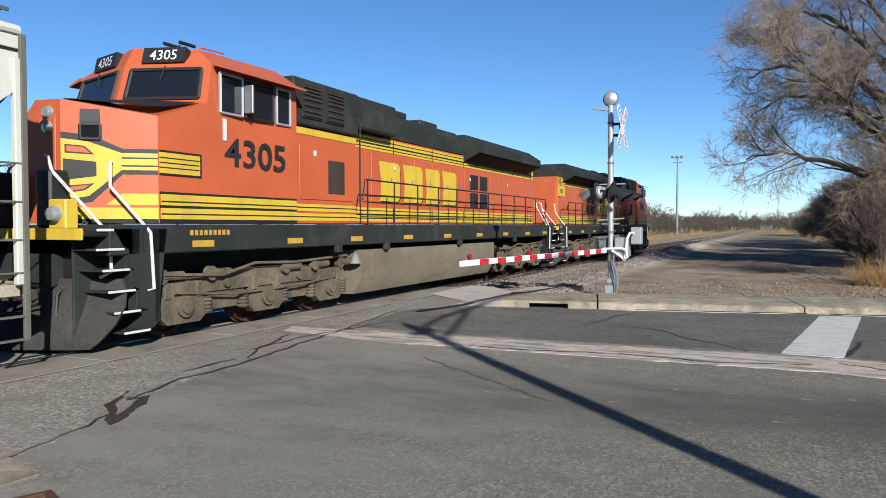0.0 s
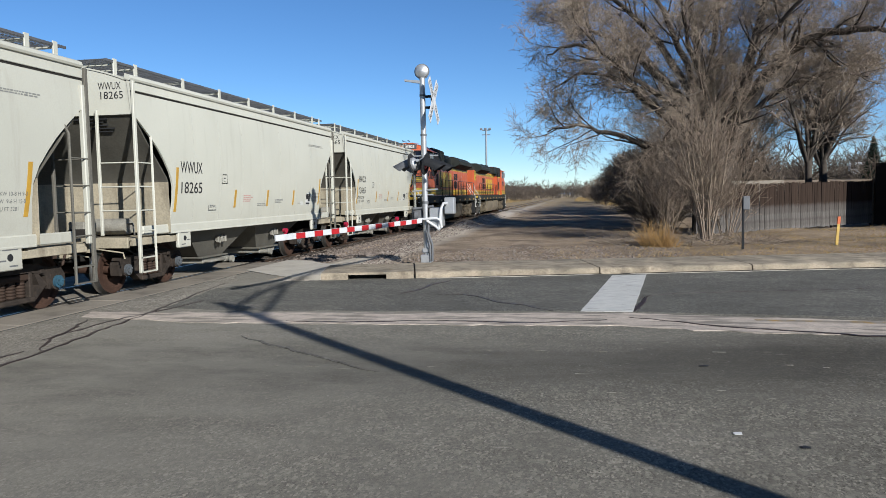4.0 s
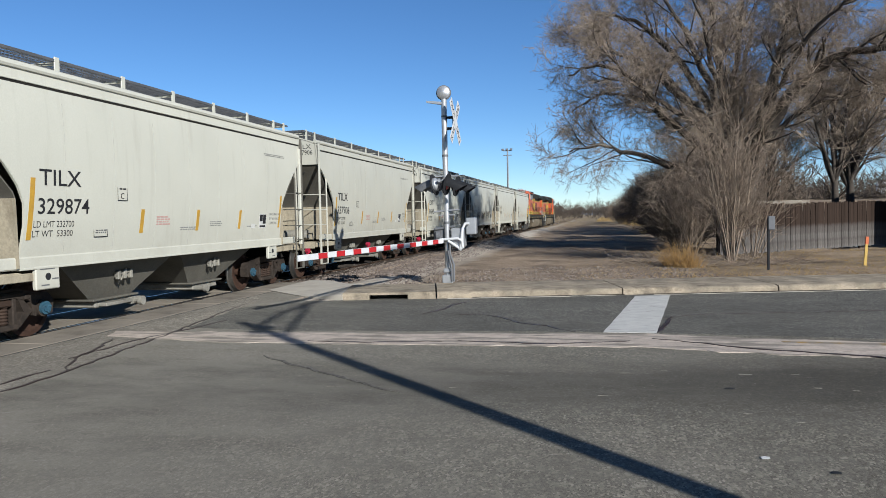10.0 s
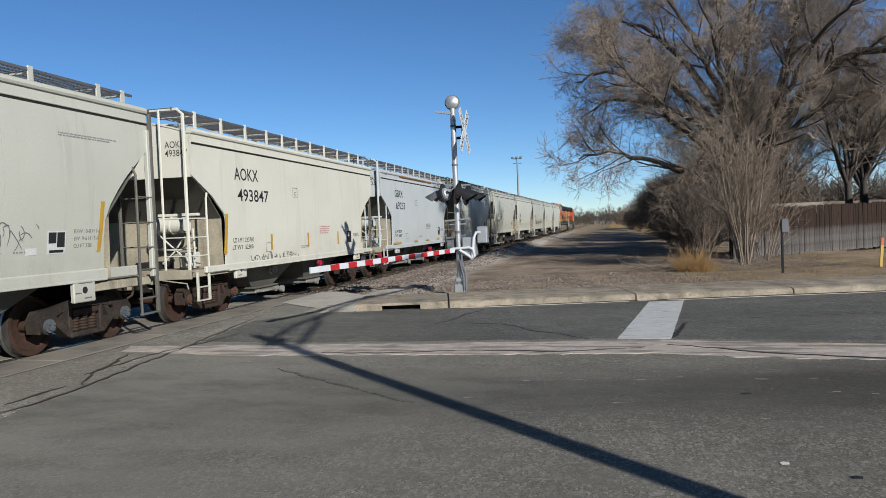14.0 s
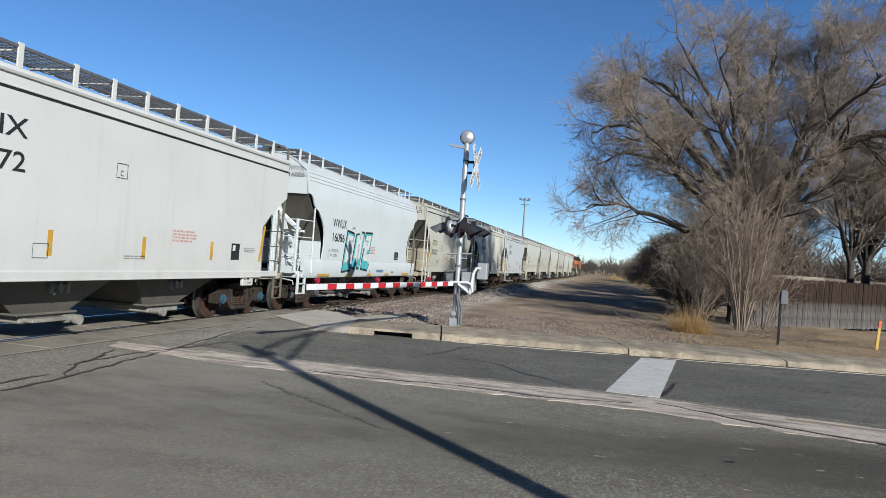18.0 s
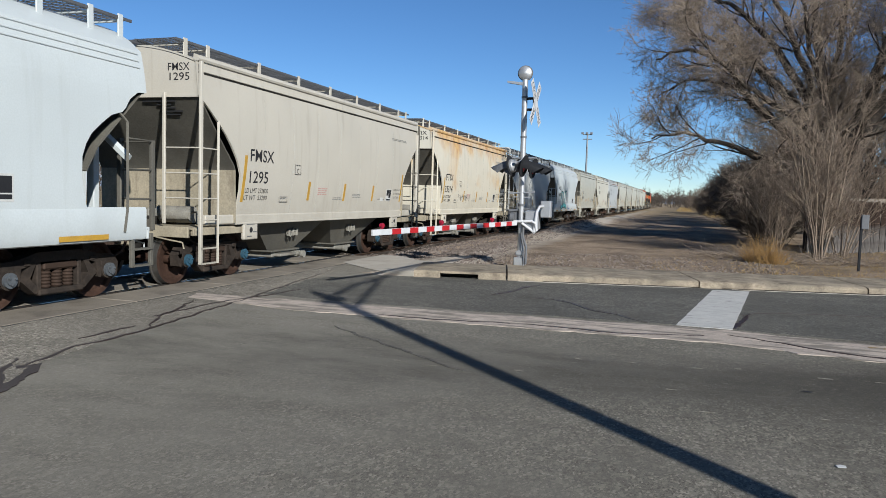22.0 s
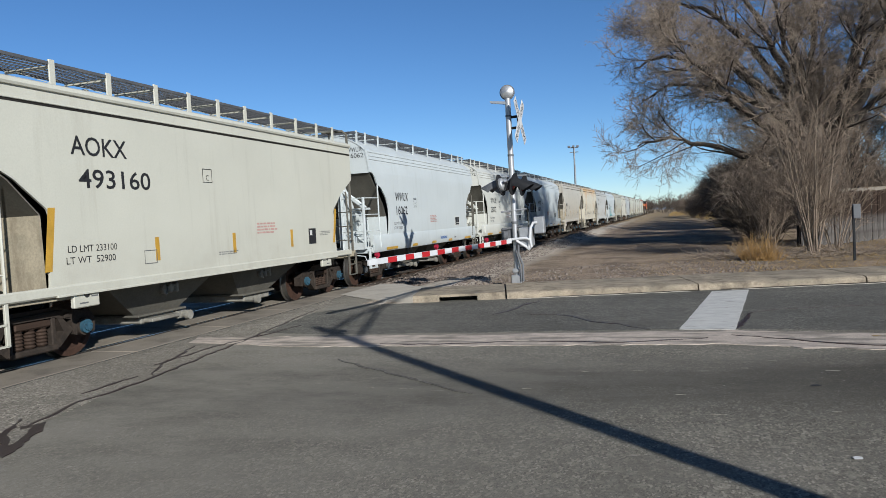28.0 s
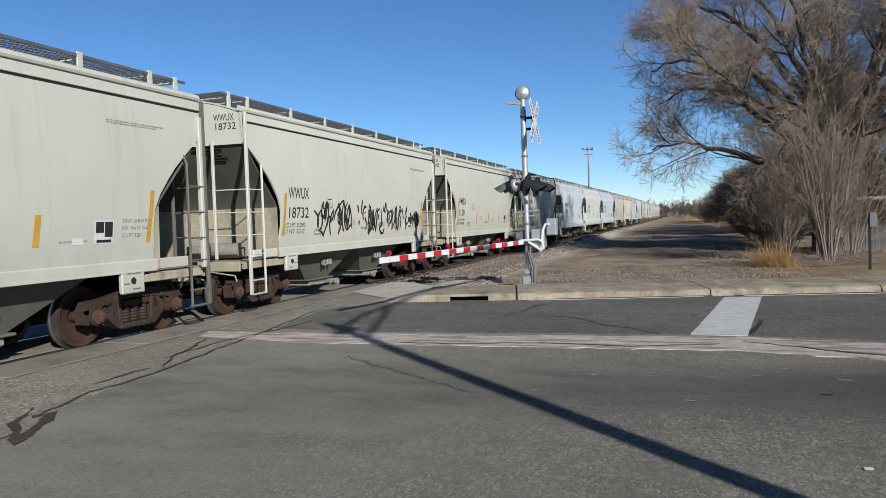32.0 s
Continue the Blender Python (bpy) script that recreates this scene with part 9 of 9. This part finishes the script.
def build_house():
    """Dark two-storey house with a balcony, beside the fence; a tube gate and a dish on a mast."""
    e = thing("house", "dark-stained house with balcony and low roof", "house", at=pose(14.6, 34.7, 0.45, 0, 0, -25))
    # local x runs along the front, y goes back
    part("wall", G().box(1.6, 12, 2.0, 10, -0.6, 4.9, 0.02), M["house_wall"], e, "tan siding walls")
    for i in range(18):
        part("siding_board", G().box(1.58, 1.60, 2.0, 10.0, 0.1 + i * 0.27, 0.35 + i * 0.27).box(1.6, 12, 1.975, 2.0, 0.1 + i * 0.27, 0.35 + i * 0.27), M["house_wall"], e, "", 0)
    part("lower_storey", G().box(-1.5, 12, 0.2, 2.0, -0.6, 2.45, 0.02), M["siding"], e, "dark-stained lower storey")
    part("roof", G().prism([(0.5, 4.82), (6.8, 6.9), (13.2, 4.82), (13.2, 5.02), (6.8, 7.12), (0.5, 5.04)], 1, 1.2, 10.8), M["roof"], e, "low dark roof")
    part("deck", G().box(-0.1, 12, -0.3, 2.0, 2.45, 2.65, 0.02), M["siding"], e, "balcony floor")
    part("rail", G().box(-0.1, 12, -0.3, -0.22, 3.58, 3.68, 0.01).box(-0.1, -0.02, -0.3, 2.0, 3.58, 3.68, 0.01), M["siding"], e, "balcony rail")
    for i in range(60):
        shared("baluster", "baluster", lambda: G().box(-0.05, 0.05, -0.28, -0.25, 2.6, 3.6), M["siding"], e, "", pose(i * 0.2, 0, 0))
    for i in range(11):
        shared("baluster", "baluster_side", lambda: G().box(-0.08, -0.05, -0.05, 0.05, 2.6, 3.6), M["siding"], e, "", pose(0, -0.2 + i * 0.2, 0))
    part("flank_screen", G().prism([(-0.1, 0.0), (0.1, 0.0), (0.1, 3.0), (-0.02, 3.0)], 1, -2.2, 0.0), M["siding"], e, "dark lean-to screen")
    windowed(e, 3.0, 3.9, 3.1, 4.4, 1.97)
    windowed(e, 5.5, 7.0, 3.1, 4.4, 1.97)
    g = thing("tube_gate", "grey tubular steel farm gate", "gate", at=pose(14.2, 31.9, 0.12, 0, 0, 10))
    fr = G()
    for z in (0.12, 0.32, 0.52, 0.72, 0.92, 1.15):
        fr.tube([(0, 0, z), (3.0, 0, z)], 0.024, 8)
    part("gate_bars", fr, M["galv"], g)
    part("gate_frame", G().tube([(0, 0, 0.0), (0, 0, 1.2)], 0.03, 8).tube([(1.5, 0, 0.1), (1.5, 0, 1.16)], 0.022, 8).tube([(3.0, 0, 0.0), (3.0, 0, 1.2)], 0.03, 8), M["galv"], g)
    d = thing("dish_mast", "white dish on a slim lattice mast", "antenna", at=pose(15.35, 34.1, 3.3))
    part("mast", G().tube([(0, 0, 0), (0, 0, 5.2)], 0.05, 8).tube([(0.12, 0, 0), (0.02, 0, 3.6)], 0.02, 6), M["galv"], d)
    part("dish", G().lathe([(0.0, 0.10), (0.22, 0.05), (0.36, -0.05), (0.345, -0.06), (0.0, 0.07)], (0.0, -0.12, 4.45), 1, 24), M["white_metal"], d, "round white dish")


def build_far():
    """What stands at a distance: floodlight pole, brush belt, houses, a white van, hills."""
    e = thing("floodlight_pole", "tall grey floodlight pole far beside the railway", "light pole", at=pose(-15.2, 128.0, 0.3))
    part("pole", G().tube([(0, 0, 0), (0, 0, 13.0)], 0.22, 10, True, 0.13), M["galv"], e)
    for z, n in ((12.0, 0), (12.8, 3)):
        part("lamp_bar", G().box(-0.75, 0.75, -0.08, 0.08, z, z + 0.14), M["galv"], e)
        for i in range(n):
            shared("floodlight", "floodlight", lambda: G().box(-0.22, 0.22, -0.25, 0.15, 0.1, 0.45, 0.05), M["galv"], e, "", pose(-0.85 + i * 0.75, 0, z))
    rnd = random.Random(77)
    far = [dict(segs=3, bend=0.12, lift=0.04, taper=0.3, n=3, limbs=1), dict(count=6, segs=2, bend=0.2, lift=0.04, taper=0.3, n=3, len=2.0, angle=(20, 55), rk=0.6, rmin=0.05), dict(count=5, segs=2, bend=0.2, lift=0.03, taper=0.5, n=3, len=1.2, angle=(20, 55), rk=0.7, rmin=0.035)]
    kinds = []
    for s in range(5):
        r2 = random.Random(500 + s)
        limb, crown = Twigs(), Twigs()
        for q in range(6):
            grow((limb, crown), r2, Vector((r2.uniform(-0.8, 0.8), r2.uniform(-0.8, 0.8), 0)), Vector((r2.uniform(-0.6, 0.6), r2.uniform(-0.6, 0.6), 1)), r2.uniform(3.0, 5.5), 0.09, 0, far)
        limb.f += [tuple(i + len(limb.v) for i in f) for f in crown.f]
        limb.v += crown.v
        kinds.append(limb.mesh("far_tree"))
    spots = []
    for i in range(105):
        y = 70 + 600 * rnd.random() ** 1.7
        spots.append((-17 - rnd.random() * 40 - y * 0.02, y, rnd.uniform(0.5, 1.0) * (1 + y / 700)))
    for i in range(50):
        y = 120 + 500 * rnd.random() ** 1.6
        spots.append((5.5 + rnd.random() * 16 + 0.012 * y, y, rnd.uniform(0.8, 1.5)))
    for i in range(46):
        y = rnd.uniform(250, 420)
        spots.append((rnd.uniform(-30, 14), y, rnd.uniform(0.7, 1.35) * (0.8 + y / 900)))
    for i in range(46):
        y = rnd.uniform(75, 190)
        spots.append((y * math.tan(radians(rnd.uniform(9, 30))), y, rnd.uniform(1.0, 1.7)))
    for i in range(40):
        y = 190 + 420 * rnd.random()
        spots.append((-14.5 - rnd.random() * 9, y, rnd.uniform(0.5, 0.9)))
    for i in range(44):
        y = 115 + 140 * rnd.random()
        spots.append((-12.6 - rnd.random() * 8, y, rnd.uniform(0.5, 0.8)))
    for i in range(44):
        spots.append((-70 + 140 * (i + rnd.random()) / 44, rnd.uniform(640, 800), rnd.uniform(1.0, 1.8)))
    for i in range(14):
        spots.append((rnd.uniform(-120, -60), rnd.uniform(20, 120), rnd.uniform(0.8, 1.4)))
    for x, y, k in spots:
        o = link_mesh("far_tree", kinds[rnd.randrange(5)], M["brush"])
        o.matrix_basis = pose(x, y, ground_z(x, y) - 0.1, 0, 0, rnd.uniform(0, 360)) @ Matrix.Diagonal((k, k, k * rnd.uniform(0.8, 1.1), 1))
        tagged(o, "bare leafless tree in the far brush belt", "tree", "bare trees of the far belt")
    # conifers beyond the fence
    for i, (x, y, h) in enumerate([(33.5, 90, 7.0), (36.5, 92, 5.5), (-62, 52, 7.0), (-70, 40, 8.0)]):
        r2 = random.Random(90 + i)
        t = thing("conifer", "dark green conifer beyond the fence", "tree", at=pose(x, y, ground_z(x, y)))
        part("trunk", G().tube([(0, 0, 0), (0, 0, h * 0.95)], 0.14, 8, True, 0.03), M["bark"], t)
        tw = Twigs()
        for q in range(900):
            z = h * (0.08 + 0.92 * r2.random())
            rr = (1 - z / h) * h * 0.26 + 0.15
            a = r2.uniform(0, 6.28)
            p = Vector((math.cos(a) * rr * 0.15, math.sin(a) * rr * 0.15, z))
            dd = Vector((math.cos(a), math.sin(a), r2.uniform(-0.3, 0.15))) * rr * r2.uniform(0.6, 1.1)
            tw.run([p, p + dd * 0.6, p + dd + Vector((0, 0, -0.08))], 0.10, 0.02, 3)
        tagged(link_mesh("needles", tw.mesh("needles"), M["needle"], t, "dark green needle sprays"), kind="stuff")
    # houses and a van far off
    for x, y, w, d, h, rz, m in ((37, 150, 11, 9, 3.0, 12, "house_wall"), (58, 158, 12, 9, 3.0, 20, "house_wall"), (-88, 48, 10, 9, 3.4, 20, "pale_wall"), (-100, 66, 12, 9, 3.4, -15, "pale_wall"), (-92, 28, 9, 8, 3.2, 40, "pale_wall")):
        e = thing("house", "far pale house with a low pitched roof", "house", "far houses", pose(x, y, ground_z(x, y) - 0.1, 0, 0, rz))
        part("wall", G().box(-w / 2, w / 2, -d / 2, d / 2, 0, h, 0.02), M[m], e)
        part("roof", G().prism([(-w / 2 - 0.5, h), (w / 2 + 0.5, h), (w * 0.1, h + w * 0.2), (-w * 0.1, h + w * 0.2)], 1, -d / 2 - 0.5, d / 2 + 0.5), M["roof"], e)
        for q in range(3):
            windowed(e, -w * 0.36 + q * w * 0.28, -w * 0.36 + q * w * 0.28 + w * 0.12, h * 0.35, h * 0.78, -d / 2)
    v = thing("van", "white camper van parked beyond the fence", "van", at=pose(40.2, 113, 3.22, 0, 0, -19.5))
    part("body", G().box(-1.3, 1.3, -2.8, 2.8, 0.45, 2.2, 0.22), M["white_metal"], v)
    part("window", G().box(-1.0, -0.15, -2.83, -2.80, 1.3, 1.85, 0.01).box(0.15, 1.0, -2.83, -2.80, 1.3, 1.85, 0.01), M["glass"], v, "dark rear windows")
    for x in (-1.1, 1.1):
        for y in (-1.8, 1.8):
            shared("wheel", "van_wheel", lambda: G().disc((0, 0, 0), 0, 0.36, 0.22, 18), M["hose"], v, "", pose(x, y, 0.36))
    g = G().prism([(58.0, -0.5), (72.0, 2.2), (78.0, 2.7), (140.0, 3.6), (140.0, -0.5)], 0, 17.0, 80.0)
    tagged(part("ground_bank", g, M["dirt"], None, smooth=0), "raised bank behind the fence", "ground", kind="structure")
    tagged(part("garden_wall", G().box(8.5, 12.8, 48.0, 48.2, 0, 2.35, 0.02), M["pale_wall"], None), "low pale garden wall behind the fence", "wall", kind="structure")
    # hills to the side and far ahead
    def ridge(name, label, az0, az1, d, h0, mat, seed):
        rows = [[], []]
        n = 90
        for i in range(n + 1):
            a = radians(az0 + (az1 - az0) * i / n)
            h = h0 * (0.55 + 0.45 * noise.noise((i * 0.11, seed, 0)) + 0.20 * noise.noise((i * 0.37, seed, 3)))
            rows[0].append((math.sin(a) * d, math.cos(a) * d, -20))
            rows[1].append((math.sin(a) * (d + h * 2), math.cos(a) * (d + h * 2), max(3, h)))
        g = G().sheet(rows)
        tagged(part(name, g, M[mat], None, smooth=60), label, "hills", kind="structure")
    ridge("backdrop", "blue far hills", -100, -6, 3400, 46, "hill", 2)
    ridge("backdrop_peaks", "snow-streaked far mountains", -100, -30, 3900, 150, "snow", 5)
    ridge("backdrop", "low dark far ridge", -14, 40, 1500, 16, "hill", 8)


build_signal()
build_roadside()
build_plants()
build_fence()
build_house()
build_far()
# ---- what moves ----
def train_y(t):
    """How far the first wagon's rear corner is along the track."""
    return -5.4 + 7.505 * t


def on_line(y, turn=0):
    """A vehicle's pose on the slightly bent line."""
    return pose(TX + bend(y), y, 0, 0, 0, turn - math.degrees(math.atan((bend(y + 6) - bend(y - 6)) / 12)))


def motions():
    times = [2 * i for i in range(17)]
    for car, off in HOPPERS:
        walk(car, [(t, on_line(train_y(t) + off)) for t in times])
    for eng, off, turn in LOCOS:
        walk(eng, [(t, on_line(train_y(t) + off, turn)) for t in times])
    for wp, rest, way, flip in LOCO_WHEELS:
        rows = []
        n = 120
        for j in range(n + 1):
            t = 9.0 * j / n
            rows.append((t, rest @ Matrix.Rotation(way * flip * 7.505 * t / 0.533, 4, "X")))
        rows.append((32.0, rows[-1][1]))
        walk(wp, rows)
    for wp, rest, off in WHEELS:
        a = max(0.0, (-6 - off + 5.4) / 7.505)
        b = min(32.0, (40 - off + 5.4) / 7.505)
        if b <= a:
            continue
        rows, n = [], max(2, math.ceil((b - a) * 15))
        if a > 0.2:
            rows.append((0.0, rest))
        for j in range(n + 1):
            t = a + (b - a) * j / n
            rows.append((t, rest @ Matrix.Rotation(-(7.505 * (t - a)) / WR, 4, "X")))
        if b < 31.8:
            rows.append((32.0, rows[-1][1]))
        walk(wp, rows)
motions()
